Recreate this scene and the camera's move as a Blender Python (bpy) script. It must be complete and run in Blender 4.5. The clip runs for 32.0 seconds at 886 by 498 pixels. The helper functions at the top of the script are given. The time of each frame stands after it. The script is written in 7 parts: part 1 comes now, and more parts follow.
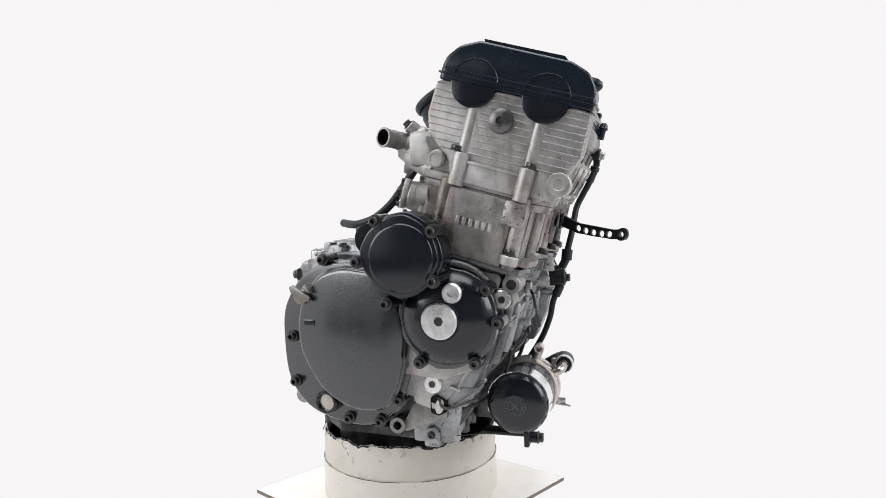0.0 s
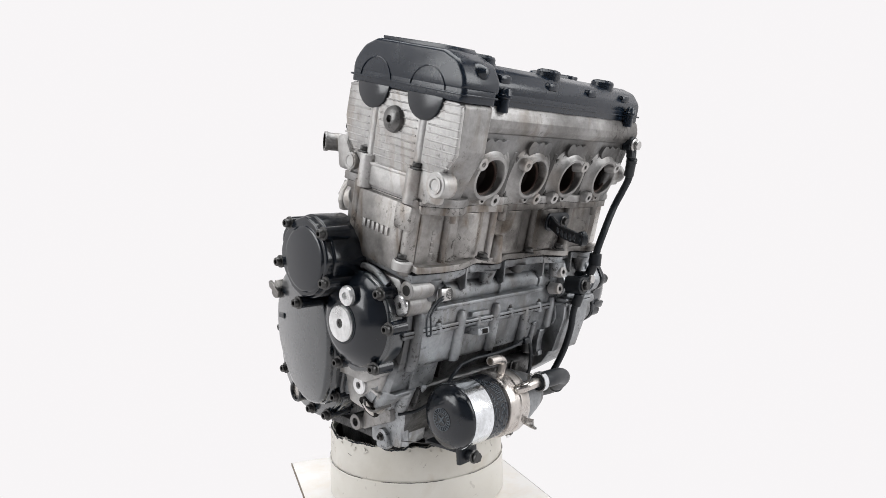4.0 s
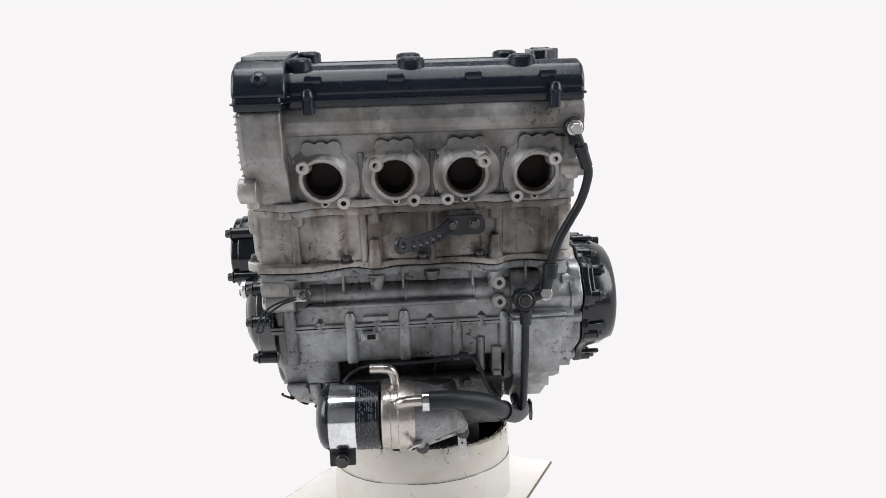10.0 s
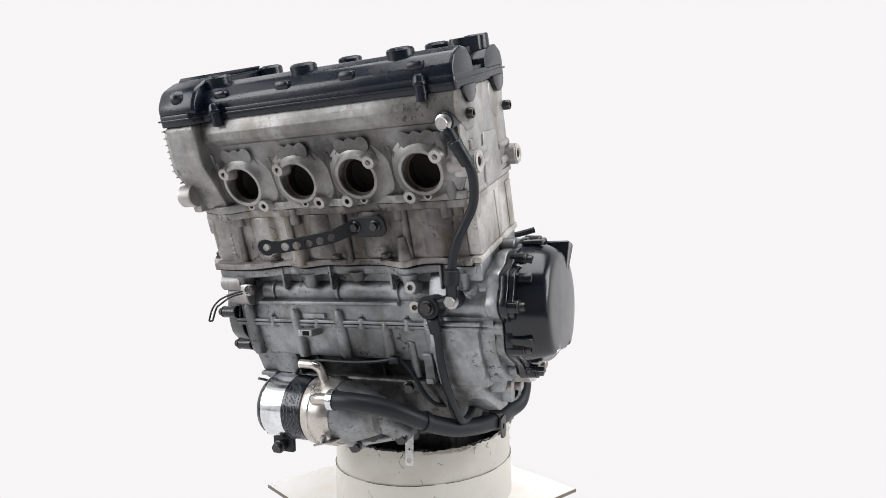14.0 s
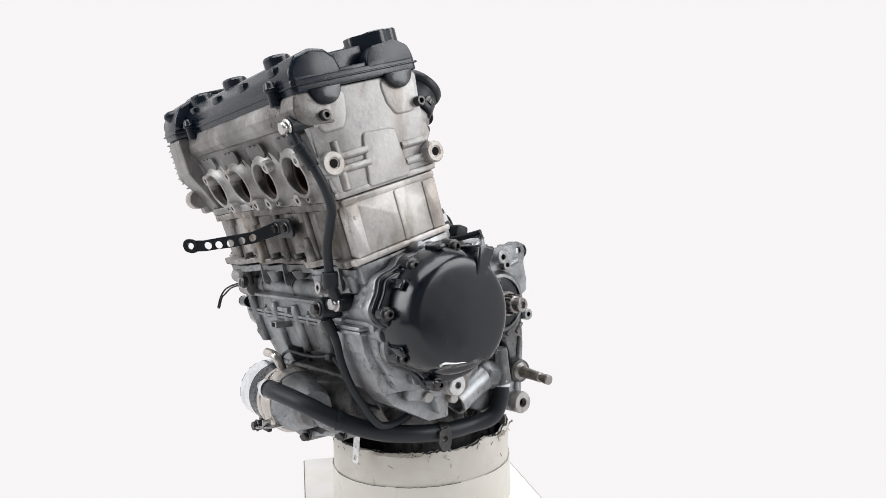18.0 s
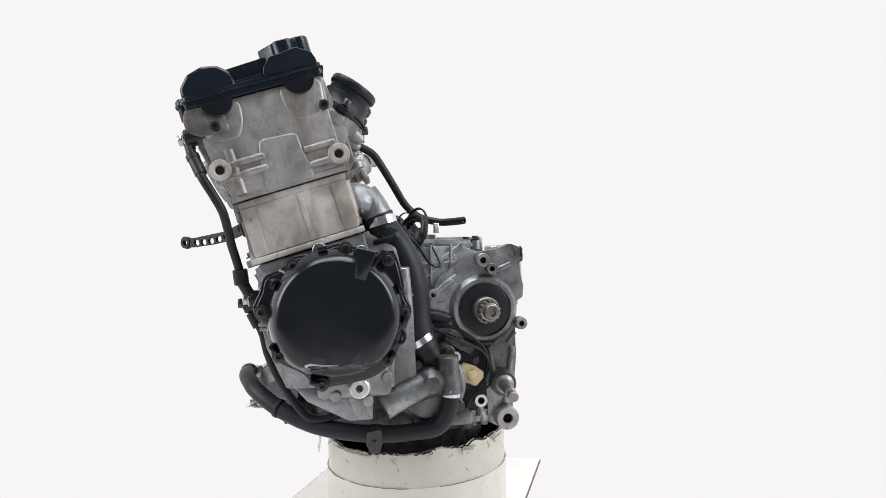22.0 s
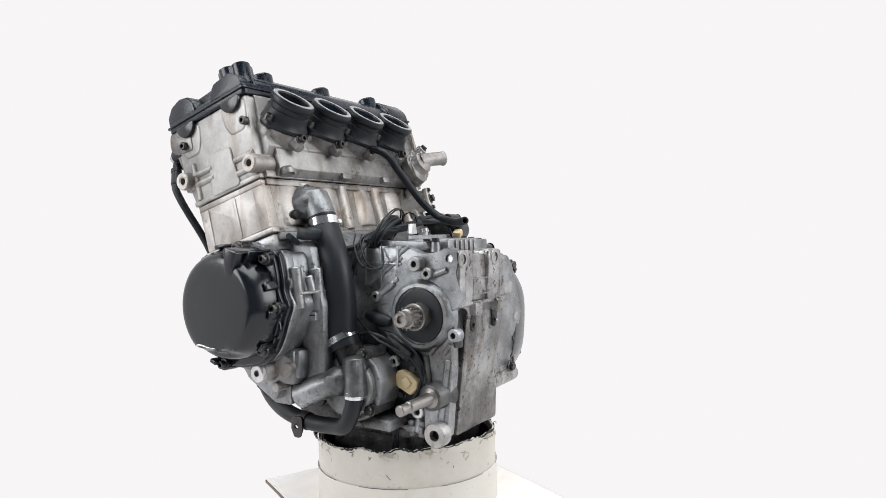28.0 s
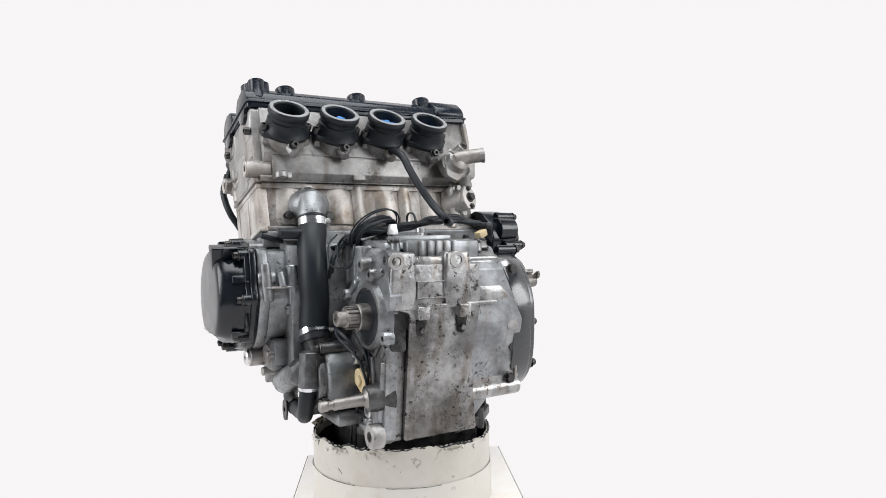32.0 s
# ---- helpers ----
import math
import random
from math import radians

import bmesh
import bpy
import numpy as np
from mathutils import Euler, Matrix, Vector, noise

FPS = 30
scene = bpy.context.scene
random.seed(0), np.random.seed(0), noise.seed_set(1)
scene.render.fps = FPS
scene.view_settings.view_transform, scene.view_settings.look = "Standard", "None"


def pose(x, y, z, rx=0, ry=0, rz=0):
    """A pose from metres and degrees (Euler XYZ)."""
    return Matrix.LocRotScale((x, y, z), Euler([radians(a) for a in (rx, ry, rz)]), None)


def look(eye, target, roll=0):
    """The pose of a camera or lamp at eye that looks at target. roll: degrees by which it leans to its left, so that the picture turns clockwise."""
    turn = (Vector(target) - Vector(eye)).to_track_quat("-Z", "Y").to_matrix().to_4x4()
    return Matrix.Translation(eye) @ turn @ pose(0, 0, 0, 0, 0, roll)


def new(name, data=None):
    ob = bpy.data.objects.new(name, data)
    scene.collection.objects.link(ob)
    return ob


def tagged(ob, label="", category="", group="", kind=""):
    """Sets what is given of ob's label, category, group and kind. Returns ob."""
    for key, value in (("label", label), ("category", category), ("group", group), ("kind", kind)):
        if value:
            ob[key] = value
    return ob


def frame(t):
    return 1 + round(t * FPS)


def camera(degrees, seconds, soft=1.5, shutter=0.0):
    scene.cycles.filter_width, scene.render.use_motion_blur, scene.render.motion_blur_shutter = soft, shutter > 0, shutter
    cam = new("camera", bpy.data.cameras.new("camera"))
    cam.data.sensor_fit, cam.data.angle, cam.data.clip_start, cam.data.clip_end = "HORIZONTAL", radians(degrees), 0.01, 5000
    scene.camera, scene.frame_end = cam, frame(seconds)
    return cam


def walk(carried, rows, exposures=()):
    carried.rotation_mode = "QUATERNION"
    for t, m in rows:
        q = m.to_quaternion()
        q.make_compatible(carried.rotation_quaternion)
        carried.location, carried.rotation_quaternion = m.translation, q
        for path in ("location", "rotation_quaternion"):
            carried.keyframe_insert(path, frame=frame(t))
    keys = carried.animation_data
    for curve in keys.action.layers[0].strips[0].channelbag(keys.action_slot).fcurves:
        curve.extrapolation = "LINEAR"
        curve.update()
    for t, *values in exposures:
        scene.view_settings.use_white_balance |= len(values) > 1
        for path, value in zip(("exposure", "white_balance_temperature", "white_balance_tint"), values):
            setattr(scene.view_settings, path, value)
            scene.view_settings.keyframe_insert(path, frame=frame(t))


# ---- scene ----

# ---------- camera: it stands still while the turntable turns ----------
cam = camera(66.58, 32.0, soft=0.5)
EYE = (0.0, -0.9, 0.2039)
YAW, DIP = radians(3.136), radians(2.746)
AIM = (EYE[0] + math.sin(YAW) * math.cos(DIP), EYE[1] + math.cos(YAW) * math.cos(DIP), EYE[2] - math.sin(DIP))
VIEW = look(EYE, AIM, -1.245)
walk(cam, [(0.0, VIEW), (32.0, VIEW)])

# angle of the turntable, in degrees, time by time
TURN = [(0.0, 63.0), (3.0, 41.86), (6.0, 20.78), (9.0, 0.0), (13.0, -27.71), (16.5, -51.97), (19.0, -69.48),
        (22.0, -90.37), (25.5, -114.62), (28.0, -132.04), (30.0, -146.03), (32.0, -160.04)]
SET = 7.24      # how the engine is set down on the table
LIST = -1.24    # and how it lists

# ---------- light ----------
world = bpy.data.worlds.new("studio")
scene.world = world
world.use_nodes = True
world.node_tree.nodes["Background"].inputs[0].default_value = (0.8, 0.8, 0.82, 1)
world.node_tree.nodes["Background"].inputs[1].default_value = 0.6


def area_lamp(name, eye, target, sx, sy, power, colour=(0.97, 0.985, 1.0)):
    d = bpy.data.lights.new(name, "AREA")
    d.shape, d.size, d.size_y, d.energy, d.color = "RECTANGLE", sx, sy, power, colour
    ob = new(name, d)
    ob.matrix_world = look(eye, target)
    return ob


# Unseen lamps, added out of view to light the engine from top and sides.
area_lamp("unseen_top_lamp", (0.0, -0.2, 1.9), (0, 0, 0), 1.8, 1.6, 42)
area_lamp("unseen_left_fill", (-1.6, -0.7, 0.9), (0, 0, 0.15), 0.9, 1.2, 19)
area_lamp("unseen_right_fill", (1.6, -0.7, 0.9), (0, 0, 0.15), 0.9, 1.2, 19)

# ---------- materials ----------


def tree(name):
    m = bpy.data.materials.new(name)
    m.use_nodes = True
    nt = m.node_tree
    b = nt.nodes["Principled BSDF"]
    return m, nt, b


def noise_node(nt, scale, detail=6, rough=0.6, coords="Object"):
    tc = nt.nodes.new("ShaderNodeTexCoord")
    n = nt.nodes.new("ShaderNodeTexNoise")
    n.inputs["Scale"].default_value, n.inputs["Detail"].default_value, n.inputs["Roughness"].default_value = scale, detail, rough
    nt.links.new(tc.outputs[coords], n.inputs["Vector"])
    return n


def ramp(nt, src, stops):
    r = nt.nodes.new("ShaderNodeValToRGB")
    e = r.color_ramp.elements
    e[0].position, e[0].color = stops[0][0], (*stops[0][1], 1)
    e[1].position, e[1].color = stops[-1][0], (*stops[-1][1], 1)
    for p, c in stops[1:-1]:
        k = e.new(p)
        k.color = (*c, 1)
    nt.links.new(src, r.inputs[0])
    return r


def mix(nt, fac, a, b, mode="MIX"):
    n = nt.nodes.new("ShaderNodeMix")
    n.data_type, n.blend_type = "RGBA", mode
    if isinstance(fac, float):
        n.inputs[0].default_value = fac
    else:
        nt.links.new(fac, n.inputs[0])
    for k, v in ((6, a), (7, b)):
        if isinstance(v, tuple):
            n.inputs[k].default_value = (*v, 1)
        else:
            nt.links.new(v, n.inputs[k])
    return n.outputs[2]


def grey(v, warm=0.0):
    return (v * (1 + warm), v, v * (1 - warm))


def metal(name, light, dark, rough=0.38, metallic=0.8, scale=11.0, dirt=(0.44, 0.7), speck=0.6, spread=0.5, warm=0.02, stain=0.0, bump=0.34, lumps=0.3, mott=0.8, spills=()):
    """Cast or machined metal: smooth satin base, cloudy dirt, clustered dark specks, runs of brown stain, fine relief."""
    m, nt, b = tree(name)
    big = noise_node(nt, scale, 5, 0.55)
    big.inputs["Distortion"].default_value = 0.5
    mid = noise_node(nt, scale * 5.0, 5, 0.6)
    small = noise_node(nt, 300.0, 3, 0.6)
    base = ramp(nt, big.outputs["Fac"], [(dirt[0], grey(light, warm)), (dirt[1], grey(dark, warm))]).outputs[0]
    base = mix(nt, 1.0, base, ramp(nt, mid.outputs["Fac"], [(0.36, grey(mott)), (0.58, (1.08, 1.08, 1.08))]).outputs[0], "MULTIPLY")
    base = mix(nt, 1.0, base, ramp(nt, small.outputs["Fac"], [(0.35, (0.94, 0.94, 0.94)), (0.65, (1.04, 1.04, 1.04))]).outputs[0], "MULTIPLY")
    # specks of old oil, thick in some places and missing in others
    spot = noise_node(nt, 190.0, 4, 0.66)
    where = noise_node(nt, scale * 2.3, 3, 0.5)
    s = ramp(nt, spot.outputs["Fac"], [(0.55, (0, 0, 0)), (0.63, (1, 1, 1))]).outputs[0]
    w = ramp(nt, where.outputs["Fac"], [(0.62 - 0.22 * spread, (0, 0, 0)), (0.75 - 0.2 * spread, (speck, speck, speck))]).outputs[0]
    base = mix(nt, mix(nt, 1.0, s, w, "MULTIPLY"), base, mix(nt, 1.0, base, (0.12, 0.11, 0.1), "MULTIPLY"))
    if stain:
        tc = nt.nodes.new("ShaderNodeTexCoord")
        mp = nt.nodes.new("ShaderNodeMapping")
        mp.inputs["Scale"].default_value = (1.0, 1.0, 0.3)
        nt.links.new(tc.outputs["Object"], mp.inputs["Vector"])
        st = nt.nodes.new("ShaderNodeTexNoise")
        st.inputs["Scale"].default_value, st.inputs["Detail"].default_value, st.inputs["Distortion"].default_value = scale * 4.0, 6, 0.8
        nt.links.new(mp.outputs[0], st.inputs["Vector"])
        k = ramp(nt, st.outputs["Fac"], [(0.5, (0, 0, 0)), (0.66, (stain, stain, stain))]).outputs[0]
        base = mix(nt, k, base, mix(nt, 1.0, base, (0.5, 0.4, 0.31), "MULTIPLY"))
    for centre, size, depth in spills:       # old soot and oil with ragged edges
        tc = nt.nodes.new("ShaderNodeTexCoord")
        dist = nt.nodes.new("ShaderNodeVectorMath")
        dist.operation = "DISTANCE"
        dist.inputs[1].default_value = centre
        nt.links.new(tc.outputs["Object"], dist.inputs[0])
        rag = nt.nodes.new("ShaderNodeMath")
        rag.operation = "MULTIPLY_ADD"
        edge = noise_node(nt, 38.0, 6, 0.68)
        nt.links.new(edge.outputs["Fac"], rag.inputs[0])
        rag.inputs[1].default_value = size * 1.5
        nt.links.new(dist.outputs["Value"], rag.inputs[2])
        k = ramp(nt, rag.outputs[0], [(size * 1.3, (depth, depth, depth)), (size * 2.0, (0, 0, 0))]).outputs[0]
        base = mix(nt, k, base, mix(nt, 1.0, base, (0.3, 0.285, 0.27), "MULTIPLY"))
    nt.links.new(base, b.inputs["Base Color"])
    b.inputs["Metallic"].default_value = metallic
    rr = ramp(nt, mid.outputs["Fac"], [(0.3, grey(max(rough - 0.07, 0.05))), (0.7, grey(min(rough + 0.12, 1)))])
    nt.links.new(rr.outputs[0], b.inputs["Roughness"])
    bp = nt.nodes.new("ShaderNodeBump")
    bp.inputs["Strength"].default_value, bp.inputs["Distance"].default_value = bump, 0.0008
    nt.links.new(small.outputs["Fac"], bp.inputs["Height"])
    b2 = nt.nodes.new("ShaderNodeBump")
    b2.inputs["Strength"].default_value, b2.inputs["Distance"].default_value = lumps, 0.003
    nt.links.new(mid.outputs["Fac"], b2.inputs["Height"])
    nt.links.new(bp.outputs[0], b2.inputs["Normal"])
    nt.links.new(b2.outputs[0], b.inputs["Normal"])
    return m


def coat(name, colour, rough=0.3, spec=0.5, scale=30.0, dust=0.12, bump=0.05, clear=0.0):
    """Paint, plastic or rubber: even colour, thin dust and scuffs, fine relief."""
    m, nt, b = tree(name)
    big = noise_node(nt, scale, 7, 0.65)
    fine = noise_node(nt, 420.0, 3, 0.6)
    d = ramp(nt, big.outputs["Fac"], [(0.5, (0, 0, 0)), (0.8, (dust, dust, dust))])
    pale = tuple(min(1, c * 2.2 + 0.05) for c in colour)
    nt.links.new(mix(nt, d.outputs[0], colour, pale), b.inputs["Base Color"])
    rr = ramp(nt, big.outputs["Fac"], [(0.35, grey(rough)), (0.75, grey(min(1, rough + 0.16)))])
    nt.links.new(rr.outputs[0], b.inputs["Roughness"])
    b.inputs["Specular IOR Level"].default_value = spec
    b.inputs["Coat Weight"].default_value = clear
    b.inputs["Coat Roughness"].default_value = rough * 0.8
    bp = nt.nodes.new("ShaderNodeBump")
    bp.inputs["Strength"].default_value, bp.inputs["Distance"].default_value = bump, 0.0006
    nt.links.new(fine.outputs["Fac"], bp.inputs["Height"])
    nt.links.new(bp.outputs[0], b.inputs["Normal"])
    return m


CAST = metal("cast_aluminium", 0.47, 0.3, 0.52, metallic=0.82, speck=0.5, spread=0.4, stain=0.45, lumps=0.2, bump=0.2)
CAST_SOOTY = metal("sooty_cast_aluminium", 0.35, 0.17, 0.46, metallic=0.8, dirt=(0.42, 0.7), speck=0.6, spread=0.45, stain=0.4, mott=0.8, lumps=0.32, bump=0.24,
                   spills=[((0.15, -0.24, 0.3), 0.045, 0.65), ((0.03, -0.24, 0.29), 0.03, 0.5), ((-0.05, -0.24, 0.29), 0.025, 0.4)])
CAST_FRONT = metal("sooted_exhaust_casting", 0.25, 0.1, 0.46, metallic=0.8, dirt=(0.4, 0.68), speck=0.7, spread=0.5, stain=0.3, warm=0.005, mott=0.78, lumps=0.28, bump=0.2,
                   spills=[((0.03, -0.214, 0.24), 0.045, 0.7), ((-0.04, -0.214, 0.238), 0.032, 0.6), ((0.102, -0.214, 0.24), 0.034, 0.65), ((-0.077, -0.208, 0.222), 0.028, 0.6), ((0.135, -0.208, 0.262), 0.028, 0.5), ((0.065, -0.225, 0.29), 0.04, 0.6), ((0.15, -0.22, 0.28), 0.035, 0.55)])
CAST_DIRTY = metal("grimy_cast_aluminium", 0.36, 0.15, 0.5, mott=0.78, lumps=0.24, bump=0.22, metallic=0.85, dirt=(0.42, 0.68), speck=0.75, spread=0.65, stain=0.4, warm=-0.035)
CAST_OILY = metal("oil_stained_cast_aluminium", 0.44, 0.2, 0.32, metallic=0.82, dirt=(0.46, 0.68), speck=0.95, spread=0.95, stain=0.6, scale=14, warm=0.0, mott=0.68, spills=[((0.02, 0.11, -0.05), 0.055, 0.8), ((0.066, 0.128, 0.055), 0.03, 0.75), ((0.035, 0.129, 0.075), 0.022, 0.6), ((0.075, 0.124, 0.0), 0.035, 0.6)])
CAST_WARM = metal("heat_stained_cast_aluminium", 0.37, 0.155, 0.48, mott=0.74, lumps=0.2, metallic=0.75, dirt=(0.42, 0.7), speck=0.8, spread=0.6, stain=0.75, warm=0.04, spills=[((0.03, -0.19, 0.19), 0.05, 0.6), ((0.085, -0.197, 0.21), 0.04, 0.6), ((-0.01, -0.195, 0.208), 0.035, 0.5), ((0.035, -0.19, 0.165), 0.05, 0.55), ((0.14, -0.19, 0.18), 0.035, 0.6)])
CAST_PALE = metal("pale_cast_aluminium", 0.58, 0.46, 0.5, metallic=0.45, speck=0.6, spread=0.35, stain=0.45, mott=0.9, lumps=0.1, bump=0.15, warm=0.04,
                  spills=[((0.1805, -0.192, 0.214), 0.016, 0.55), ((0.1805, -0.165, 0.224), 0.012, 0.5), ((0.1805, -0.105, 0.238), 0.016, 0.5), ((0.1805, -0.09, 0.205), 0.014, 0.4)])
CAST_HEAD = metal("weathered_cast_aluminium", 0.45, 0.33, 0.52, metallic=0.8, speck=0.45, spread=0.3, stain=0.45, mott=0.85, lumps=0.2, bump=0.2, spills=[((0.18, -0.222, 0.31), 0.03, 0.6), ((0.18, -0.2, 0.262), 0.02, 0.45)])
CAST_TAN = metal("tan_stained_cast_aluminium", 0.52, 0.34, 0.5, metallic=0.72, speck=0.55, spread=0.4, stain=0.75, warm=0.06, mott=0.85, lumps=0.15, bump=0.2)
CAST_GREY = metal("grey_cast_aluminium", 0.42, 0.165, 0.4, metallic=0.85, warm=-0.035, dirt=(0.44, 0.68), speck=0.8, spread=0.5, stain=0.4, mott=0.75, lumps=0.25, spills=[((0.11, 0.03, 0.01), 0.06, 0.85), ((0.095, 0.095, 0.035), 0.035, 0.75)])
# Dark tone for oily parts; in hollows it also stands in for shade.
CAST_DARK = metal("oily_and_shade_dark_aluminium", 0.115, 0.025, 0.34, mott=0.5, lumps=0.6, metallic=0.6, dirt=(0.4, 0.64), speck=0.9, spread=0.8, stain=0.3, warm=0.0)
MACHINED = metal("machined_aluminium", 0.78, 0.66, 0.3, bump=0.05, speck=0.1, warm=0.0, lumps=0.05)
WORN = metal("worn_grey_steel", 0.3, 0.14, 0.4, metallic=0.9, warm=0.05, lumps=0.1)
STEEL = metal("dull_steel", 0.55, 0.36, 0.34, metallic=0.95, bump=0.08, lumps=0.1)
PLUG = metal("dull_grey_steel", 0.2, 0.13, 0.38, metallic=0.8, bump=0.08, lumps=0.1)
BOLT = metal("blackened_steel", 0.085, 0.045, 0.36, metallic=0.85, bump=0.1, lumps=0.1)
CHROME = metal("bright_plated_steel", 0.8, 0.7, 0.14, metallic=1.0, warm=-0.03, bump=0.03, speck=0.3, spread=0.15, lumps=0.03, mott=0.9)
TARNISH = metal("tarnished_steel", 0.56, 0.44, 0.28, metallic=0.97, bump=0.05, warm=0.06, speck=0.3, spread=0.2, stain=0.2, lumps=0.04, mott=0.9)
PAINT = coat("black_engine_paint", (0.0045, 0.0068, 0.011), 0.15, 0.5, dust=0.01, clear=0.15, bump=0.006)
PAINT_COVER = coat("satin_black_paint", (0.0065, 0.0105, 0.0142), 0.2, 0.7, dust=0.01, bump=0.006, clear=1.0)
PAINT_CAM = coat("blue_black_paint", (0.005, 0.0095, 0.0175), 0.2, 0.48, dust=0.01, bump=0.008)
PLASTIC = coat("black_plastic", (0.008, 0.0105, 0.014), 0.34, 0.4, dust=0.03, bump=0.03)
RUBBER = coat("black_rubber", (0.0085, 0.0115, 0.0155), 0.4, 0.38, dust=0.03, bump=0.05)
# Grey for the boots' lips: a highlight put into the colour.
LIP = coat("highlight_grey_rubber", (0.26, 0.265, 0.27), 0.4, 0.4)
# Near-black for gaskets, and for the shade inside bores, slots and throats.
NEAR_BLACK = coat("gasket_and_hole_shade_black", (0.009, 0.0075, 0.007), 0.8, 0.2, dust=0.04)
PORT = coat("brown_burnt_port_wall", (0.016, 0.011, 0.009), 0.6, 0.3, dust=0.12)
BURNT = coat("rust_brown_burnt_lip", (0.05, 0.031, 0.024), 0.6, 0.3, dust=0.4, bump=0.2)
OIL_FILM = coat("oil_filmed_plastic", (0.04, 0.038, 0.036), 0.3, 0.5, dust=0.1)
BEIGE = coat("yellowed_nylon", (0.62, 0.5, 0.3), 0.5, 0.4)
BLUE = coat("blue_paper_cloth", (0.08, 0.22, 0.5), 0.9, 0.1, bump=0.4)
GREY_INK = coat("grey_print", (0.085, 0.1, 0.115), 0.5, 0.3)


def drum_material(name, clean):
    """White plastic: yellowed clouds, brown smears and fine scuffs; clean thins them out."""
    m, nt, b = tree(name)
    big = noise_node(nt, 9.0, 8, 0.7)
    mid = noise_node(nt, 55.0, 8, 0.75)
    c = ramp(nt, big.outputs["Fac"], [(0.3, (0.53 + 0.2 * clean, 0.5 + 0.2 * clean, 0.44 + 0.2 * clean)), (0.7, (0.66 + 0.08 * clean, 0.64 + 0.09 * clean, 0.59 + 0.09 * clean))]).outputs[0]
    grime = ramp(nt, mid.outputs["Fac"], [(0.26, (0.4, 0.35, 0.28)), (0.35, (1, 1, 1))]).outputs[0]
    c = mix(nt, 1.0, c, grime, "MULTIPLY")
    smear = noise_node(nt, 17.0, 7, 0.62)
    smear.inputs["Distortion"].default_value = 1.0
    k = ramp(nt, smear.outputs["Fac"], [(0.55, (0, 0, 0)), (0.72, grey(0.7 * (1 - clean)))]).outputs[0]
    c = mix(nt, k, c, (0.52, 0.47, 0.39))
    thin_mark = noise_node(nt, 42.0, 3, 0.5)
    thin_mark.inputs["Distortion"].default_value = 2.2
    k = ramp(nt, thin_mark.outputs["Fac"], [(0.675, (0, 0, 0)), (0.7, grey(0.5 * (1 - clean))), (0.73, grey(0.5 * (1 - clean)))]).outputs[0]
    nt.links.new(mix(nt, k, c, (0.2, 0.17, 0.14)), b.inputs["Base Color"])
    b.inputs["Roughness"].default_value = 0.4
    bp = nt.nodes.new("ShaderNodeBump")
    bp.inputs["Strength"].default_value, bp.inputs["Distance"].default_value = 0.22, 0.001
    nt.links.new(mid.outputs["Fac"], bp.inputs["Height"])
    nt.links.new(bp.outputs[0], b.inputs["Normal"])
    return m


def board_material():
    m, nt, b = tree("dirty_white_board")
    big = noise_node(nt, 14.0, 8, 0.7)
    mid = noise_node(nt, 90.0, 6, 0.7)
    c = ramp(nt, big.outputs["Fac"], [(0.3, (0.92, 0.85, 0.75)), (0.55, (0.98, 0.96, 0.93))]).outputs[0]
    grime = ramp(nt, mid.outputs["Fac"], [(0.2, (0.5, 0.42, 0.3)), (0.28, (1, 1, 1))]).outputs[0]
    nt.links.new(mix(nt, 1.0, c, grime, "MULTIPLY"), b.inputs["Base Color"])
    b.inputs["Roughness"].default_value = 0.3
    b.inputs["Coat Weight"].default_value = 0.6
    b.inputs["Coat Roughness"].default_value = 0.15
    return m


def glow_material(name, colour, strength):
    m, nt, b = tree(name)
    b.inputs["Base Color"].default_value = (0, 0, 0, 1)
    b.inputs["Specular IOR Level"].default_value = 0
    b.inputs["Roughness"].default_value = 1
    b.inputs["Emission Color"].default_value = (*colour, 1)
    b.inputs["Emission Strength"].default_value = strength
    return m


DRUM = drum_material("scuffed_white_plastic", 0.0)
WRAP = drum_material("creamy_film", 0.55)
BOARD = board_material()
# White with a glow of its own, so the sweep stays evenly bright.
GLOW_WHITE = glow_material("glowing_white_backdrop", (0.935, 0.915, 0.925), 1.0)
WALL = coat("pale_room_paint", (0.3, 0.3, 0.31), 0.9, 0.1)
EDGE = coat("bare_board_edge", (0.2, 0.17, 0.14), 0.8, 0.2, dust=0.5)
ROOM = coat("dim_room_paint", (0.10, 0.10, 0.105), 0.9, 0.1)

# ---------- mesh tools ----------
C16, S16 = math.cos(radians(16)), math.sin(radians(16))
LEAN = Matrix.Rotation(radians(16), 4, "X")     # the cylinders lean forward


def finish(bm, M=None, sharp=35):
    if M is not None:
        bmesh.ops.transform(bm, matrix=M, verts=bm.verts)
    me = bpy.data.meshes.new("mesh")
    bm.normal_update()
    bm.to_mesh(me)
    bm.free()
    me.polygons.foreach_set("use_smooth", [True] * len(me.polygons))
    me.set_sharp_from_angle(angle=radians(sharp))
    return me


def part(name, bm, material, parent, label="", M=None, sharp=35):
    me = finish(bm, M, sharp)
    me.materials.append(material)
    ob = new(name, me)
    ob.parent = parent
    if label:
        ob["label"] = label
    return ob


def again(name, me, parent, M, label=""):
    ob = new(name, me)
    ob.parent = parent
    ob.matrix_basis = M
    if label:
        ob["label"] = label
    return ob


def shared(bm, material, sharp=35):
    me = finish(bm, None, sharp)
    me.materials.append(material)
    return me


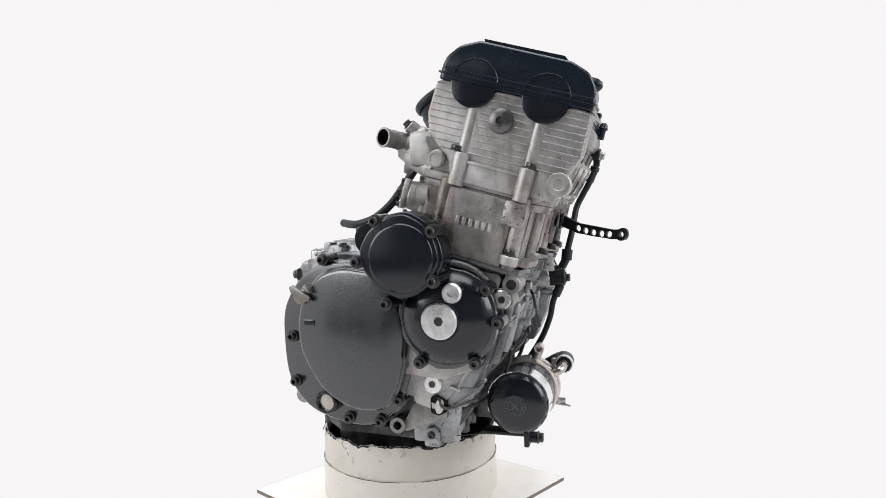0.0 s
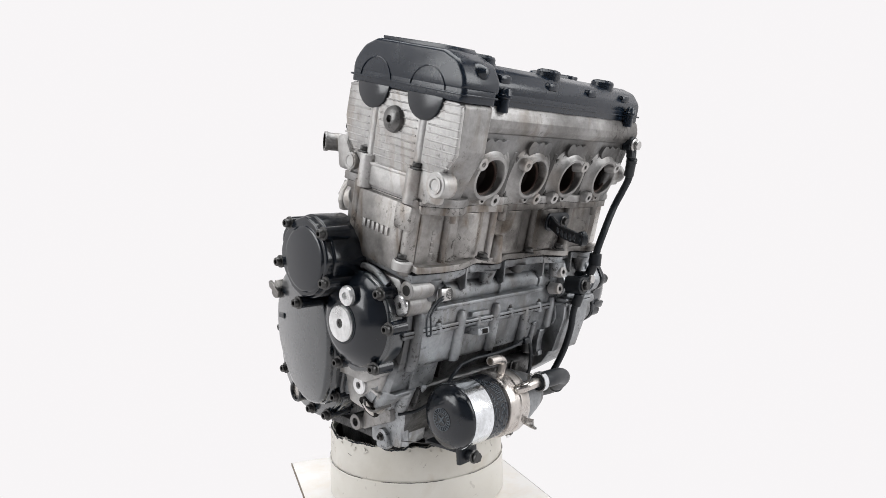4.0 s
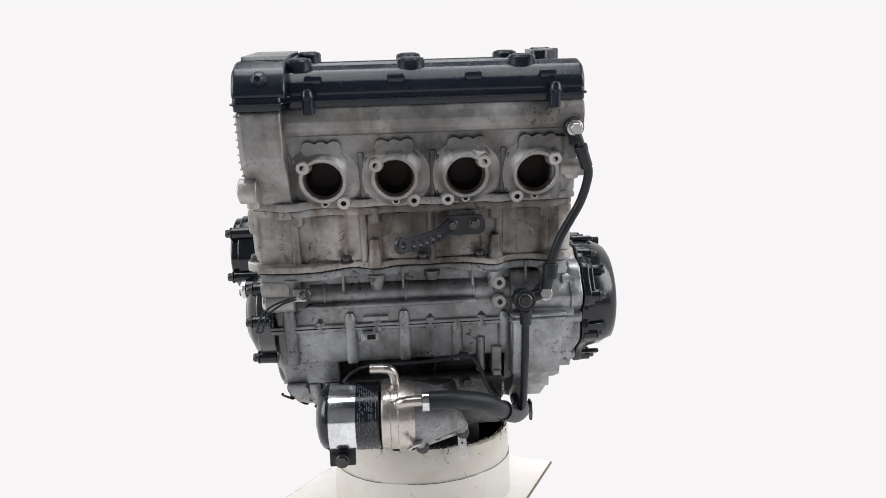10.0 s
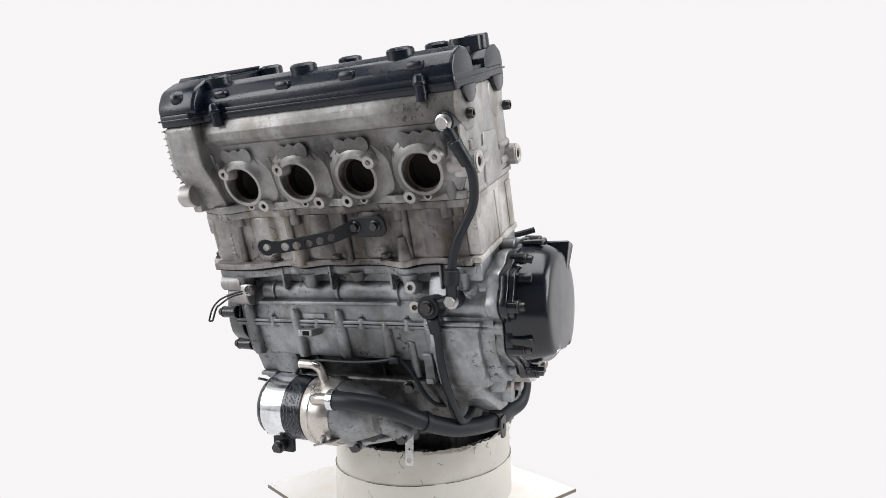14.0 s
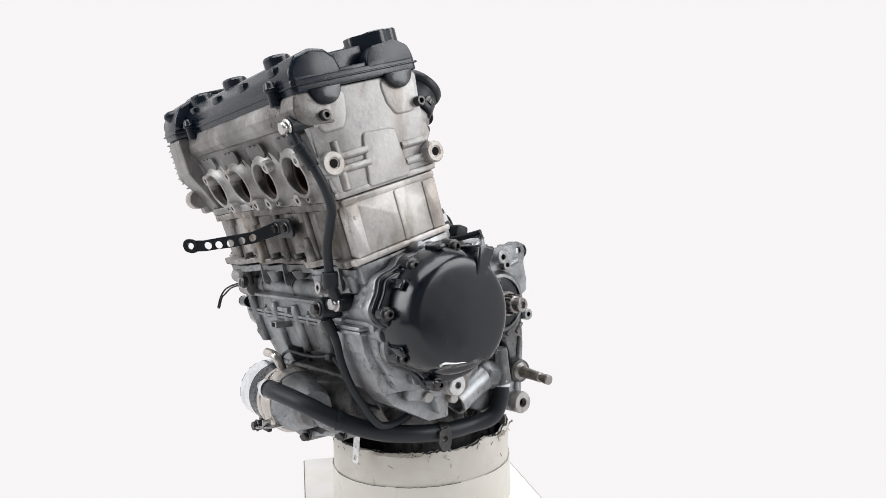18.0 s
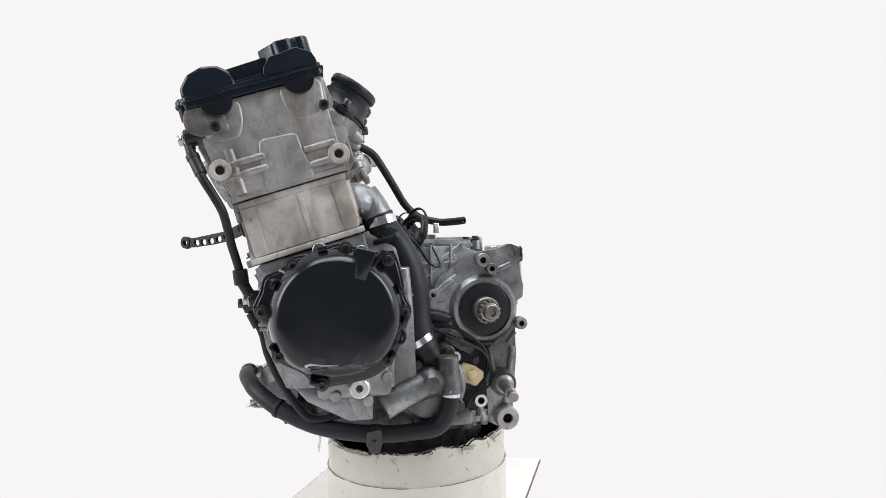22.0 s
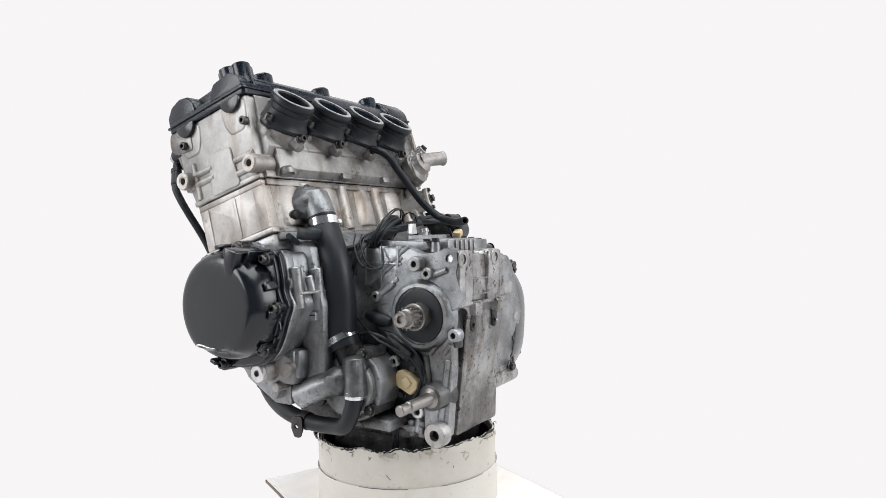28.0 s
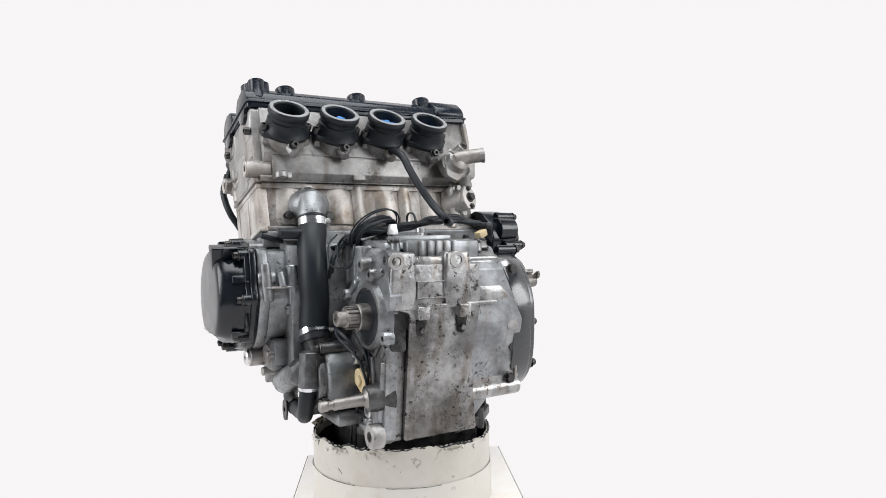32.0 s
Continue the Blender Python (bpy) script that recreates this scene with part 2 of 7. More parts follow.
def soften(bm, width, seg=2, angle=28):
    if width <= 0:
        return bm
    ed = [e for e in bm.edges if len(e.link_faces) == 2 and e.calc_face_angle(0) > radians(angle)]
    bmesh.ops.bevel(bm, geom=ed, offset=width, segments=seg, profile=0.5, affect="EDGES", clamp_overlap=True)
    return bm


def add(bm, other, M=None):
    if M is not None:
        bmesh.ops.transform(other, matrix=M, verts=other.verts)
    me = bpy.data.meshes.new("tmp")
    other.to_mesh(me)
    other.free()
    bm.from_mesh(me)
    bpy.data.meshes.remove(me)
    return bm


def box(x0, x1, y0, y1, z0, z1, bev=0.002, seg=2):
    bm = bmesh.new()
    bmesh.ops.create_cube(bm, size=1)
    bmesh.ops.transform(bm, matrix=Matrix.Translation(((x0 + x1) / 2, (y0 + y1) / 2, (z0 + z1) / 2)) @ Matrix.Diagonal((x1 - x0, y1 - y0, z1 - z0, 1)), verts=bm.verts)
    return soften(bm, bev, seg)


def rounded(poly, r, n=4):
    """The corners of a flat outline, rounded off. r: one radius or one a corner."""
    out = []
    k = len(poly)
    for i in range(k):
        a, b, c = Vector(poly[i - 1]), Vector(poly[i]), Vector(poly[(i + 1) % k])
        ri = r[i] if isinstance(r, (list, tuple)) else r
        u, v = a - b, c - b
        lim = min(u.length, v.length) * 0.48
        u.normalize(), v.normalize()
        ang = max(u.angle(v), 0.05)
        d = min(ri / math.tan(ang / 2), lim)
        if d < 1e-5 or ang > 3.05:
            out.append(tuple(b))
            continue
        p, q = b + u * d, b + v * d
        for j in range(n + 1):
            t = j / n
            out.append(tuple(p * (1 - t) ** 2 + b * 2 * t * (1 - t) + q * t * t))
    return out


def smooth_loop(pts, n=5):
    """A closed outline drawn smoothly through the points."""
    k = len(pts)
    out = []
    for i in range(k):
        p0, p1, p2, p3 = (Vector(pts[(i + d) % k]) for d in (-1, 0, 1, 2))
        for j in range(n):
            t = j / n
            out.append(tuple(0.5 * (2 * p1 + (p2 - p0) * t + (2 * p0 - 5 * p1 + 4 * p2 - p3) * t * t + (3 * p1 - p0 - 3 * p2 + p3) * t ** 3)))
    return out


def prism(poly, a, b, bev=0.002, axis="x", seg=2):
    """An outline drawn out along an axis. For x it lies in (y, z), for y in (x, z), for z in (x, y)."""
    bm = bmesh.new()
    put = {"x": lambda p, h: (h, p[0], p[1]), "y": lambda p, h: (p[0], h, p[1]), "z": lambda p, h: (p[0], p[1], h)}[axis]
    lo = [bm.verts.new(put(p, a)) for p in poly]
    hi = [bm.verts.new(put(p, b)) for p in poly]
    n = len(poly)
    bm.faces.new(lo)
    bm.faces.new(hi)
    for i in range(n):
        bm.faces.new((lo[i], lo[(i + 1) % n], hi[(i + 1) % n], hi[i]))
    bmesh.ops.recalc_face_normals(bm, faces=bm.faces)
    return soften(bm, bev, seg)


def pierced(outer, holes, a, b, axis="x", bev=0.0):
    """A plate with round holes: holes are (u, v, radius)."""
    bm = bmesh.new()
    put = {"x": lambda p, h: (h, p[0], p[1]), "y": lambda p, h: (p[0], h, p[1]), "z": lambda p, h: (p[0], p[1], h)}[axis]
    loops = [outer] + [[(u + r * math.cos(2 * math.pi * i / 28), v + r * math.sin(2 * math.pi * i / 28)) for i in range(28)] for u, v, r in holes]
    rings = []
    edges = []
    for lp in loops:
        vs = [bm.verts.new(put(p, a)) for p in lp]
        rings.append(vs)
        edges += [bm.edges.new((vs[i], vs[(i + 1) % len(vs)])) for i in range(len(vs))]
    bmesh.ops.triangle_fill(bm, use_beauty=True, use_dissolve=False, edges=edges)
    faces = list(bm.faces)
    up = {}
    for vs in rings:
        for v in vs:
            co = list(v.co)
            co["xyz".index(axis)] = b
            up[v] = bm.verts.new(co)
    for f in faces:
        bm.faces.new([up[v] for v in f.verts])
    for vs in rings:
        for i in range(len(vs)):
            p, q = vs[i], vs[(i + 1) % len(vs)]
            bm.faces.new((p, q, up[q], up[p]))
    bmesh.ops.recalc_face_normals(bm, faces=bm.faces)
    return soften(bm, bev, 1, 50)


def lathe(profile, seg=32, M=None, closed=False):
    """(radius, height) pairs turned round z; M then sets it in place."""
    bm = bmesh.new()
    rings = []
    for r, h in profile:
        if r < 1e-6:
            rings.append([bm.verts.new((0, 0, h))])
        else:
            rings.append([bm.verts.new((r * math.cos(2 * math.pi * i / seg), r * math.sin(2 * math.pi * i / seg), h)) for i in range(seg)])
    pairs = list(zip(rings, rings[1:])) + ([(rings[-1], rings[0])] if closed else [])
    for p, q in pairs:
        for i in range(seg):
            j = (i + 1) % seg
            if len(p) == 1 and len(q) == 1:
                continue
            if len(p) == 1:
                bm.faces.new((p[0], q[i], q[j]))
            elif len(q) == 1:
                bm.faces.new((p[i], q[0], p[j]))
            else:
                bm.faces.new((p[i], q[i], q[j], p[j]))
    bmesh.ops.recalc_face_normals(bm, faces=bm.faces)
    if M is not None:
        bmesh.ops.transform(bm, matrix=M, verts=bm.verts)
    return bm


def along(p, q, spin=0.0):
    """A pose at p whose z axis points to q."""
    d = Vector(q) - Vector(p)
    return Matrix.Translation(p) @ d.to_track_quat("Z", "Y").to_matrix().to_4x4() @ Matrix.Rotation(spin, 4, "Z")


def rod(p, q, r, r2=None, seg=20, bev=0.0008):
    h = (Vector(q) - Vector(p)).length
    r2 = r if r2 is None else r2
    return lathe([(0, 0), (r - bev, 0), (r, bev), (r2, h - bev), (r2 - bev, h), (0, h)], seg, along(p, q))


def curve_points(pts, step=6):
    P = [Vector(p) for p in pts]
    P = [P[0] * 2 - P[1]] + P + [P[-1] * 2 - P[-2]]
    out = []
    for i in range(1, len(P) - 2):
        a, b, c, d = P[i - 1:i + 3]
        for j in range(step):
            t = j / step
            out.append(0.5 * (2 * b + (c - a) * t + (2 * a - 5 * b + 4 * c - d) * t * t + (3 * b - a - 3 * c + d) * t ** 3))
    out.append(P[-2])
    return out


def tube(pts, r, seg=14, step=6, bore=0.0, rr=None):
    """A round hose or wire through the points; bore opens its ends."""
    C = curve_points(pts, step)
    bm = bmesh.new()
    rings = []
    side = None
    n = len(C)
    for i, c in enumerate(C):
        t = (C[min(i + 1, n - 1)] - C[max(i - 1, 0)]).normalized()
        if side is None:
            side = t.orthogonal().normalized()
        side = (side - t * side.dot(t)).normalized()
        up = t.cross(side)
        ra = r if rr is None else rr(i / (n - 1))
        rings.append([bm.verts.new(c + side * ra * math.cos(2 * math.pi * k / seg) + up * ra * math.sin(2 * math.pi * k / seg)) for k in range(seg)])
    for p, q in zip(rings, rings[1:]):
        for k in range(seg):
            bm.faces.new((p[k], p[(k + 1) % seg], q[(k + 1) % seg], q[k]))
    for ring, idx in ((rings[0], 1), (rings[-1], -2)):
        if bore:
            cen = sum((v.co for v in ring), Vector()) / seg
            inner = [bm.verts.new(cen + (v.co - cen) * bore) for v in ring]
            back = C[min(4, n - 1)] if idx == 1 else C[max(-5, -n)]
            off = back - cen
            deep = [bm.verts.new(v.co + off) for v in inner]
            for k in range(seg):
                j = (k + 1) % seg
                bm.faces.new((ring[k], ring[j], inner[j], inner[k]))
                bm.faces.new((inner[k], inner[j], deep[j], deep[k]))
            bm.faces.new(deep)
        else:
            bm.faces.new(ring)
    bmesh.ops.recalc_face_normals(bm, faces=bm.faces)
    return bm


def socket_bolt(r, h, flange=0.0):
    """A cap screw with a six-sided socket; it stands on z = 0."""
    prof = [(0, h * 0.45), (r * 0.48, h * 0.45), (r * 0.52, h), (r * 0.86, h), (r, h * 0.86), (r, 0.0)]
    if flange:
        prof = prof[:-1] + [(r, flange * 1.2), (r * 1.45, flange), (r * 1.5, 0)]
    bm = lathe(prof, 18)
    return bm


def hex_bolt(r, h):
    bm = prism([(r * math.cos(math.pi * i / 3), r * math.sin(math.pi * i / 3)) for i in range(6)], 0.0015, h, r * 0.08, "z", 1)
    return add(bm, lathe([(0, 0), (r * 1.3, 0), (r * 1.3, 0.001), (r * 1.1, 0.0018), (0, 0.0018)], 18))


def out(x, y, z, way):
    """A pose at a point whose z axis is the way given (E frame)."""
    return along((x, y, z), (x + way[0], y + way[1], z + way[2]))


def hp(x, v, w):
    """A point in the leaning frame of the cylinders, in the engine's frame."""
    return (x, v * C16 - w * S16, v * S16 + w * C16)


RIGHT, LEFT, FRONT, REAR = (-1, 0, 0), (1, 0, 0), (0, -1, 0), (0, 1, 0)
HEADUP, HEADFRONT, HEADREAR = (0, -S16, C16), (0, -C16, -S16), (0, C16, S16)

# ---------- studio ----------


def build_backdrop():
    """A white sweep: floor and wall in one, round the back and the sides. It glows by itself; its unseen sides add
    light.
    """
    prof = [(0.0, -0.186), (1.5, -0.186)]
    prof += [(1.5 + 0.5 * math.sin(a), 0.314 - 0.5 * math.cos(a)) for a in [math.pi / 2 * k / 8 for k in range(1, 9)]]
    prof += [(2.0, 2.2)]
    bm = bmesh.new()
    n = 72
    a0, a1 = radians(-24), radians(204)
    rows = []
    for r, z in prof:
        rows.append([bm.verts.new((r * math.cos(a0 + (a1 - a0) * i / n), r * math.sin(a0 + (a1 - a0) * i / n), z)) for i in range(n + 1)] if r else [bm.verts.new((0, 0, z))])
    for p, q in zip(rows, rows[1:]):
        for i in range(n):
            if len(p) == 1:
                bm.faces.new((p[0], q[i], q[i + 1]))
            else:
                bm.faces.new((p[i], q[i], q[i + 1], p[i + 1]))
    a2 = radians(336)
    m = 60
    edge = [bm.verts.new((1.5 * math.cos(a1 + (a2 - a1) * i / m), 1.5 * math.sin(a1 + (a2 - a1) * i / m), -0.186)) for i in range(1, m)]
    ring = [rows[1][n]] + edge + [rows[1][0]]
    for p, q in zip(ring, ring[1:]):
        bm.faces.new((rows[0][0], p, q))
    bmesh.ops.recalc_face_normals(bm, faces=bm.faces)
    bmesh.ops.solidify(bm, geom=list(bm.faces), thickness=0.004)
    me = finish(bm)
    me.materials.append(GLOW_WHITE)
    tagged(new("backdrop", me), "seamless self-glowing white studio backdrop and floor", "backdrop", kind="structure")


def build_room():
    me = finish(box(-3, 3, -3.2, -3.1, -0.2, 2.6, 0))
    me.materials.append(WALL)
    tagged(new("wall_south", me), "pale grey studio wall behind the camera", "wall", kind="structure")
    me = finish(box(-3, 3, -3.2, 2.4, 2.6, 2.7, 0))
    me.materials.append(ROOM)
    tagged(new("ceiling", me), "dim grey studio ceiling", "ceiling", kind="structure")
    me = finish(box(-3, 3, -3.2, 2.4, -0.3, -0.2, 0))
    me.materials.append(ROOM)
    tagged(new("floor", me), "dim grey studio floor under the white sweep", "floor", kind="structure")


build_backdrop()
build_room()

# ---------- board and drum on the turntable ----------


def build_board():
    ob = new("base_board")
    tagged(ob, "square dirty white board under the plastic drum", "board")
    s = 0.148
    turn = Matrix.Translation((0.0094, 0.003, 0)) @ Matrix.Rotation(radians(-25.7), 4, "Z")
    part("panel", box(-s, s, -s, s, -0.1645, -0.16, 0.0006), BOARD, ob, M=turn)
    for k in range(4):
        part("edge_strip", box(s - 0.0002, s + 0.0012, -s, s, -0.1646, -0.1606, 0.0003, 1), EDGE, ob, "dark bare edge", turn @ Matrix.Rotation(math.pi / 2 * k, 4, "Z"))
    part("turntable_disc", lathe([(0, -0.186), (0.1, -0.186), (0.1, -0.165), (0, -0.165)], 40), BOARD, ob)
    return ob


def build_drum():
    """A cut-down plastic drum with a torn rim, which carries the engine."""
    ob = new("plastic_drum")
    tagged(ob, "cut-down scuffed white plastic drum with a ragged rim", "drum")
    cx, cy, R, n = 0.016, 0.006, 0.116, 240
    rnd = random.Random(5)
    rag = [0.002 * math.sin(i * 0.05) + 0.004 * noise.noise((i * 0.11, 0.3, 0.0)) + 0.0022 * noise.noise((i * 0.7, 3.3, 0.0)) + rnd.uniform(-0.0007, 0.0007) for i in range(n)]
    bm = bmesh.new()
    rows = []
    def rim(a):
        """Height of the cut rim round the drum."""
        return -0.0705 + 0.004 * math.cos(a - radians(35))

    def seam(a):
        """Height of the film's edge round the drum."""
        return -0.1128 + 0.003 * math.cos(a - radians(20))

    prof = [(R - 0.004, -0.1595, 0), (R, -0.1595, 0), (R - 0.0002, -0.01, 1), (R - 0.0008, -0.001, 1), (R - 0.0035, 0.0, 1), (R - 0.005, -0.006, 1), (R - 0.005, -0.158, 0)]
    for k, (r, z, top) in enumerate(prof):
        ring = []
        for i in range(n):
            a = 2 * math.pi * i / n
            ring.append(bm.verts.new((cx + r * math.cos(a), cy + r * math.sin(a), z + top * rim(a) + (rag[i] if k in (3, 4) else 0))))
        rows.append(ring)
    rows.append(rows[0])
    for p, q in zip(rows, rows[1:]):
        for i in range(n):
            bm.faces.new((p[i], p[(i + 1) % n], q[(i + 1) % n], q[i]))
    bmesh.ops.recalc_face_normals(bm, faces=bm.faces)
    part("shell", bm, DRUM, ob)
    # film wrapped round the lower half, with a dirty edge
    bm = bmesh.new()
    rows = []
    for r, z, top in ((R + 0.0003, -0.159, 0), (R + 0.0016, -0.159, 0), (R + 0.0012, 0.0, 1), (R + 0.0003, 0.0002, 1)):
        rows.append([bm.verts.new((cx + r * math.cos(2 * math.pi * i / n), cy + r * math.sin(2 * math.pi * i / n), z + top * (seam(2 * math.pi * i / n) + 0.0006 * noise.noise((i * 0.08, 7.0, 0.0))))) for i in range(n)])
    rows.append(rows[0])
    for p, q in zip(rows, rows[1:]):
        for i in range(n):
            bm.faces.new((p[i], p[(i + 1) % n], q[(i + 1) % n], q[i]))
    bmesh.ops.recalc_face_normals(bm, faces=bm.faces)
    part("wrap", bm, WRAP, ob, "creamy film wrapped round the lower half")
    for k in range(7):
        a0, a1 = 2 * math.pi * k / 7 + rnd.uniform(0, 0.1), 2 * math.pi * (k + 1) / 7 - rnd.uniform(0.02, 0.3)
        pts = [(cx + (R + 0.0013) * math.cos(a), cy + (R + 0.0013) * math.sin(a), seam(a) + rnd.uniform(-0.0002, 0.0003)) for a in [a0 + (a1 - a0) * i / 14 for i in range(15)]]
        part("seam_grime", tube(pts, 0.00035, 5, 2), OIL_FILM, ob, "dark dirt in the film's edge")
    # flaps of torn film on the rim
    bm = bmesh.new()
    for i in range(34):
        a = rnd.uniform(0, 2 * math.pi)
        l, w = rnd.uniform(0.002, 0.007), rnd.uniform(0.001, 0.003)
        M = Matrix.Translation((cx + (R + 0.0008) * math.cos(a), cy + (R + 0.0008) * math.sin(a), rim(a) - 0.0025 - rnd.uniform(0, 0.006))) @ Matrix.Rotation(a, 4, "Z") @ Matrix.Rotation(rnd.uniform(-0.5, 0.3), 4, "Y") @ Matrix.Rotation(rnd.uniform(-1, 1), 4, "X")
        add(bm, box(-0.0004, 0.0004, -w / 2, w / 2, -l / 2, l / 2, 0), M)
    tagged(part("torn_edge", bm, DRUM, ob, "ragged strips of torn film"), kind="stuff")
    for i in range(9):
        a = radians(rnd.uniform(-64, -38)) if i < 6 else rnd.uniform(0, 2 * math.pi)
        w, h = rnd.uniform(0.008, 0.02), rnd.uniform(0.006, 0.013)
        bm = bmesh.new()
        grid = [[bm.verts.new((0.0025 * noise.noise((i * 3.1, u * 0.9, v * 0.8)) + 0.0012 * v, w * (u / 6 - 0.5), h * (v / 4 - 0.7) * (0.6 + 0.4 * noise.noise((i * 1.7, u * 0.8, 5.0))))) for v in range(5)] for u in range(7)]
        for u in range(6):
            for v in range(4):
                bm.faces.new((grid[u][v], grid[u + 1][v], grid[u + 1][v + 1], grid[u][v + 1]))
        bmesh.ops.solidify(bm, geom=list(bm.faces), thickness=0.0006)
        part("torn_flap", bm, DRUM, ob, "", Matrix.Translation((cx + (R + 0.001) * math.cos(a), cy + (R + 0.001) * math.sin(a), rim(a) - 0.001)) @ Matrix.Rotation(a, 4, "Z"))
    # dark grease along the cut rim, and threads of torn plastic
    bm = bmesh.new()
    for i in range(70):
        a, w = rnd.uniform(0, 2 * math.pi), rnd.uniform(0.03, 0.3)
        k0 = int(a / (2 * math.pi) * n)
        pts = [(cx + (R - 0.0012) * math.cos(a + w * t / 8), cy + (R - 0.0012) * math.sin(a + w * t / 8), rim(a + w * t / 8) - 0.0003 + rag[int((a + w * t / 8) / (2 * math.pi) * n) % n] + rnd.uniform(-0.0012, 0.0006)) for t in range(9)]
        add(bm, tube(pts, rnd.uniform(0.0004, 0.0012), 6, 2))
    # short dark nicks and smears below the rim
    for i in range(16):
        a, d = rnd.uniform(0, 2 * math.pi), abs(rnd.gauss(0, 0.011))
        u, l = rnd.uniform(0, math.pi), rnd.uniform(0.0008, 0.004)
        pts = [(cx + (R + 0.0001) * math.cos(a + f * l * math.cos(u) / R), cy + (R + 0.0001) * math.sin(a + f * l * math.cos(u) / R), rim(a) - 0.002 - d + f * l * math.sin(u)) for f in (-1, 0.1, 1)]
        add(bm, tube(pts, rnd.uniform(0.00015, 0.0003), 5, 2))
    tagged(part("grease", bm, RUBBER, ob, "dark grease on the cut rim"), kind="stuff")
    bm = bmesh.new()
    for i in range(8):
        a = rnd.uniform(0, 2 * math.pi)
        p = Vector((cx + R * math.cos(a), cy + R * math.sin(a), rim(a) - 0.0015))
        o = Vector((math.cos(a), math.sin(a), 0))
        s_ = Vector((-math.sin(a), math.cos(a), 0)) * rnd.uniform(-0.01, 0.01)
        add(bm, tube([p - o * 0.002, p + o * rnd.uniform(0.001, 0.003) + s_ * 0.4 + Vector((0, 0, rnd.uniform(-0.003, 0.003))), p + o * rnd.uniform(0.001, 0.005) + s_ + Vector((0, 0, rnd.uniform(-0.009, 0.004)))], 0.00035, 5, 3))
    tagged(part("thread", bm, RUBBER, ob, "threads of torn plastic"), kind="stuff")
    part("liner", lathe([(R - 0.0056, -0.082), (R - 0.0062, -0.082), (R - 0.0062, -0.156), (0, -0.156), (0, -0.157), (R - 0.0056, -0.157)], 64, Matrix.Translation((cx, cy, 0))), OIL_FILM, ob, "oil-blackened inside")
    return ob


board = build_board()
drum = build_drum()

# ---------- engine ----------
engine = new("motorcycle_engine")
tagged(engine, "used four-cylinder motorcycle engine standing in a white plastic drum", "engine")
CAP_BOLT = shared(socket_bolt(0.0052, 0.0075), BOLT)
CASE_BOLT = shared(socket_bolt(0.0048, 0.007, 0.0015), BOLT)
HEX = shared(hex_bolt(0.0062, 0.007), STEEL)
HEX_DARK = shared(hex_bolt(0.0058, 0.0065), BOLT)
CYL = [-0.077, -0.0055, 0.066, 0.1375]      # port centres along the crank


def wavy(front, back, x0, x1):
    """Plan of a joint flange: a smooth lobed front edge and a straight back."""
    edge = [tuple(p)[:2] for p in curve_points([(x, v, 0) for x, v in front], 4)]
    return edge + [(x1, back), (x0, back)]


BASE_EDGE = [(-0.152, -0.139), (-0.12, -0.1425), (-0.088, -0.141), (-0.055, -0.13), (-0.03, -0.139), (-0.006, -0.1305), (0.02, -0.132), (0.043, -0.1305), (0.07, -0.133), (0.097, -0.1425), (0.114, -0.132), (0.135, -0.1305), (0.155, -0.138), (0.172, -0.138)]

HEAD_EDGE = [(-0.152, -0.13), (-0.137, -0.136), (-0.12, -0.1435), (-0.104, -0.1415), (-0.09, -0.134), (-0.065, -0.1325), (-0.04, -0.136), (-0.022, -0.1325), (0.02, -0.1325), (0.036, -0.1365), (0.052, -0.133), (0.085, -0.1325), (0.1, -0.137), (0.118, -0.1325), (0.145, -0.1345), (0.175, -0.1325)]


RAKE = ((0.16, 0.008), (0.11, 0.006), (0.087, 0.013), (0.06, 0.021), (0.047, 0.026), (0.02, 0.03), (-0.005, 0.046), (-0.03, 0.05))


def raked(x, y, z):
    """The case front falls back towards its foot."""
    d = RAKE[0][1] if z > RAKE[0][0] else RAKE[-1][1]
    for (za, da), (zb, db) in zip(RAKE, RAKE[1:]):
        if zb <= z <= za:
            d = da + (db - da) * (za - z) / (za - zb)
    d *= min(1.0, max(0.0, (-0.09 - y) / 0.05))
    return Vector((x, y + d, z - d * (0.2 - z) / 0.73))


def rake(bm):
    for v in bm.verts:
        v.co = raked(*v.co)
    return bm


def tuck(bm):
    """Leans the lower right flank inwards to its foot."""
    for v in bm.verts:
        d = 0.034 * min(1.0, max(0.0, (0.004 - v.co.z) / 0.031))
        v.co += Vector((d, d * 0.45, d * -0.42))
    return bm


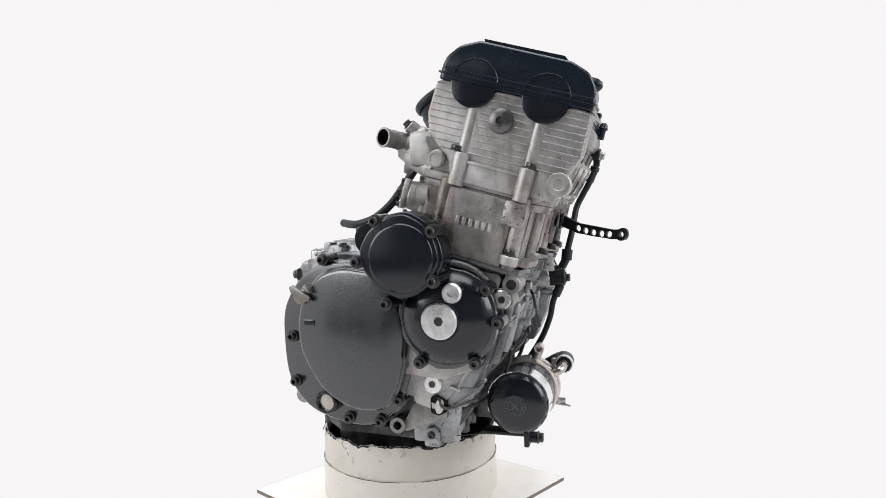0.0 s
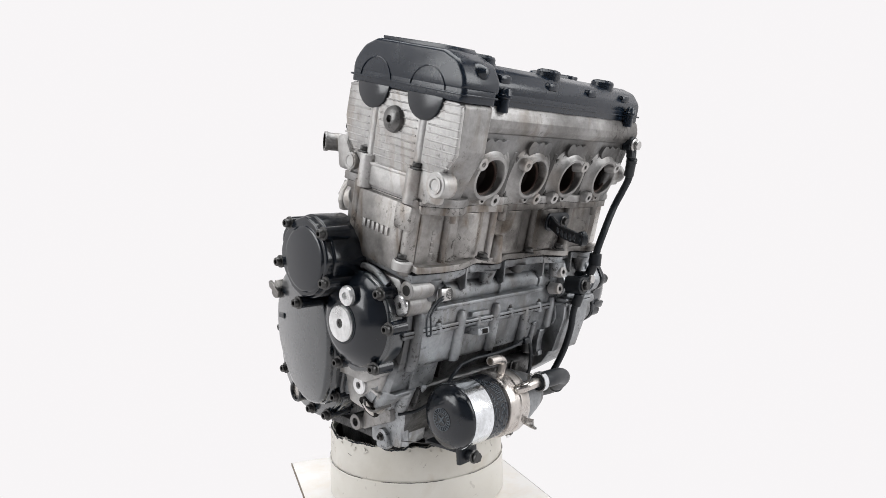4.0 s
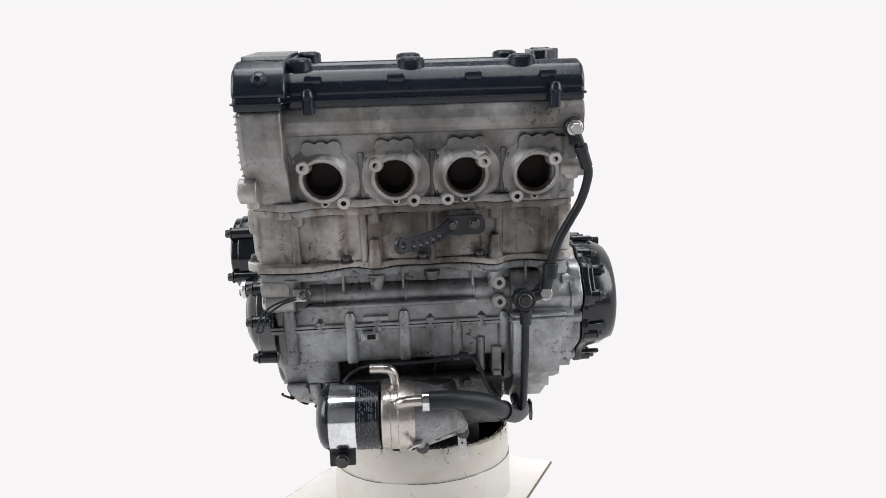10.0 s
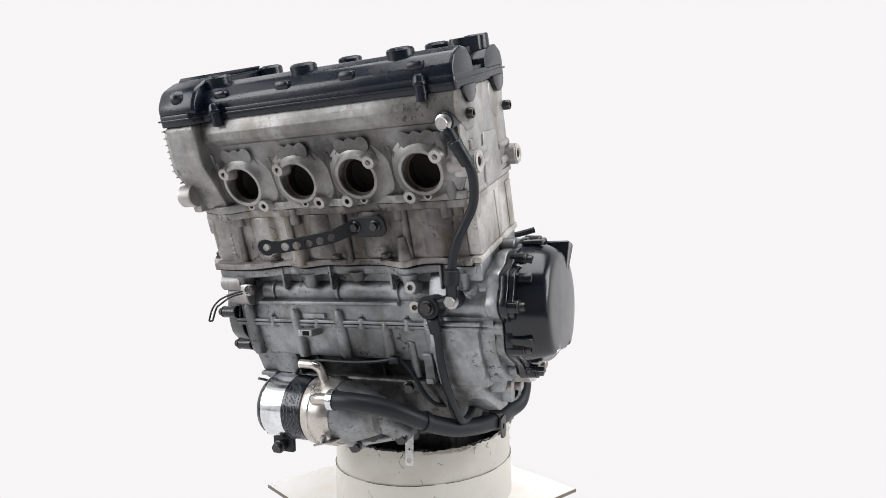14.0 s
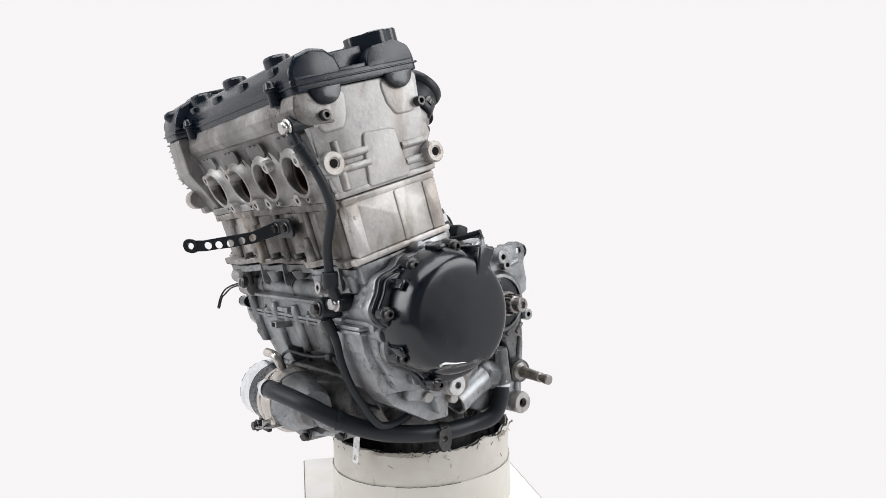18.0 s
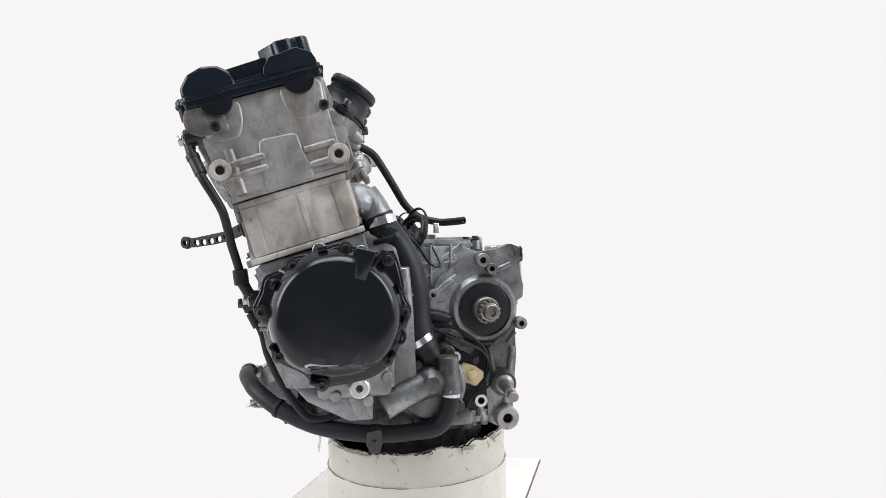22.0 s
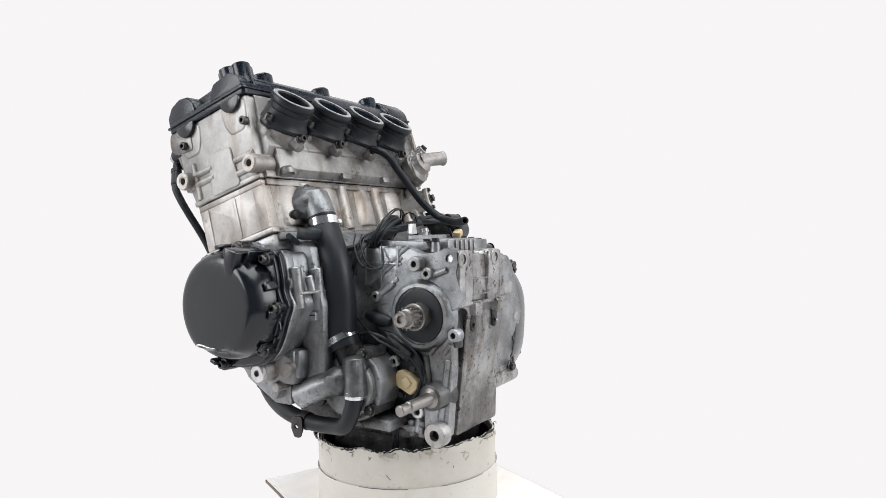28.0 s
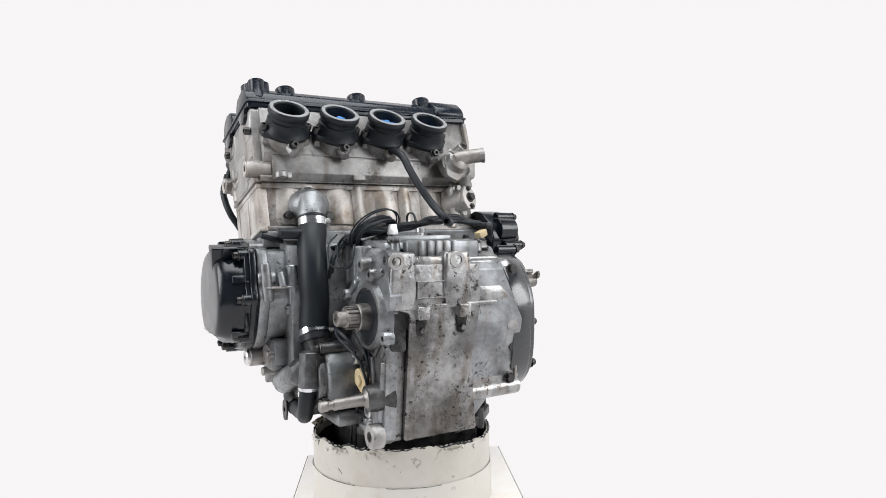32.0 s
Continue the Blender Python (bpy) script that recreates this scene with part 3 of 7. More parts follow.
def build_crankcase():
    prof = rounded([(-0.171, 0.153), (-0.064, 0.187), (-0.03, 0.168), (-0.012, 0.10), (-0.01, 0.012), (-0.1, 0.004), (-0.128, 0.022), (-0.142, 0.045), (-0.166, 0.05), (-0.1685, 0.088), (-0.166, 0.11), (-0.163, 0.13)], 0.005)
    bm = prism(prof, -0.142, 0.156, 0.003)
    # dark colour here stands for the shade in the gap above the drum
    part("sump_top", prism(rounded([(-0.13, 0.02), (-0.01, 0.02), (-0.01, -0.052), (-0.088, -0.052), (-0.11, -0.02)], 0.008), -0.098, 0.108, 0.005), CAST_DARK, engine, "foot of the crankcase, coloured dark for the gap's shade")
    # joint flange under the cylinders, lobed round its studs
    add(bm, prism(wavy(BASE_EDGE, -0.006, -0.152, 0.172), 0.1875, 0.1961, 0.0009, "z"), LEAN)
    for x, v, w in ((-0.12, -0.135, 0.165), (-0.03, -0.132, 0.172), (0.0295, -0.127, 0.178), (0.097, -0.136, 0.17), (0.155, -0.132, 0.17)):
        add(bm, lathe([(0, w), (0.0065, w + 0.001), (0.0085, 0.183), (0.0105, 0.19), (0, 0.19)], 20, Matrix.Translation((x, v, 0))), LEAN)
    # oil gallery across the front
    add(bm, tube([(-0.104, -0.158, 0.1245), (0.0, -0.158, 0.1245), (0.076, -0.158, 0.1235), (0.148, -0.157, 0.122)], 0.0128, 24, 4))
    add(bm, prism(rounded([(-0.1735, 0.1085), (-0.174, 0.1125), (-0.16, 0.116), (-0.16, 0.107)], 0.0015), -0.107, 0.077, 0.001))
    for x in (-0.088, 0.0, 0.0755):
        add(bm, lathe([(0.013, -0.0016), (0.0138, -0.001), (0.0138, 0.001), (0.013, 0.0016)], 24, along((x, -0.1595, 0.1245), (x + 1, -0.1595, 0.1245)), True))
    # thin ribs of the upper deck, and cast blocks under the joint
    for x in (-0.0665, -0.002, 0.0735, 0.1318):
        add(bm, prism(rounded([(-0.1835, 0.153), (-0.178, 0.128), (-0.16, 0.12), (-0.16, 0.157)], 0.003), x - 0.0013, x + 0.0013, 0.0007))
    for x0, x1 in ((-0.058, -0.044), (-0.017, -0.006), (0.004, 0.017), (0.04, 0.062), (0.066, 0.072)):
        add(bm, box(x0, x1, -0.1785, -0.165, 0.1435, 0.1515, 0.0015))
    # flange where the case halves meet, with bolt columns
    add(bm, prism(rounded([(-0.1722, 0.0835), (-0.1722, 0.0915), (-0.02, 0.0935), (-0.02, 0.083)], 0.002), -0.148, 0.16, 0.0015))
    for x, z0, z1, r in ((-0.1275, 0.05, 0.111, 0.0072), (-0.062, 0.049, 0.104, 0.0068), (-0.003, 0.05, 0.104, 0.0068), (0.0555, 0.046, 0.092, 0.0062), (0.108, 0.06, 0.098, 0.0062)):
        add(bm, lathe([(0, z1), (r * 0.6, z1 - 0.0015), (r * 0.93, z1 - 0.006), (r, z1 - 0.012), (r, z0 + 0.006), (r * 0.85, z0), (0, z0 - 0.001)], 24, Matrix.Translation((x, -0.1685, 0))))
    for x0, x1 in ((-0.048, -0.02), (0.118, 0.146)):
        add(bm, prism(rounded([(-0.1735, 0.0935), (-0.173, 0.0985), (-0.16, 0.1), (-0.16, 0.092)], 0.001), x0, x1, 0.001))
    # ribs and boxes beside the sump recess
    add(bm, prism(rounded([(-0.171, 0.058), (-0.17, 0.03), (-0.16, 0.027), (-0.12, 0.03), (-0.12, 0.07)], 0.003), 0.0945, 0.1055, 0.002))
    add(bm, box(0.0955, 0.1045, -0.1725, -0.16, 0.0265, 0.0325, 0.0012))
    add(bm, rod((0.082, -0.164, 0.032), (0.082, -0.166, 0.07), 0.0055, 0.005))
    add(bm, prism(rounded([(-0.166, 0.086), (-0.163, 0.05), (-0.15, 0.018), (-0.1, 0.015), (-0.1, 0.086)], 0.006), 0.11, 0.15, 0.004))
    add(bm, box(0.13, 0.155, -0.168, -0.12, 0.05, 0.09, 0.005))
    # cut the long front into short lengths, so that it follows the rake
    for z in (0.11, 0.087, 0.06, 0.047, 0.02):
        bmesh.ops.bisect_plane(bm, geom=bm.verts[:] + bm.edges[:] + bm.faces[:], plane_co=(0, 0, z), plane_no=(0, 0, 1))
    part("crankcase", rake(bm), CAST_DIRTY, engine, "grimy cast aluminium crankcase")
    # stepped right corner: square panel, ledge and a boss under it
    bm = prism(rounded([(-0.146, 0.088), (-0.1435, 0.054), (-0.139, 0.0445), (-0.1275, 0.0185), (-0.1, 0.0185), (-0.1, 0.088)], 0.004), -0.1165, -0.08, 0.005)
    add(bm, prism(rounded([(-0.147, 0.088), (-0.141, 0.053), (-0.124, 0.0195), (-0.1, 0.0195), (-0.1, 0.088)], 0.003), -0.1405, -0.11, 0.003))
    add(bm, prism(rounded([(-0.124, 0.0195), (-0.1315, 0.019), (-0.131, 0.0145), (-0.122, 0.0115), (-0.103, -0.0015), (-0.08, -0.0015), (-0.08, 0.0195)], 0.0018), -0.1395, -0.1175, 0.002))
    add(bm, prism(rounded([(-0.121, 0.022), (-0.099, -0.008), (-0.075, -0.008), (-0.075, 0.022)], 0.003), -0.125, -0.083, 0.002))
    corner = part("corner_block", bm, CAST_DIRTY, engine, "stepped grey corner of the crankcase")
    part("boss", lathe([(0, 0.037), (0.0062, 0.036), (0.0075, 0.033), (0.0078, 0.0), (0, 0.0)], 24, along((-0.109, -0.1215, 0.021), (-0.1075, -0.101, -0.011))), CAST_DIRTY, corner)
    part("rib", rod((-0.0925, -0.127, 0.018), (-0.094, -0.103, -0.006), 0.004, seg=14), CAST_DIRTY, corner)
    part("sump_corner", prism(rounded([(-0.1, -0.0), (-0.093, -0.05), (-0.088, -0.06), (-0.04, -0.06), (-0.04, 0.0)], 0.004), -0.1, -0.062, 0.003), CAST_GREY, corner, "grey foot of the corner")
    part("rib", rod((-0.098, -0.097, -0.006), (-0.092, -0.09, -0.058), 0.005, seg=14), CAST_GREY, corner)
    part("case_gasket", rake(prism(rounded([(-0.1728, 0.0872), (-0.1728, 0.0882), (-0.02, 0.0902), (-0.02, 0.0892)], 0.0003), -0.1485, 0.1605, 0.0)), NEAR_BLACK, engine, "thin dark joint between the case halves")
    for x in (-0.095, -0.033, 0.026, 0.083):
        p = part("case_lug", lathe([(0, 0.0), (0.0062, 0.0), (0.0062, 0.011), (0.005, 0.0125), (0, 0.0125)], 18, Matrix.Translation(raked(x, -0.1685, 0.0825))), CAST_DIRTY, engine)
        again("bolt", HEX_DARK, p, Matrix.Translation(raked(x, -0.1695, 0.0825) + Vector((0, 0, 0.0125))) @ Matrix.Diagonal((0.6, 0.6, 0.6, 1)))
    # sunk front of the sump, in the dark casting tone
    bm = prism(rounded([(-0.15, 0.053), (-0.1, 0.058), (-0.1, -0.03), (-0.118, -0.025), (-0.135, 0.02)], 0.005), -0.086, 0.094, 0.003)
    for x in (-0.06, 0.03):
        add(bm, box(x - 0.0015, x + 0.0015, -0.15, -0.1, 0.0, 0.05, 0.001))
    part("sump_front", rake(bm), CAST_DARK, engine, "dark-toned recess over the sump")
    # right flank: stepped inwards to its foot, with upright ribs
    bm = prism(rounded([(-0.168, 0.145), (-0.05, 0.17), (-0.02, 0.12), (-0.03, 0.036), (-0.1, 0.03), (-0.153, 0.046)], 0.006), -0.150, -0.138, 0.002)
    add(bm, prism(rounded([(-0.15, 0.05), (-0.05, 0.042), (-0.058, 0.0), (-0.095, -0.008), (-0.135, 0.004)], 0.005), -0.144, -0.13, 0.003))
    ribs = []
    for p, q, r in (((-0.147, -0.15, 0.058), (-0.139, -0.123, 0.004), 0.0045), ((-0.149, -0.158, 0.105), (-0.1475, -0.155, 0.06), 0.0045)):
        ribs.append(("rib", rod(p, q, r, seg=14)))
    for y0, y1, z in ((-0.152, -0.108, 0.05), (-0.14, -0.112, 0.024)):
        ribs.append(("ledge", box(-0.1462, -0.14, y0, y1, z - 0.0014, z + 0.0014, 0.0008)))
    side = part("crankcase_side", tuck(rake(bm)), CAST, engine)
    for name, piece in ribs:
        part(name, tuck(rake(piece)), CAST, side)
    for x, y, z, r in ((-0.1525, -0.171, 0.1345, 0.0105), (-0.150, -0.1604, 0.1188, 0.013), (-0.143, -0.0795, 0.023, 0.0135), (-0.152, -0.138, 0.083, 0.008)):
        part("boss", tuck(rod((x + 0.03, y, z), (x, y, z), r, r * 0.94)), CAST, side)
    part("pocket_hook", tuck(tube([(-0.1445, -0.086, 0.008), (-0.147, -0.09, 0.0), (-0.147, -0.1, -0.002), (-0.147, -0.116, 0.004), (-0.145, -0.13, 0.009)], 0.0016, 8, 5)), BOLT, side, "thin black lead")
    # the slot is a raised black plate, coloured as the shade in it
    part("slot", tuck(prism(rounded([(-0.0755, 0.008), (-0.084, 0.0105), (-0.096, 0.003), (-0.098, -0.0065), (-0.088, -0.0115), (-0.078, -0.009)], 0.005), -0.1446, -0.14, 0.0006)), NEAR_BLACK, side, "dark slot")
    part("slot_pin", tuck(lathe([(0, 0.018), (0.004, 0.0175), (0.0068, 0.015), (0.0072, 0.0), (0, 0.0)], 24, out(-0.13, -0.0875, -0.0015, RIGHT) @ Matrix.Diagonal((0.75, 1.15, 1, 1)))), CAST_PALE, side)
    tab = part("sump_tab", prism(rounded([(-0.0745, -0.064), (-0.0735, -0.046), (-0.066, -0.0395), (-0.0575, -0.042), (-0.0535, -0.064)], 0.004), -0.1055, -0.096, 0.002), CAST_GREY, side, "rounded cast tab with a bolt")
    again("bolt", CASE_BOLT, tab, out(-0.1055, -0.0636, -0.0497, RIGHT) @ Matrix.Diagonal((0.7, 0.7, 0.6, 1)))
    # flat dark disc stands for the shaded bore
    part("boss_bore", lathe([(0, 0), (0.0055, 0)], 20, out(-0.1528, -0.171, 0.1345, RIGHT)), BOLT, side, "dark threaded bore")
    bm = lathe([(0.0052, 0.024), (0.0095, 0.024), (0.0102, 0.022), (0.0105, 0), (0.0052, 0)], 24, out(-0.0876, -0.0233, -0.039, RIGHT), True)
    part("eye_bore", lathe([(0, 0.004), (0.0053, 0.004)], 20, out(-0.0876, -0.0233, -0.039, RIGHT)), NEAR_BLACK, engine, "dark bore")
    add(bm, prism(rounded([(-0.0315, -0.0335), (-0.043, -0.011), (-0.084, -0.0135), (-0.084, -0.028), (-0.034, -0.0465), (-0.0295, -0.045)], 0.002), -0.1075, -0.085, 0.002))
    part("mounting_lug", bm, CAST_SOOTY, engine, "wedge-shaped lug with a mounting eye")


def build_sump():
    bm = prism(rounded([(-0.06, -0.045), (0.08, -0.045), (0.075, -0.1), (0.04, -0.135), (-0.04, -0.135), (-0.06, -0.1)], 0.012), -0.06, 0.085, 0.006)
    add(bm, prism(rounded([(-0.1, -0.05), (-0.06, -0.092), (0.05, -0.092), (0.098, -0.06), (0.1, 0.06), (0.07, 0.1), (-0.05, 0.1), (-0.09, 0.06)], 0.012), -0.058, -0.046, 0.002, "z"))
    for x in (-0.05, -0.015, 0.02, 0.05):
        add(bm, rod((x, -0.088, -0.062), (x, -0.088, -0.036), 0.007))
        add(bm, rod((x, 0.094, -0.062), (x, 0.094, -0.036), 0.007))
    part("sump", bm, CAST_DARK, engine, "dark oil sump sunk in the drum")
    # dark plate added low under the clutch cover
    part("sump_flank", prism(rounded([(-0.05, 0.0), (0.06, 0.0), (0.06, -0.045), (0.05, -0.06), (-0.05, -0.06)], 0.006), -0.085, -0.075, 0.003), CAST_DARK, engine, "added dark plate under the clutch")


def clipped(bm):
    """Cuts back the upper rear corner beside the clutch, and the foot under it."""
    for v in bm.verts:
        if v.co.x < -0.07:
            v.co.x += min(0.03, 0.8 * max(0.0, v.co.z - 0.125 + v.co.y - 0.09)) + 0.06 * min(1.0, max(0.0, (-0.024 - v.co.z) / 0.02))
    return bm


def build_gearbox():
    prof = rounded([(-0.03, 0.165), (0.02, 0.166), (0.06, 0.166), (0.085, 0.156), (0.115, 0.152), (0.122, 0.14), (0.12, 0.075), (0.112, 0.03), (0.1, -0.048), (0.07, -0.055), (-0.02, -0.05), (-0.03, 0.06)], 0.006)
    bm = prism(prof, -0.1, 0.084, 0.003)
    # upper deck, stepped, with its ribs
    add(bm, prism(rounded([(-0.02, 0.163), (0.078, 0.163), (0.072, 0.173), (-0.015, 0.175)], 0.003), -0.098, 0.07, 0.002))
    add(bm, box(-0.045, 0.045, 0.03, 0.085, 0.168, 0.176, 0.003))
    for i in range(5):
        x = -0.018 + i * 0.0115
        add(bm, box(x, x + 0.0075, 0.08, 0.0965, 0.15, 0.1755, 0.0014))
    add(bm, box(-0.05, 0.05, 0.08, 0.094, 0.15, 0.1745, 0.002))
    add(bm, box(-0.046, 0.046, 0.03, 0.034, 0.168, 0.1805, 0.0015))
    for p, q in (((0.0, 0.12), (0.05, 0.155)), ((0.005, 0.085), (0.04, 0.09)), ((0.02, 0.14), (0.06, 0.168))):
        add(bm, rod((0.0832, *p), (0.0832, *q), 0.0028, seg=10))
    for y in (-0.005, 0.02, 0.045):
        add(bm, box(0.066, 0.0875, y - 0.0015, y + 0.0015, 0.12, 0.168, 0.0008))
    add(bm, box(0.07, 0.0865, -0.02, 0.05, 0.145, 0.148, 0.0008))
    box_ = part("gearbox_case", clipped(bm), CAST_GREY, engine, "grey cast aluminium gearbox casing")
    for x, y, h in ((-0.085, 0.01, 0.176), (-0.085, 0.05, 0.172), (-0.06, 0.075, 0.171), (0.055, 0.012, 0.173), (0.06, 0.07, 0.172), (0.06, 0.082, 0.173), (0.03, -0.008, 0.178), (-0.04, -0.012, 0.178)):
        p = part("screw_tower", rod((x, y, 0.16), (x, y, h), 0.0062, 0.0055), CAST_GREY, box_)
        again("bolt", HEX_DARK, p, Matrix.Translation((x, y, h)) @ Matrix.Diagonal((0.8, 0.8, 0.7, 1)))
    # left flank plate with the rear ear
    outline = rounded([(0.012, 0.095), (0.028, 0.128), (0.07, 0.156), (0.105, 0.162), (0.118, 0.167), (0.13, 0.163), (0.132, 0.15), (0.129, 0.138), (0.134, 0.115), (0.133, 0.1), (0.124, 0.096), (0.122, 0.06), (0.123, 0.03), (0.116, -0.05), (0.102, -0.06), (0.086, -0.052), (0.084, 0.0), (0.088, 0.042), (0.06, 0.052), (0.03, 0.062)], 0.006)
    flank = part("flank_plate", pierced(outline, [(0.1205, 0.1545, 0.0048)], 0.078, 0.0925, "x", 0.0015), CAST_GREY, engine, "grey cast flank of the gearbox")
    bm = lathe([(0, 0.0), (0.0445, 0.0), (0.042, 0.01), (0.0375, 0.0145), (0.0335, 0.015), (0.0335, 0.009), (0, 0.009)], 48, out(0.084, 0.0825, 0.088, LEFT))
    part("shaft_boss", bm, CAST_GREY, flank)
    for p, q, r in (((0.11, 0.062), (0.094, 0.044), 0.003), ((0.122, 0.058), (0.112, 0.045), 0.003), ((0.088, 0.042), (0.096, -0.01), 0.004), ((0.118, 0.04), (0.108, -0.03), 0.004), ((0.1, 0.135), (0.118, 0.142), 0.004), ((0.02, 0.108), (0.045, 0.125), 0.0045), ((0.03, 0.118), (0.05, 0.13), 0.003)):
        part("web", rod((0.0925, *p), (0.0925, *q), r, seg=12), CAST_GREY, flank)
    for y, z, ex, r in ((0.0808, 0.148, 0.018, 0.0085), (0.0935, 0.137, 0.012, 0.0072), (0.02, 0.108, 0.012, 0.0065), (0.129, 0.0685, 0.012, 0.0075)):
        bm = lathe([(r * 0.45, ex - 0.004), (r * 0.45, ex), (r * 0.9, ex), (r, ex - 0.001), (r * 1.05, 0), (0, 0)], 22, out(0.088, y, z, LEFT))
        add(bm, lathe([(0, ex - 0.004), (r * 0.46, ex - 0.004)], 16, out(0.088, y, z, LEFT)))
        part("tapped_boss", bm, CAST_GREY, flank)
        part("boss_bore", lathe([(0, ex - 0.0035), (r * 0.47, ex - 0.0035)], 16, out(0.088, y, z, LEFT)), NEAR_BLACK, flank, "dark bore")
    # rear wall, between two upright lugs
    def rear_y(z):
        return 0.129 if z > 0.09 else 0.129 - (0.09 - z) * 0.11
    bm = prism(rounded([(0.086, 0.15), (-0.028, 0.148), (-0.03, 0.098), (-0.021, 0.03), (-0.034, -0.056), (0.0655, -0.056), (0.0655, 0.094), (0.086, 0.1)], 0.004), 0.1, 0.128, 0.006, "y", 3)
    for v in bm.verts:
        if v.co.y > 0.115:
            v.co.y = v.co.y - 0.128 + rear_y(v.co.z)
    for x0, x1 in ((0.058, 0.0915), (-0.014, 0.023)):
        lug = prism(rounded([(x0 + 0.004, 0.098), (x0, 0.12), (x0 + 0.002, 0.163), (x1 - 0.002, 0.163), (x1, 0.12), (x1 - 0.004, 0.098)], 0.004), 0.11, 0.1335, 0.005, "y", 3)
        add(bm, lug)
    add(bm, box(0.004, 0.07, 0.112, 0.1285, 0.146, 0.158, 0.003))
    add(bm, box(-0.052, 0.066, 0.12, 0.1325, 0.0985, 0.1035, 0.0015))
    for x in (0.051, -0.004):
        add(bm, prism(rounded([(x - 0.009, 0.102), (x + 0.009, 0.102), (x + 0.0075, 0.0865), (x - 0.0075, 0.0865)], 0.003), 0.11, 0.1365, 0.003, "y"))
    w = part("rear_wall", bm, CAST_OILY, engine, "oil-stained rear wall of the gearbox")
    for x in (0.051, -0.004):
        # the notch is not cut; a dark plate carries its shade
        part("notch_shade", prism(rounded([(x - 0.0085, 0.089), (x + 0.0085, 0.089), (x + 0.0045, 0.069), (x, 0.066), (x - 0.0045, 0.069)], 0.003), 0.115, 0.1285, 0.001, "y"), CAST_DARK, w, "dark plate for the shade in a notch")
        part("notch_pin", rod((x - 0.001, 0.12, 0.073), (x - 0.001, 0.1315, 0.0735), 0.0035, 0.003), CAST_OILY, w)
    bm = prism(rounded([(0.0659, 0.1), (0.0885, 0.1), (0.0885, -0.056), (0.0659, -0.056)], 0.003), 0.1, 0.1225, 0.004, "y", 3)
    for v in bm.verts:
        if v.co.y > 0.115 and v.co.z < 0.08:
            v.co.y -= (0.08 - v.co.z) * 0.11
    part("rear_corner", bm, CAST_OILY, w)
    # proud dark patch: the shade of the sunk corner, put into the colour
    part("shade_corner_patch", prism(rounded([(0.0675, 0.099), (0.0905, 0.099), (0.0915, 0.075), (0.086, 0.052), (0.0675, 0.05)], 0.004), 0.105, 0.1242, 0.003, "y"), CAST_DARK, w, "dark patch for the shade in the wall's corner")
    frame_ = pierced([(0.057, 0.1105), (0.057, 0.1295), (-0.0085, 0.1295), (-0.0085, 0.1105)], [], 0.127, 0.1302, "y", 0.0008)
    part("raised_panel", frame_, CAST_OILY, w)
    for x0, x1, z0, z1 in ((-0.0085, 0.057, 0.1285, 0.1302), (-0.0085, 0.057, 0.1098, 0.1115), (0.0555, 0.0575, 0.1098, 0.1302), (-0.009, -0.007, 0.1098, 0.1302)):
        part("panel_edge", box(x0, x1, 0.129, 0.1322, z0, z1, 0.0005, 1), CAST_OILY, w)
    for x in (0.0845, 0.0055):
        part("lug_bore", lathe([(0.0058, 0.001), (0.0058, -0.006), (0, -0.006)], 22, out(x, 0.1333, 0.1535, REAR)), NEAR_BLACK, w, "dark bore")
        part("lug_face", lathe([(0.0056, 0.0012), (0.0095, 0.0012), (0.01, 0)], 24, out(x, 0.1335, 0.1535, REAR)), CAST, w)
    # right part, set back
    bm = prism(rounded([(-0.102, 0.155), (-0.015, 0.155), (-0.015, -0.022), (-0.088, -0.021), (-0.102, 0.0)], 0.006), 0.06, 0.108, 0.004, "y")
    add(bm, prism(rounded([(0.02, 0.155), (0.085, 0.15), (0.09, 0.1), (0.082, 0.01), (0.056, -0.008), (0.02, -0.012)], 0.008), -0.115, -0.095, 0.003))
    add(bm, box(-0.09, -0.02, 0.1, 0.122, 0.1, 0.124, 0.006))
    add(bm, box(-0.06, -0.02, 0.1, 0.118, 0.124, 0.152, 0.006))
    add(bm, box(-0.095, -0.076, 0.1, 0.12, 0.062, 0.112, 0.004))
    add(bm, rod((-0.101, 0.1035, -0.0115), (-0.025, 0.1045, -0.0125), 0.0105, 0.0105, 24))
    add(bm, box(-0.0985, -0.094, 0.1, 0.1105, -0.01, 0.1, 0.0015))
    add(bm, rod((-0.045, 0.112, 0.108), (-0.07, 0.114, 0.106), 0.0085))
    for z in (0.134, 0.146):
        add(bm, box(-0.1, -0.058, 0.1, 0.111, z, z + 0.003, 0.001))
    part("rear_recess", clipped(bm), CAST_OILY, engine, "pale cast aluminium rear panel")
    # raised plate, coloured black for the shade under the ledge
    part("pocket", prism(rounded([(-0.028, 0.1), (-0.09, 0.1), (-0.09, 0.068), (-0.082, 0.055), (-0.076, 0.068), (-0.06, 0.073), (-0.028, 0.074)], 0.004), 0.1, 0.1105, 0.0015, "y"), NEAR_BLACK, engine, "near-black plate for the shade under the ledge")
    for x, z in ((-0.09, 0.138), (-0.088, 0.04), (-0.086, 0.0)):
        again("rear_bolt", HEX_DARK, engine, out(x, 0.1085, z, REAR))
    # foot with the lower frame mount
    bm = lathe([(0.0062, 0.0), (0.0145, 0.0), (0.0145, 0.012), (0.0132, 0.014), (0.0062, 0.014)], 28, out(0.0925, 0.107, -0.0458, LEFT), True)
    part("frame_mount", bm, CAST, engine, "cast lower frame mount with a bare bore")
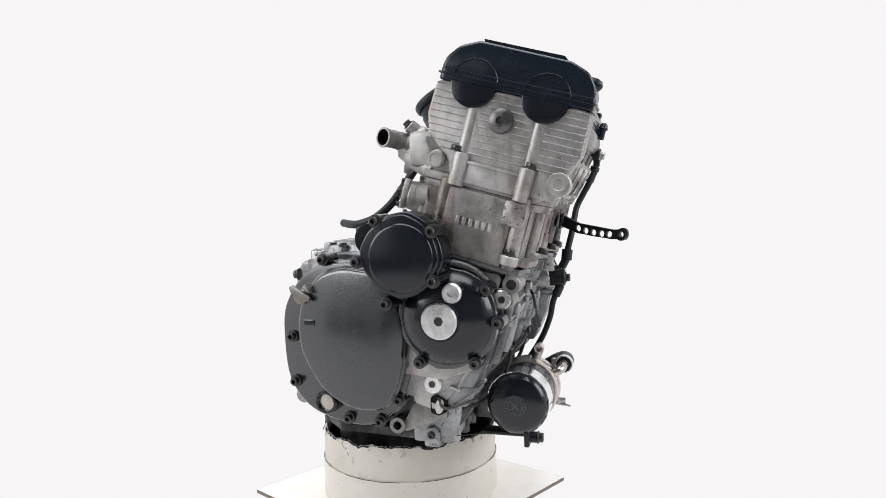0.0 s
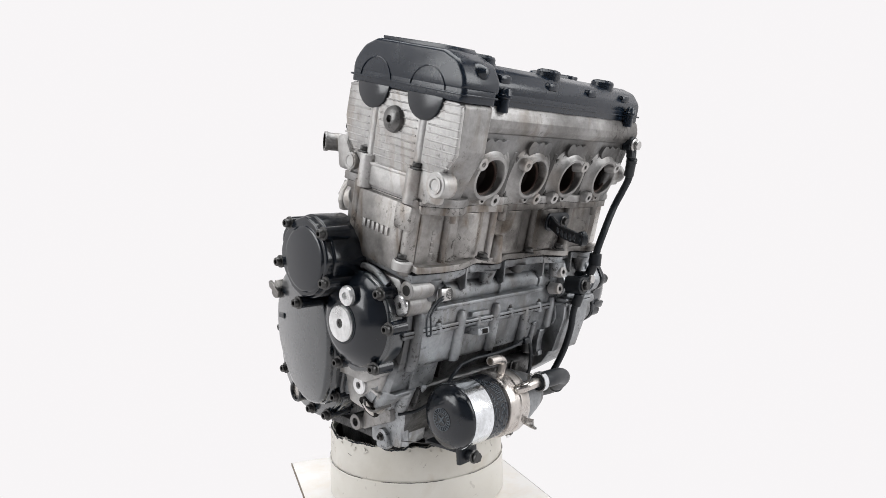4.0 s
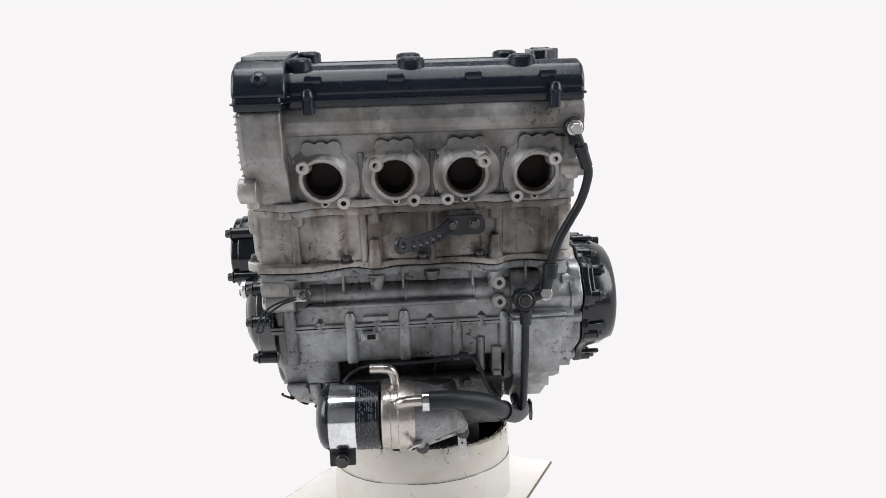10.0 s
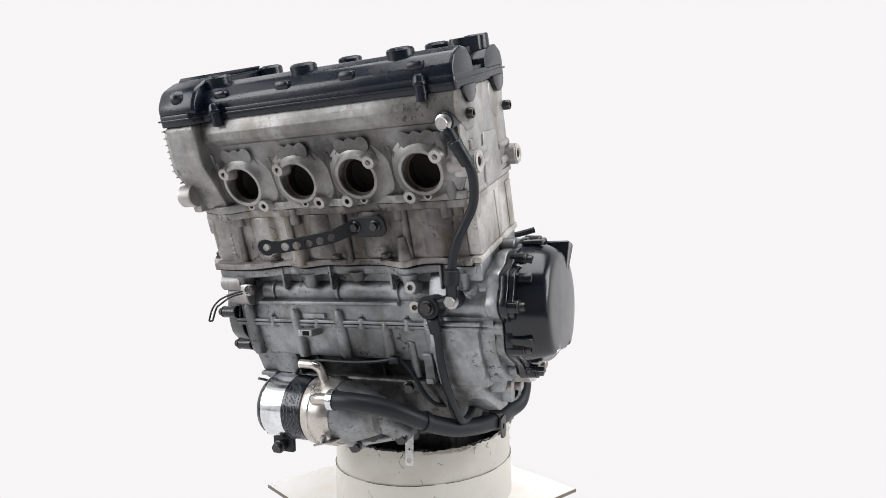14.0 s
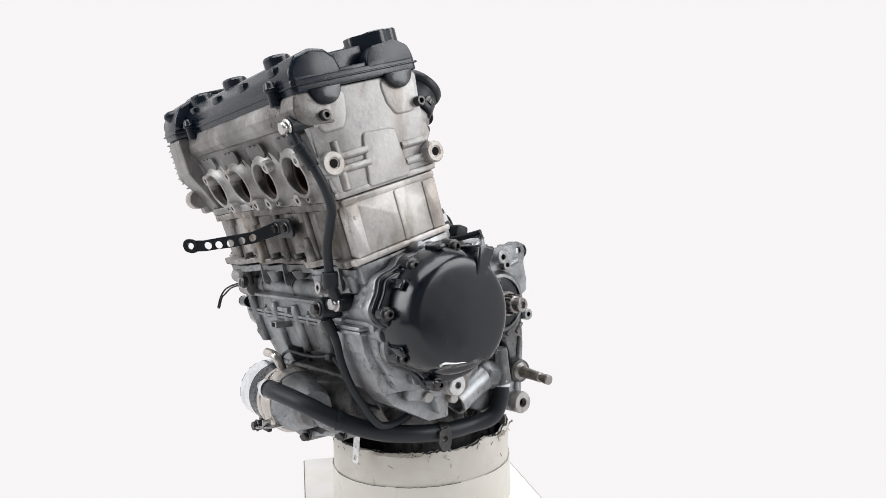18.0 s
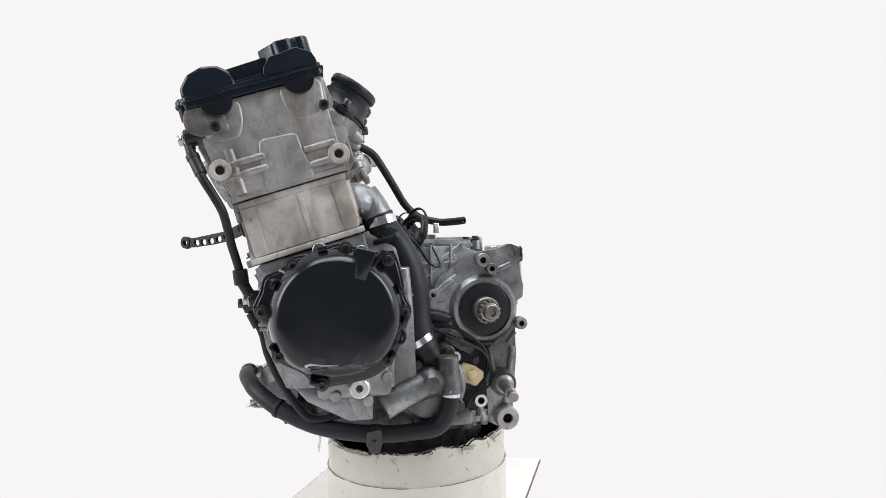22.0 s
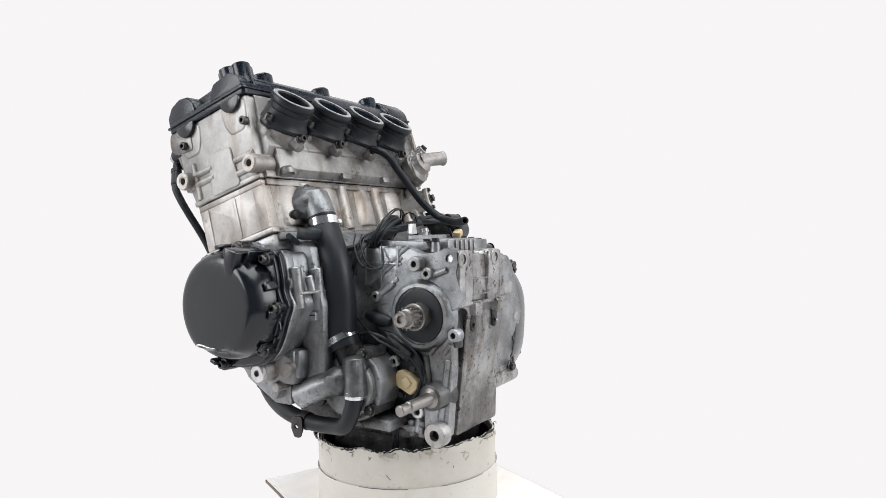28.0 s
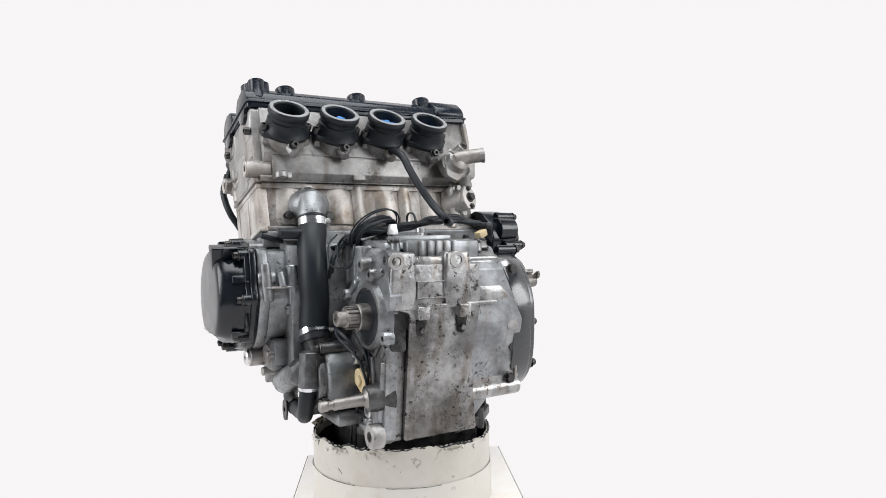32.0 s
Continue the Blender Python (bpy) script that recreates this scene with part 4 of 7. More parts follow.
    part("mount_eye", lathe([(0, 0.006), (0.0063, 0.006)], 20, out(0.0925, 0.107, -0.0458, LEFT)), NEAR_BLACK, engine, "dark bore")


build_crankcase()
build_sump()
build_gearbox()


def build_cylinders():
    extra = []
    bm = prism(rounded([(-0.128, 0.197), (-0.014, 0.197), (-0.012, 0.262), (-0.128, 0.262)], 0.005), -0.148, 0.167, 0.003)
    for x in (-0.112, -0.041, 0.030, 0.102):        # ribs between the barrels
        extra.append(("rib", rod((x, -0.1285, 0.2), (x, -0.1285, 0.26), 0.0045, seg=16)))
    for x in (-0.108, -0.034, 0.0385, 0.112):
        extra.append(("rib", rod((x, -0.0175, 0.2), (x, -0.0175, 0.26), 0.0115, seg=28)))
    for x in CYL:                                    # swelling of the barrels
        extra.append(("barrel", lathe([(0, 0.206), (0.0325, 0.206), (0.0335, 0.209), (0.0335, 0.252), (0.0325, 0.255), (0, 0.255)], 48, Matrix.Translation((x, -0.0995, 0)))))
        extra.append(("barrel", lathe([(0, 0.206), (0.032, 0.206), (0.0335, 0.21), (0.0335, 0.252), (0.032, 0.256), (0, 0.256)], 48, Matrix.Translation((x, -0.041, 0)))))
    add(bm, prism(wavy([(x, v + 0.0008) for x, v in BASE_EDGE], -0.010, -0.150, 0.171), 0.1967, 0.2035, 0.001, "z"))
    add(bm, prism(wavy([(x, v + 0.0006) for x, v in HEAD_EDGE], -0.009, -0.150, 0.173), 0.2555, 0.2631, 0.0006, "z"))
    # stud columns
    for x in (-0.03, 0.0975):
        extra.append(("stud_column", lathe([(0.0085, 0.2), (0.0075, 0.206), (0.0055, 0.222), (0.0045, 0.228), (0, 0.229)], 18, Matrix.Translation((x, -0.1325, 0)))))
    for x in (-0.108, -0.03, 0.0975, 0.15):
        extra.append(("stud_column", rod((x, -0.129, 0.245), (x, -0.129, 0.2625), 0.0065, 0.006)))
    # chain tunnel, right
    add(bm, box(-0.157, -0.145, -0.112, -0.036, 0.19, 0.262, 0.005))
    for v in (-0.118, -0.034):
        add(bm, rod((-0.149, v, 0.19), (-0.149, v, 0.268), 0.0085))
    add(bm, box(-0.16, -0.145, -0.125, -0.1, 0.235, 0.262, 0.004))
    block = part("cylinder_block", bm, CAST_WARM, engine, "stained cast aluminium cylinder block", LEAN)
    for name, piece in extra:
        rear = min(v.co.y for v in piece.verts) > -0.08
        part(name, piece, CAST_TAN if rear else CAST_WARM, block, "", LEAN)
    # left side: flat cover plate of the water jacket
    bm = prism(rounded([(-0.124, 0.204), (-0.016, 0.204), (-0.013, 0.2622), (-0.126, 0.2622)], 0.004), 0.162, 0.1785, 0.0015)
    plate = part("jacket_plate", bm, CAST_PALE, engine, "pale smooth side of the cylinder block", LEAN)
    part("plate_edge", prism(rounded([(-0.126, 0.2562), (-0.013, 0.2562), (-0.012, 0.2626), (-0.127, 0.2626)], 0.002), 0.165, 0.1796, 0.0012), CAST_PALE, plate, "", LEAN)
    for v0, v1 in ((-0.126, -0.112), (-0.067, -0.062), (-0.03, -0.014)):
        part("plate_rib", prism(rounded([(v0, 0.204), (v1, 0.204), (v1 + 0.001, 0.2555), (v0, 0.2555)], 0.002), 0.165, 0.1796, 0.0011), CAST_PALE, plate, "", LEAN)
    part("deck_edge", box(0.15, 0.1775, -0.127, -0.012, 0.176, 0.196, 0.003), CAST_GREY, engine, "grey edge of the crankcase deck", LEAN)
    part("plate_foot", box(0.16, 0.1808, -0.132, -0.010, 0.1972, 0.2035, 0.0015), CAST_PALE, plate, "", LEAN)
    part("base_gasket", prism(wavy([(x, v + 0.0014) for x, v in BASE_EDGE], -0.008, -0.1495, 0.1705), 0.19613, 0.19667, 0.0, "z"), NEAR_BLACK, engine, "thin dark gasket", LEAN)
    part("head_gasket", prism(wavy([(x, v + 0.0009) for x, v in HEAD_EDGE], -0.008, -0.151, 0.1735), 0.26312, 0.26348, 0.0, "z"), NEAR_BLACK, engine, "thin dark gasket", LEAN)
    for x, w, n in ((-0.1275, 0.212, 5),):
        for k in range(n):
            part("raised_bar", box(x - 0.0026, x + 0.0026, -0.1287, -0.12, w + k * 0.0058 - 0.002, w + k * 0.0058 + 0.002, 0.0006, 1), CAST_WARM, engine, "raised cast mark", LEAN)


    # cast stroke marks on the barrel
    for x0, w0, x1, w1 in ((-0.067, 0.244, -0.0605, 0.2385), (-0.0605, 0.2385, -0.0675, 0.2345), (-0.0655, 0.232, -0.0605, 0.2335), (-0.0605, 0.2335, -0.0625, 0.2285), (-0.0625, 0.2285, -0.0675, 0.2265)):
        edge = lambda x: -0.0993 - math.sqrt(0.0335 ** 2 - min(abs(x + 0.0765), 0.03) ** 2)
        part("cast_stroke", rod((x0, edge(x0), w0), (x1, edge(x1), w1), 0.0009, seg=8), CAST_WARM, engine, "raised cast mark", LEAN)


def build_block_bolts():
    """Flange bolts beside the chain tunnel."""
    for v in (-0.1185, -0.0335):
        bm = lathe([(0, 0.1965), (0.0105, 0.1965), (0.0105, 0.2045), (0.0085, 0.206), (0, 0.206)], 24, Matrix.Translation((-0.1555, v, 0)))
        lug = part("flange_lug", bm, CAST, engine, "", LEAN)
        again("bolt", HEX_DARK, lug, LEAN @ Matrix.Translation((-0.1565, v, 0.206)))


def build_head():
    W0, W1, PW = 0.264, 0.367, 0.2945
    # front wall with the exhaust ports bored through
    outline = rounded([(-0.148, W0), (0.168, W0), (0.178, 0.285), (0.181, 0.34), (-0.148, 0.34)], 0.002)
    front = pierced(outline, [(x, PW, 0.0195) for x in CYL], -0.137, -0.098, "y")
    bm = bmesh.new()
    # roof band and step over the ports
    add(bm, prism(rounded([(-0.1465, W1), (-0.1495, 0.361), (-0.1515, 0.354), (-0.151, 0.346), (-0.147, 0.3405), (-0.139, 0.336), (-0.11, 0.334), (-0.11, W1)], 0.004, 5), -0.147, 0.184, 0.003))
    # body behind
    body = rounded([(-0.115, W0), (-0.01, W0), (-0.004, 0.275), (-0.004, 0.29), (0.004, 0.3), (0.0, 0.33), (-0.003, W1), (-0.115, W1)], 0.003)
    add(bm, prism(body, -0.148, 0.17, 0.002))
    rims, studs, bits = [], [], []
    # floor flange
    add(bm, prism(wavy(HEAD_EDGE, -0.005, -0.152, 0.175), W0 - 0.0005, 0.272, 0.0008, "z"))
    for x in CYL:
        s = -1 if x < 0.03 else 1
        # raised ring of the port and its two stud bosses
        rims.append(lathe([(0.0195, 0.0), (0.0195, 0.0095), (0.0202, 0.0105), (0.0232, 0.0105), (0.024, 0.0095), (0.0262, 0.006), (0.031, 0.0028), (0.038, 0.0)], 40, along((x, -0.1365, PW), (x, -0.2, PW))))
        for dx, dw in ((s * 0.0185, 0.0145), (-s * 0.0185, -0.0245)):
            studs.append(lathe([(0.0028, 0.008), (0.0028, 0.0128), (0.0062, 0.0128), (0.007, 0.0115), (0.0085, 0.0), (0.0028, 0.008)], 20, along((x + dx, -0.135, PW + dw), (x + dx, -0.2, PW + dw))))
        studs.append(lathe([(0.002, 0.004), (0.002, 0.0105), (0.0042, 0.0105), (0.005, 0.009), (0.0062, 0.0), (0.002, 0.004)], 16, along((x, -0.135, PW - 0.0245), (x, -0.2, PW - 0.0245))))
        # three-lobed pad over the port, with runs below it
        pad = [(x + 0.001 + u, 0.3262 + w) for u, w in smooth_loop([(-0.0195, 0.0), (-0.0175, 0.0065), (-0.0125, 0.0085), (-0.0075, 0.0066), (-0.006, 0.0058), (-0.0045, 0.0066), (0.0, 0.0085), (0.0045, 0.0066), (0.006, 0.0058), (0.0075, 0.0066), (0.0125, 0.0085), (0.0175, 0.0065), (0.0195, 0.0), (0.017, -0.006), (0.0115, -0.0078), (0.007, -0.0048), (0.003, -0.0078), (-0.003, -0.0048), (-0.009, -0.0085), (-0.016, -0.0065)], 3)]
        bits.append(("cast_pad", prism(pad, -0.1412, -0.12, 0.0028, "y", 4)))
        bits.append(("cast_pad", prism(rounded([(x - 0.026, 0.312), (x + 0.028, 0.312), (x + 0.02, 0.324), (x - 0.018, 0.324)], 0.005), -0.139, -0.12, 0.003, "y")))
        bits.append(("rib", rod((x - 0.033, -0.134, 0.268), (x - 0.033, -0.134, 0.322), 0.0045)))
        bits.append(("rib", prism(rounded([(x - 0.0295, 0.272), (x - 0.0265, 0.272), (x - 0.0265, 0.3165), (x - 0.0295, 0.3165)], 0.001), -0.1385, -0.12, 0.001, "y")))
    for x in (-0.115, 0.16):
        bits.append(("stud_column", rod((x, -0.135, W0), (x, -0.135, 0.332), 0.007)))
    for piece in [front] + rims + studs + [p for n, p in bits]:
        for v in piece.verts:
            v.co.y -= (v.co.z - 0.3) * 0.2
    face = part("exhaust_face", front, CAST_FRONT, engine, "sooty cast front of the head with four open exhaust ports", LEAN)
    for name, piece in bits:
        part(name, piece, CAST_FRONT, face, "", LEAN)
    for piece in rims:
        part("port_rim", piece, CAST_SOOTY, face, "", LEAN)
    for piece in studs:
        part("stud_boss", piece, CAST_HEAD, face, "", LEAN)
    # front corner, right: the chain tunnel stands out
    add(bm, prism(rounded([(-0.1615, W1), (-0.1615, 0.322), (-0.15, 0.296), (-0.139, 0.27), (-0.1, 0.268), (-0.1, W1)], 0.006), -0.149, -0.11, 0.013, seg=4))
    part("cylinder_head", bm, CAST_SOOTY, engine, "weathered cast aluminium cylinder head", LEAN)
    # dark inner ports: sooty, and black also for the shade of their depth
    for x in CYL:
        bm2 = lathe([(0.0193, 0.004), (0.0188, 0.016), (0.014, 0.0208), (0, 0.0214)], 32, along((x, -0.1375, PW), (x, 0.2, PW)))
        port = part("exhaust_port", bm2, PORT, engine, "sooty exhaust port", LEAN)
        part("port_lip", lathe([(0.0176, 0.002), (0.0195, 0.0012), (0.0195, 0.0035), (0.0176, 0.0035)], 36, along((x, -0.1375, PW), (x, 0.2, PW)), True), BURNT, port, "reddish burnt inner lip", LEAN)
    for x in CYL:
        s = -1 if x < 0.03 else 1
        for dx, dw in ((s * 0.0185, 0.0145), (-s * 0.0185, -0.0245), (0.0, -0.0245)):
            off = (PW + dw - 0.3) * 0.2
            # flat black disc in place of the shade down the stud hole
            part("stud_hole", lathe([(0, 0), (0.0033 if dx else 0.0024, 0)], 16, along((x + dx, -0.1455 - off, PW + dw), (x + dx, -1, PW + dw))), NEAR_BLACK, engine, "dark stud hole", LEAN)
    # right face: fins over the chain tunnel
    face = rounded([(-0.161, 0.366), (0.004, 0.366), (0.006, 0.33), (0.0, 0.31), (-0.03, 0.284), (-0.034, 0.265), (-0.135, 0.265), (-0.14, 0.285), (-0.162, 0.318)], 0.008)
    fins = []
    bm = prism(face, -0.152, -0.146, 0.002)
    for i in range(11):
        w = 0.291 + i * 0.0072
        lo = -0.1628 + max(0, (0.318 - w)) * 0.5
        hi = 0.003 - max(0, (0.312 - w)) * 1.3
        for a, b in ((lo, -0.121), (-0.107, -0.049), (-0.035, hi)):
            if b - a > 0.004 and w > (0.297 if a < -0.1 or b > -0.03 else 0.28):
                fins.append(box(-0.1530, -0.15, a, b, w - 0.0008, w + 0.0008, 0.0005, 1))
    for v in (-0.114, -0.042):
        add(bm, rod((-0.1465, v, 0.288), (-0.1465, v, 0.35), 0.0075))
    face = part("fin_face", bm, CAST_HEAD, engine, "finned aluminium side of the cam chain tunnel", LEAN)
    for f in fins:
        part("fin", f, CAST_HEAD, face, "", LEAN)
    bm = box(-0.1545, -0.147, -0.112, -0.045, 0.2665, 0.288, 0.002)
    add(bm, box(-0.156, -0.147, -0.112, -0.045, 0.287, 0.2905, 0.001))
    for v in (-0.114, -0.042):
        add(bm, rod((-0.152, v, 0.262), (-0.152, v, 0.297), 0.0088))
    add(bm, rod((-0.14, -0.1486, 0.2887), (-0.158, -0.1486, 0.2887), 0.0125))
    add(bm, box(-0.153, -0.14, -0.148, -0.115, 0.268, 0.299, 0.004))
    add(bm, rod((-0.135, -0.016, 0.284), (-0.156, -0.016, 0.284), 0.0095))
    add(bm, box(-0.15, -0.13, -0.035, -0.01, 0.272, 0.296, 0.004))
    part("lower_side_casting", bm, CAST, engine, "", LEAN)
    for v, w, x, r in ((-0.1486, 0.2887, -0.158, 0.0085), (-0.016, 0.284, -0.1555, 0.0075)):
        part("mount_bore", lathe([(0.0036, -0.004), (0.0042, -0.001), (0.0062, 0.0012), (r, 0.0012), (r, -0.004)], 24, along((x, v, w), (x - 1, v, w)), True), CAST_HEAD, engine, "bare mount face", LEAN)
        # black disc gives the shallow bore its shade
        part("bore_shadow", lathe([(0.0043, -0.0004), (0, -0.0004)], 20, along((x, v, w), (x - 1, v, w))), NEAR_BLACK, engine, "dark bore", LEAN)
    plug = lathe([(0, 0.004), (0.0035, 0.004), (0.0038, 0.0075), (0.008, 0.0072), (0.0125, 0.004), (0.0135, 0.001), (0.0135, 0)], 32, along((-0.1525, -0.0737, 0.3377), (-1, -0.0737, 0.3377)))
    part("side_plug", plug, PLUG, engine, "domed steel plug with a hex socket", LEAN)
    # half-moon cam end seals
    for v in (-0.0365, -0.1135):
        bm = prism([(v + 0.0245 * math.cos(t), 0.3678 + 0.0245 * math.sin(t)) for t in [math.pi + math.pi * k / 24 for k in range(25)]], -0.1546, -0.145, 0.001)
        part("half_moon_seal", bm, PAINT, engine, "black half-moon rubber seal", LEAN)
    for v in (-0.0285, -0.1135):
        bm = prism([(v + 0.0165 * math.cos(t), 0.368 + 0.0165 * math.sin(t)) for t in [math.pi + math.pi * k / 20 for k in range(21)]], 0.176, 0.1868, 0.001)
        part("half_moon_seal", bm, PAINT, engine, "black half-moon rubber seal", LEAN)


def build_head_left():
    face = rounded([(-0.142, 0.366), (-0.003, 0.366), (-0.008, 0.33), (-0.009, 0.27), (-0.128, 0.266), (-0.138, 0.305)], 0.006)
    bm = prism(face, 0.165, 0.181, 0.005)
    extra = []
    # raised shield in the middle
    add(bm, prism(rounded([(-0.095, 0.2655), (-0.042, 0.2655), (-0.046, 0.297), (-0.047, 0.316), (-0.086, 0.319), (-0.09, 0.303)], 0.006), 0.172, 0.1833, 0.006, seg=5))
    # cam bearing swellings
    for v in (-0.1135, -0.0285):
        add(bm, prism(rounded([(v - 0.025, 0.366), (v + 0.024, 0.366), (v + 0.02, 0.34), (v + 0.012, 0.325), (v - 0.014, 0.325), (v - 0.022, 0.34)], 0.011), 0.168, 0.1822, 0.01, seg=6))
    # arms of the frame mounts
    for v0, v1, w in ((-0.131, -0.085, 0.302), (-0.131, -0.085, 0.29), (-0.045, -0.012, 0.296), (-0.045, -0.012, 0.2795)):
        extra.append(("mount_arm", rod((0.1805, v0, w), (0.1805, v1, w), 0.0042, seg=16)))
    add(bm, box(0.168, 0.184, -0.14, -0.118, 0.285, 0.305, 0.004))
    for v, w in ((-0.1307, 0.2985), (-0.0126, 0.2815)):
        extra.append(("mount_boss", rod((0.16, v, w), (0.192, v, w), 0.012, 0.0112, 28)))
    # cap nuts of the flange
    add(bm, box(0.166, 0.1818, -0.13, -0.01, 0.264, 0.270, 0.0012))
    extra.append(("rib", rod((0.178, -0.118, 0.27), (0.178, -0.118, 0.318), 0.006)))
    side = part("head_side_casting", bm, CAST_HEAD, engine, "smooth pale left side of the cylinder head", LEAN)
    for name, piece in extra:
        part(name, piece, CAST_HEAD, side, "", LEAN)
    for v, w, r in ((-0.1307, 0.2985, 0.0105), (-0.0126, 0.2815, 0.0098)):
        part("mount_bore", lathe([(0.0036, -0.004), (0.0042, -0.001), (0.0062, 0.0012), (r, 0.0012), (r, -0.004)], 24, along((0.192, v, w), (1, v, w)), True), CAST_PALE, engine, "bare mount face", LEAN)
        part("bore_shadow", lathe([(0.0043, 0.0002), (0, 0.0002)], 20, along((0.192, v, w), (1, v, w))), NEAR_BLACK, engine, "dark bore", LEAN)
    for v, w in ((-0.122, 0.3425), (-0.0115, 0.3345)):
        again("side_bolt", CAP_BOLT, engine, LEAN @ along((0.1825, v, w), (1, v, w)))


def build_cam_cover():
    cover = new("cam_cover")
    cover.parent = engine
    cover["label"] = "black painted cam cover with spark plug towers"
    # flange
    def rim(d):
        return rounded([(-0.1555 + d, 0.0055 - d), (-0.1555 + d, -0.164 + d), (-0.107 - d, -0.164 + d), (-0.1 - d, -0.148 + d), (0.187 - d, -0.148 + d), (0.187 - d, -d), (-0.1 + d, -d)], 0.006)

    bm = prism(rim(0.0022), 0.3666, 0.379, 0.001, "z")
    add(bm, prism(rim(0.0), 0.3726, 0.3745, 0.0007, "z"))
    # chain end: one high arch
    arch = rounded([(-0.1605, 0.376), (-0.16, 0.388), (-0.149, 0.403), (-0.128, 0.4105), (-0.032, 0.4125), (-0.012, 0.404), (0.0, 0.39), (0.003, 0.376)], 0.02, 6)
    add(bm, prism(arch, -0.1535, -0.103, 0.0045, seg=3))
    add(bm, prism(rounded([(-0.126, 0.41), (-0.036, 0.412), (-0.034, 0.4155), (-0.12, 0.4145)], 0.001), -0.148, -0.1045, 0.0015))
    add(bm, lathe([(0, 0.008), (0.003, 0.0075), (0.007, 0.003), (0.009, -0.004)], 20, along((-0.127, -0.1545, 0.395), (-0.127, -1, 0.6))))
    # two cam tunnels and the valley between
    front = rounded([(-0.146, 0.375), (-0.1445, 0.3885), (-0.134, 0.4), (-0.118, 0.4045), (-0.103, 0.402), (-0.0925, 0.393), (-0.088, 0.375)], 0.011, 6)
    rear = rounded([(-0.062, 0.375), (-0.058, 0.395), (-0.042, 0.404), (-0.022, 0.402), (-0.006, 0.389), (-0.002, 0.375)], 0.014, 6)
    add(bm, prism(front, -0.11, 0.1845, 0.005, seg=3))
    add(bm, prism(rear, -0.11, 0.165, 0.005, seg=3))
    add(bm, prism(rounded([(-0.1, 0.374), (-0.1, 0.389), (-0.05, 0.391), (-0.05, 0.374)], 0.003), -0.11, 0.12, 0.006))
    add(bm, prism(rounded([(-0.105, 0.374), (-0.105, 0.3985), (-0.05, 0.4015), (-0.05, 0.374)], 0.003), 0.1, 0.169, 0.005))
    add(bm, prism(rounded([(-0.1, 0.374), (-0.1, 0.382), (-0.05, 0.383), (-0.05, 0.374)], 0.003), 0.13, 0.1825, 0.003))
    # plinths between towers
    for x in (-0.079, 0.0, 0.075, 0.148):
        add(bm, box(x - 0.0085, x + 0.0085, -0.1455, -0.12, 0.388, 0.3965, 0.003))
    part("cover_shell", bm, PAINT_CAM, cover, "", LEAN)
    # round towers
    for x, v, top in ((-0.0945, -0.122, 0.411), (0.0155, -0.122, 0.4095), (0.1253, -0.122, 0.4095), (-0.0945, -0.0275, 0.413), (0.015, -0.0275, 0.409), (0.123, -0.0275, 0.409)):
        bm = lathe([(0.0155, 0.38), (0.0135, 0.392), (0.0135, top - 0.002), (0.012, top), (0.0095, top), (0.0085, top - 0.003), (0, top - 0.003)], 28, Matrix.Translation((x, v, 0)))
        t = part("tower", bm, PAINT_CAM, cover, "", LEAN)
        bm = lathe([(0, top + 0.0012), (0.0085, top + 0.001), (0.0125, top - 0.001), (0.0135, top - 0.0035)], 28, Matrix.Translation((x, v, 0)))
        part("rubber_cap", bm, RUBBER, t, "", LEAN)
    # breather tower at the left rear: a domed foot and two fused columns
    bm = prism(rounded([(-0.062, 0.376), (-0.059, 0.387), (-0.05, 0.396), (-0.022, 0.399), (-0.008, 0.391), (-0.003, 0.376)], 0.008, 5), 0.146, 0.1848, 0.004, seg=3)
    for x, v, r, top in ((0.1695, -0.0335, 0.0128, 0.4108), (0.1655, -0.0175, 0.0112, 0.4114)):
        add(bm, lathe([(r + 0.002, 0.384), (r + 0.001, 0.39), (r, 0.396), (r, top - 0.001), (r - 0.001, top), (0, top)], 28, Matrix.Translation((x, v, 0))))
    add(bm, prism(rounded([(0.148, -0.06), (0.163, -0.06), (0.177, -0.046), (0.181, -0.032), (0.176, -0.016), (0.158, -0.01), (0.148, -0.014)], 0.008, 6), 0.384, 0.41, 0.0012, "z", 2))
    part("breather_tower", bm, PAINT_CAM, cover, "", LEAN)
    # ears with the cover screws
    for x, v, s in ((-0.0841, -0.1505, -1), (0.1534, -0.1505, -1)):
        bm = rod((x, v, 0.361), (x, v, 0.376), 0.0058, 0.0056)
        add(bm, lathe([(0, 0.3855), (0.003, 0.385), (0.0052, 0.3825), (0.0058, 0.379), (0.0066, 0.378), (0.0066, 0.376), (0.0058, 0.375)], 24, Matrix.Translation((x, v - 0.001, 0))))
        add(bm, box(x - 0.0055, x + 0.0055, min(v, v - s * 0.012), max(v, v - s * 0.012), 0.366, 0.378, 0.002))
        part("screw_ear", bm, PAINT_CAM, cover, "", LEAN)
    # raised arcs on the chain end
    for v in (-0.0365, -0.1135):
        bm = bmesh.new()
        pts = [(-0.1538, v + 0.0245 * math.cos(a), 0.3695 + 0.0245 * math.sin(a)) for a in [math.pi * (0.04 + 0.92 * k / 14) for k in range(15)]]
        part("arc_mark", tube(pts, 0.0006, 6, 2), PAINT_CAM, cover, "", LEAN)


build_cylinders()
build_block_bolts()
build_head()
build_head_left()
build_cam_cover()


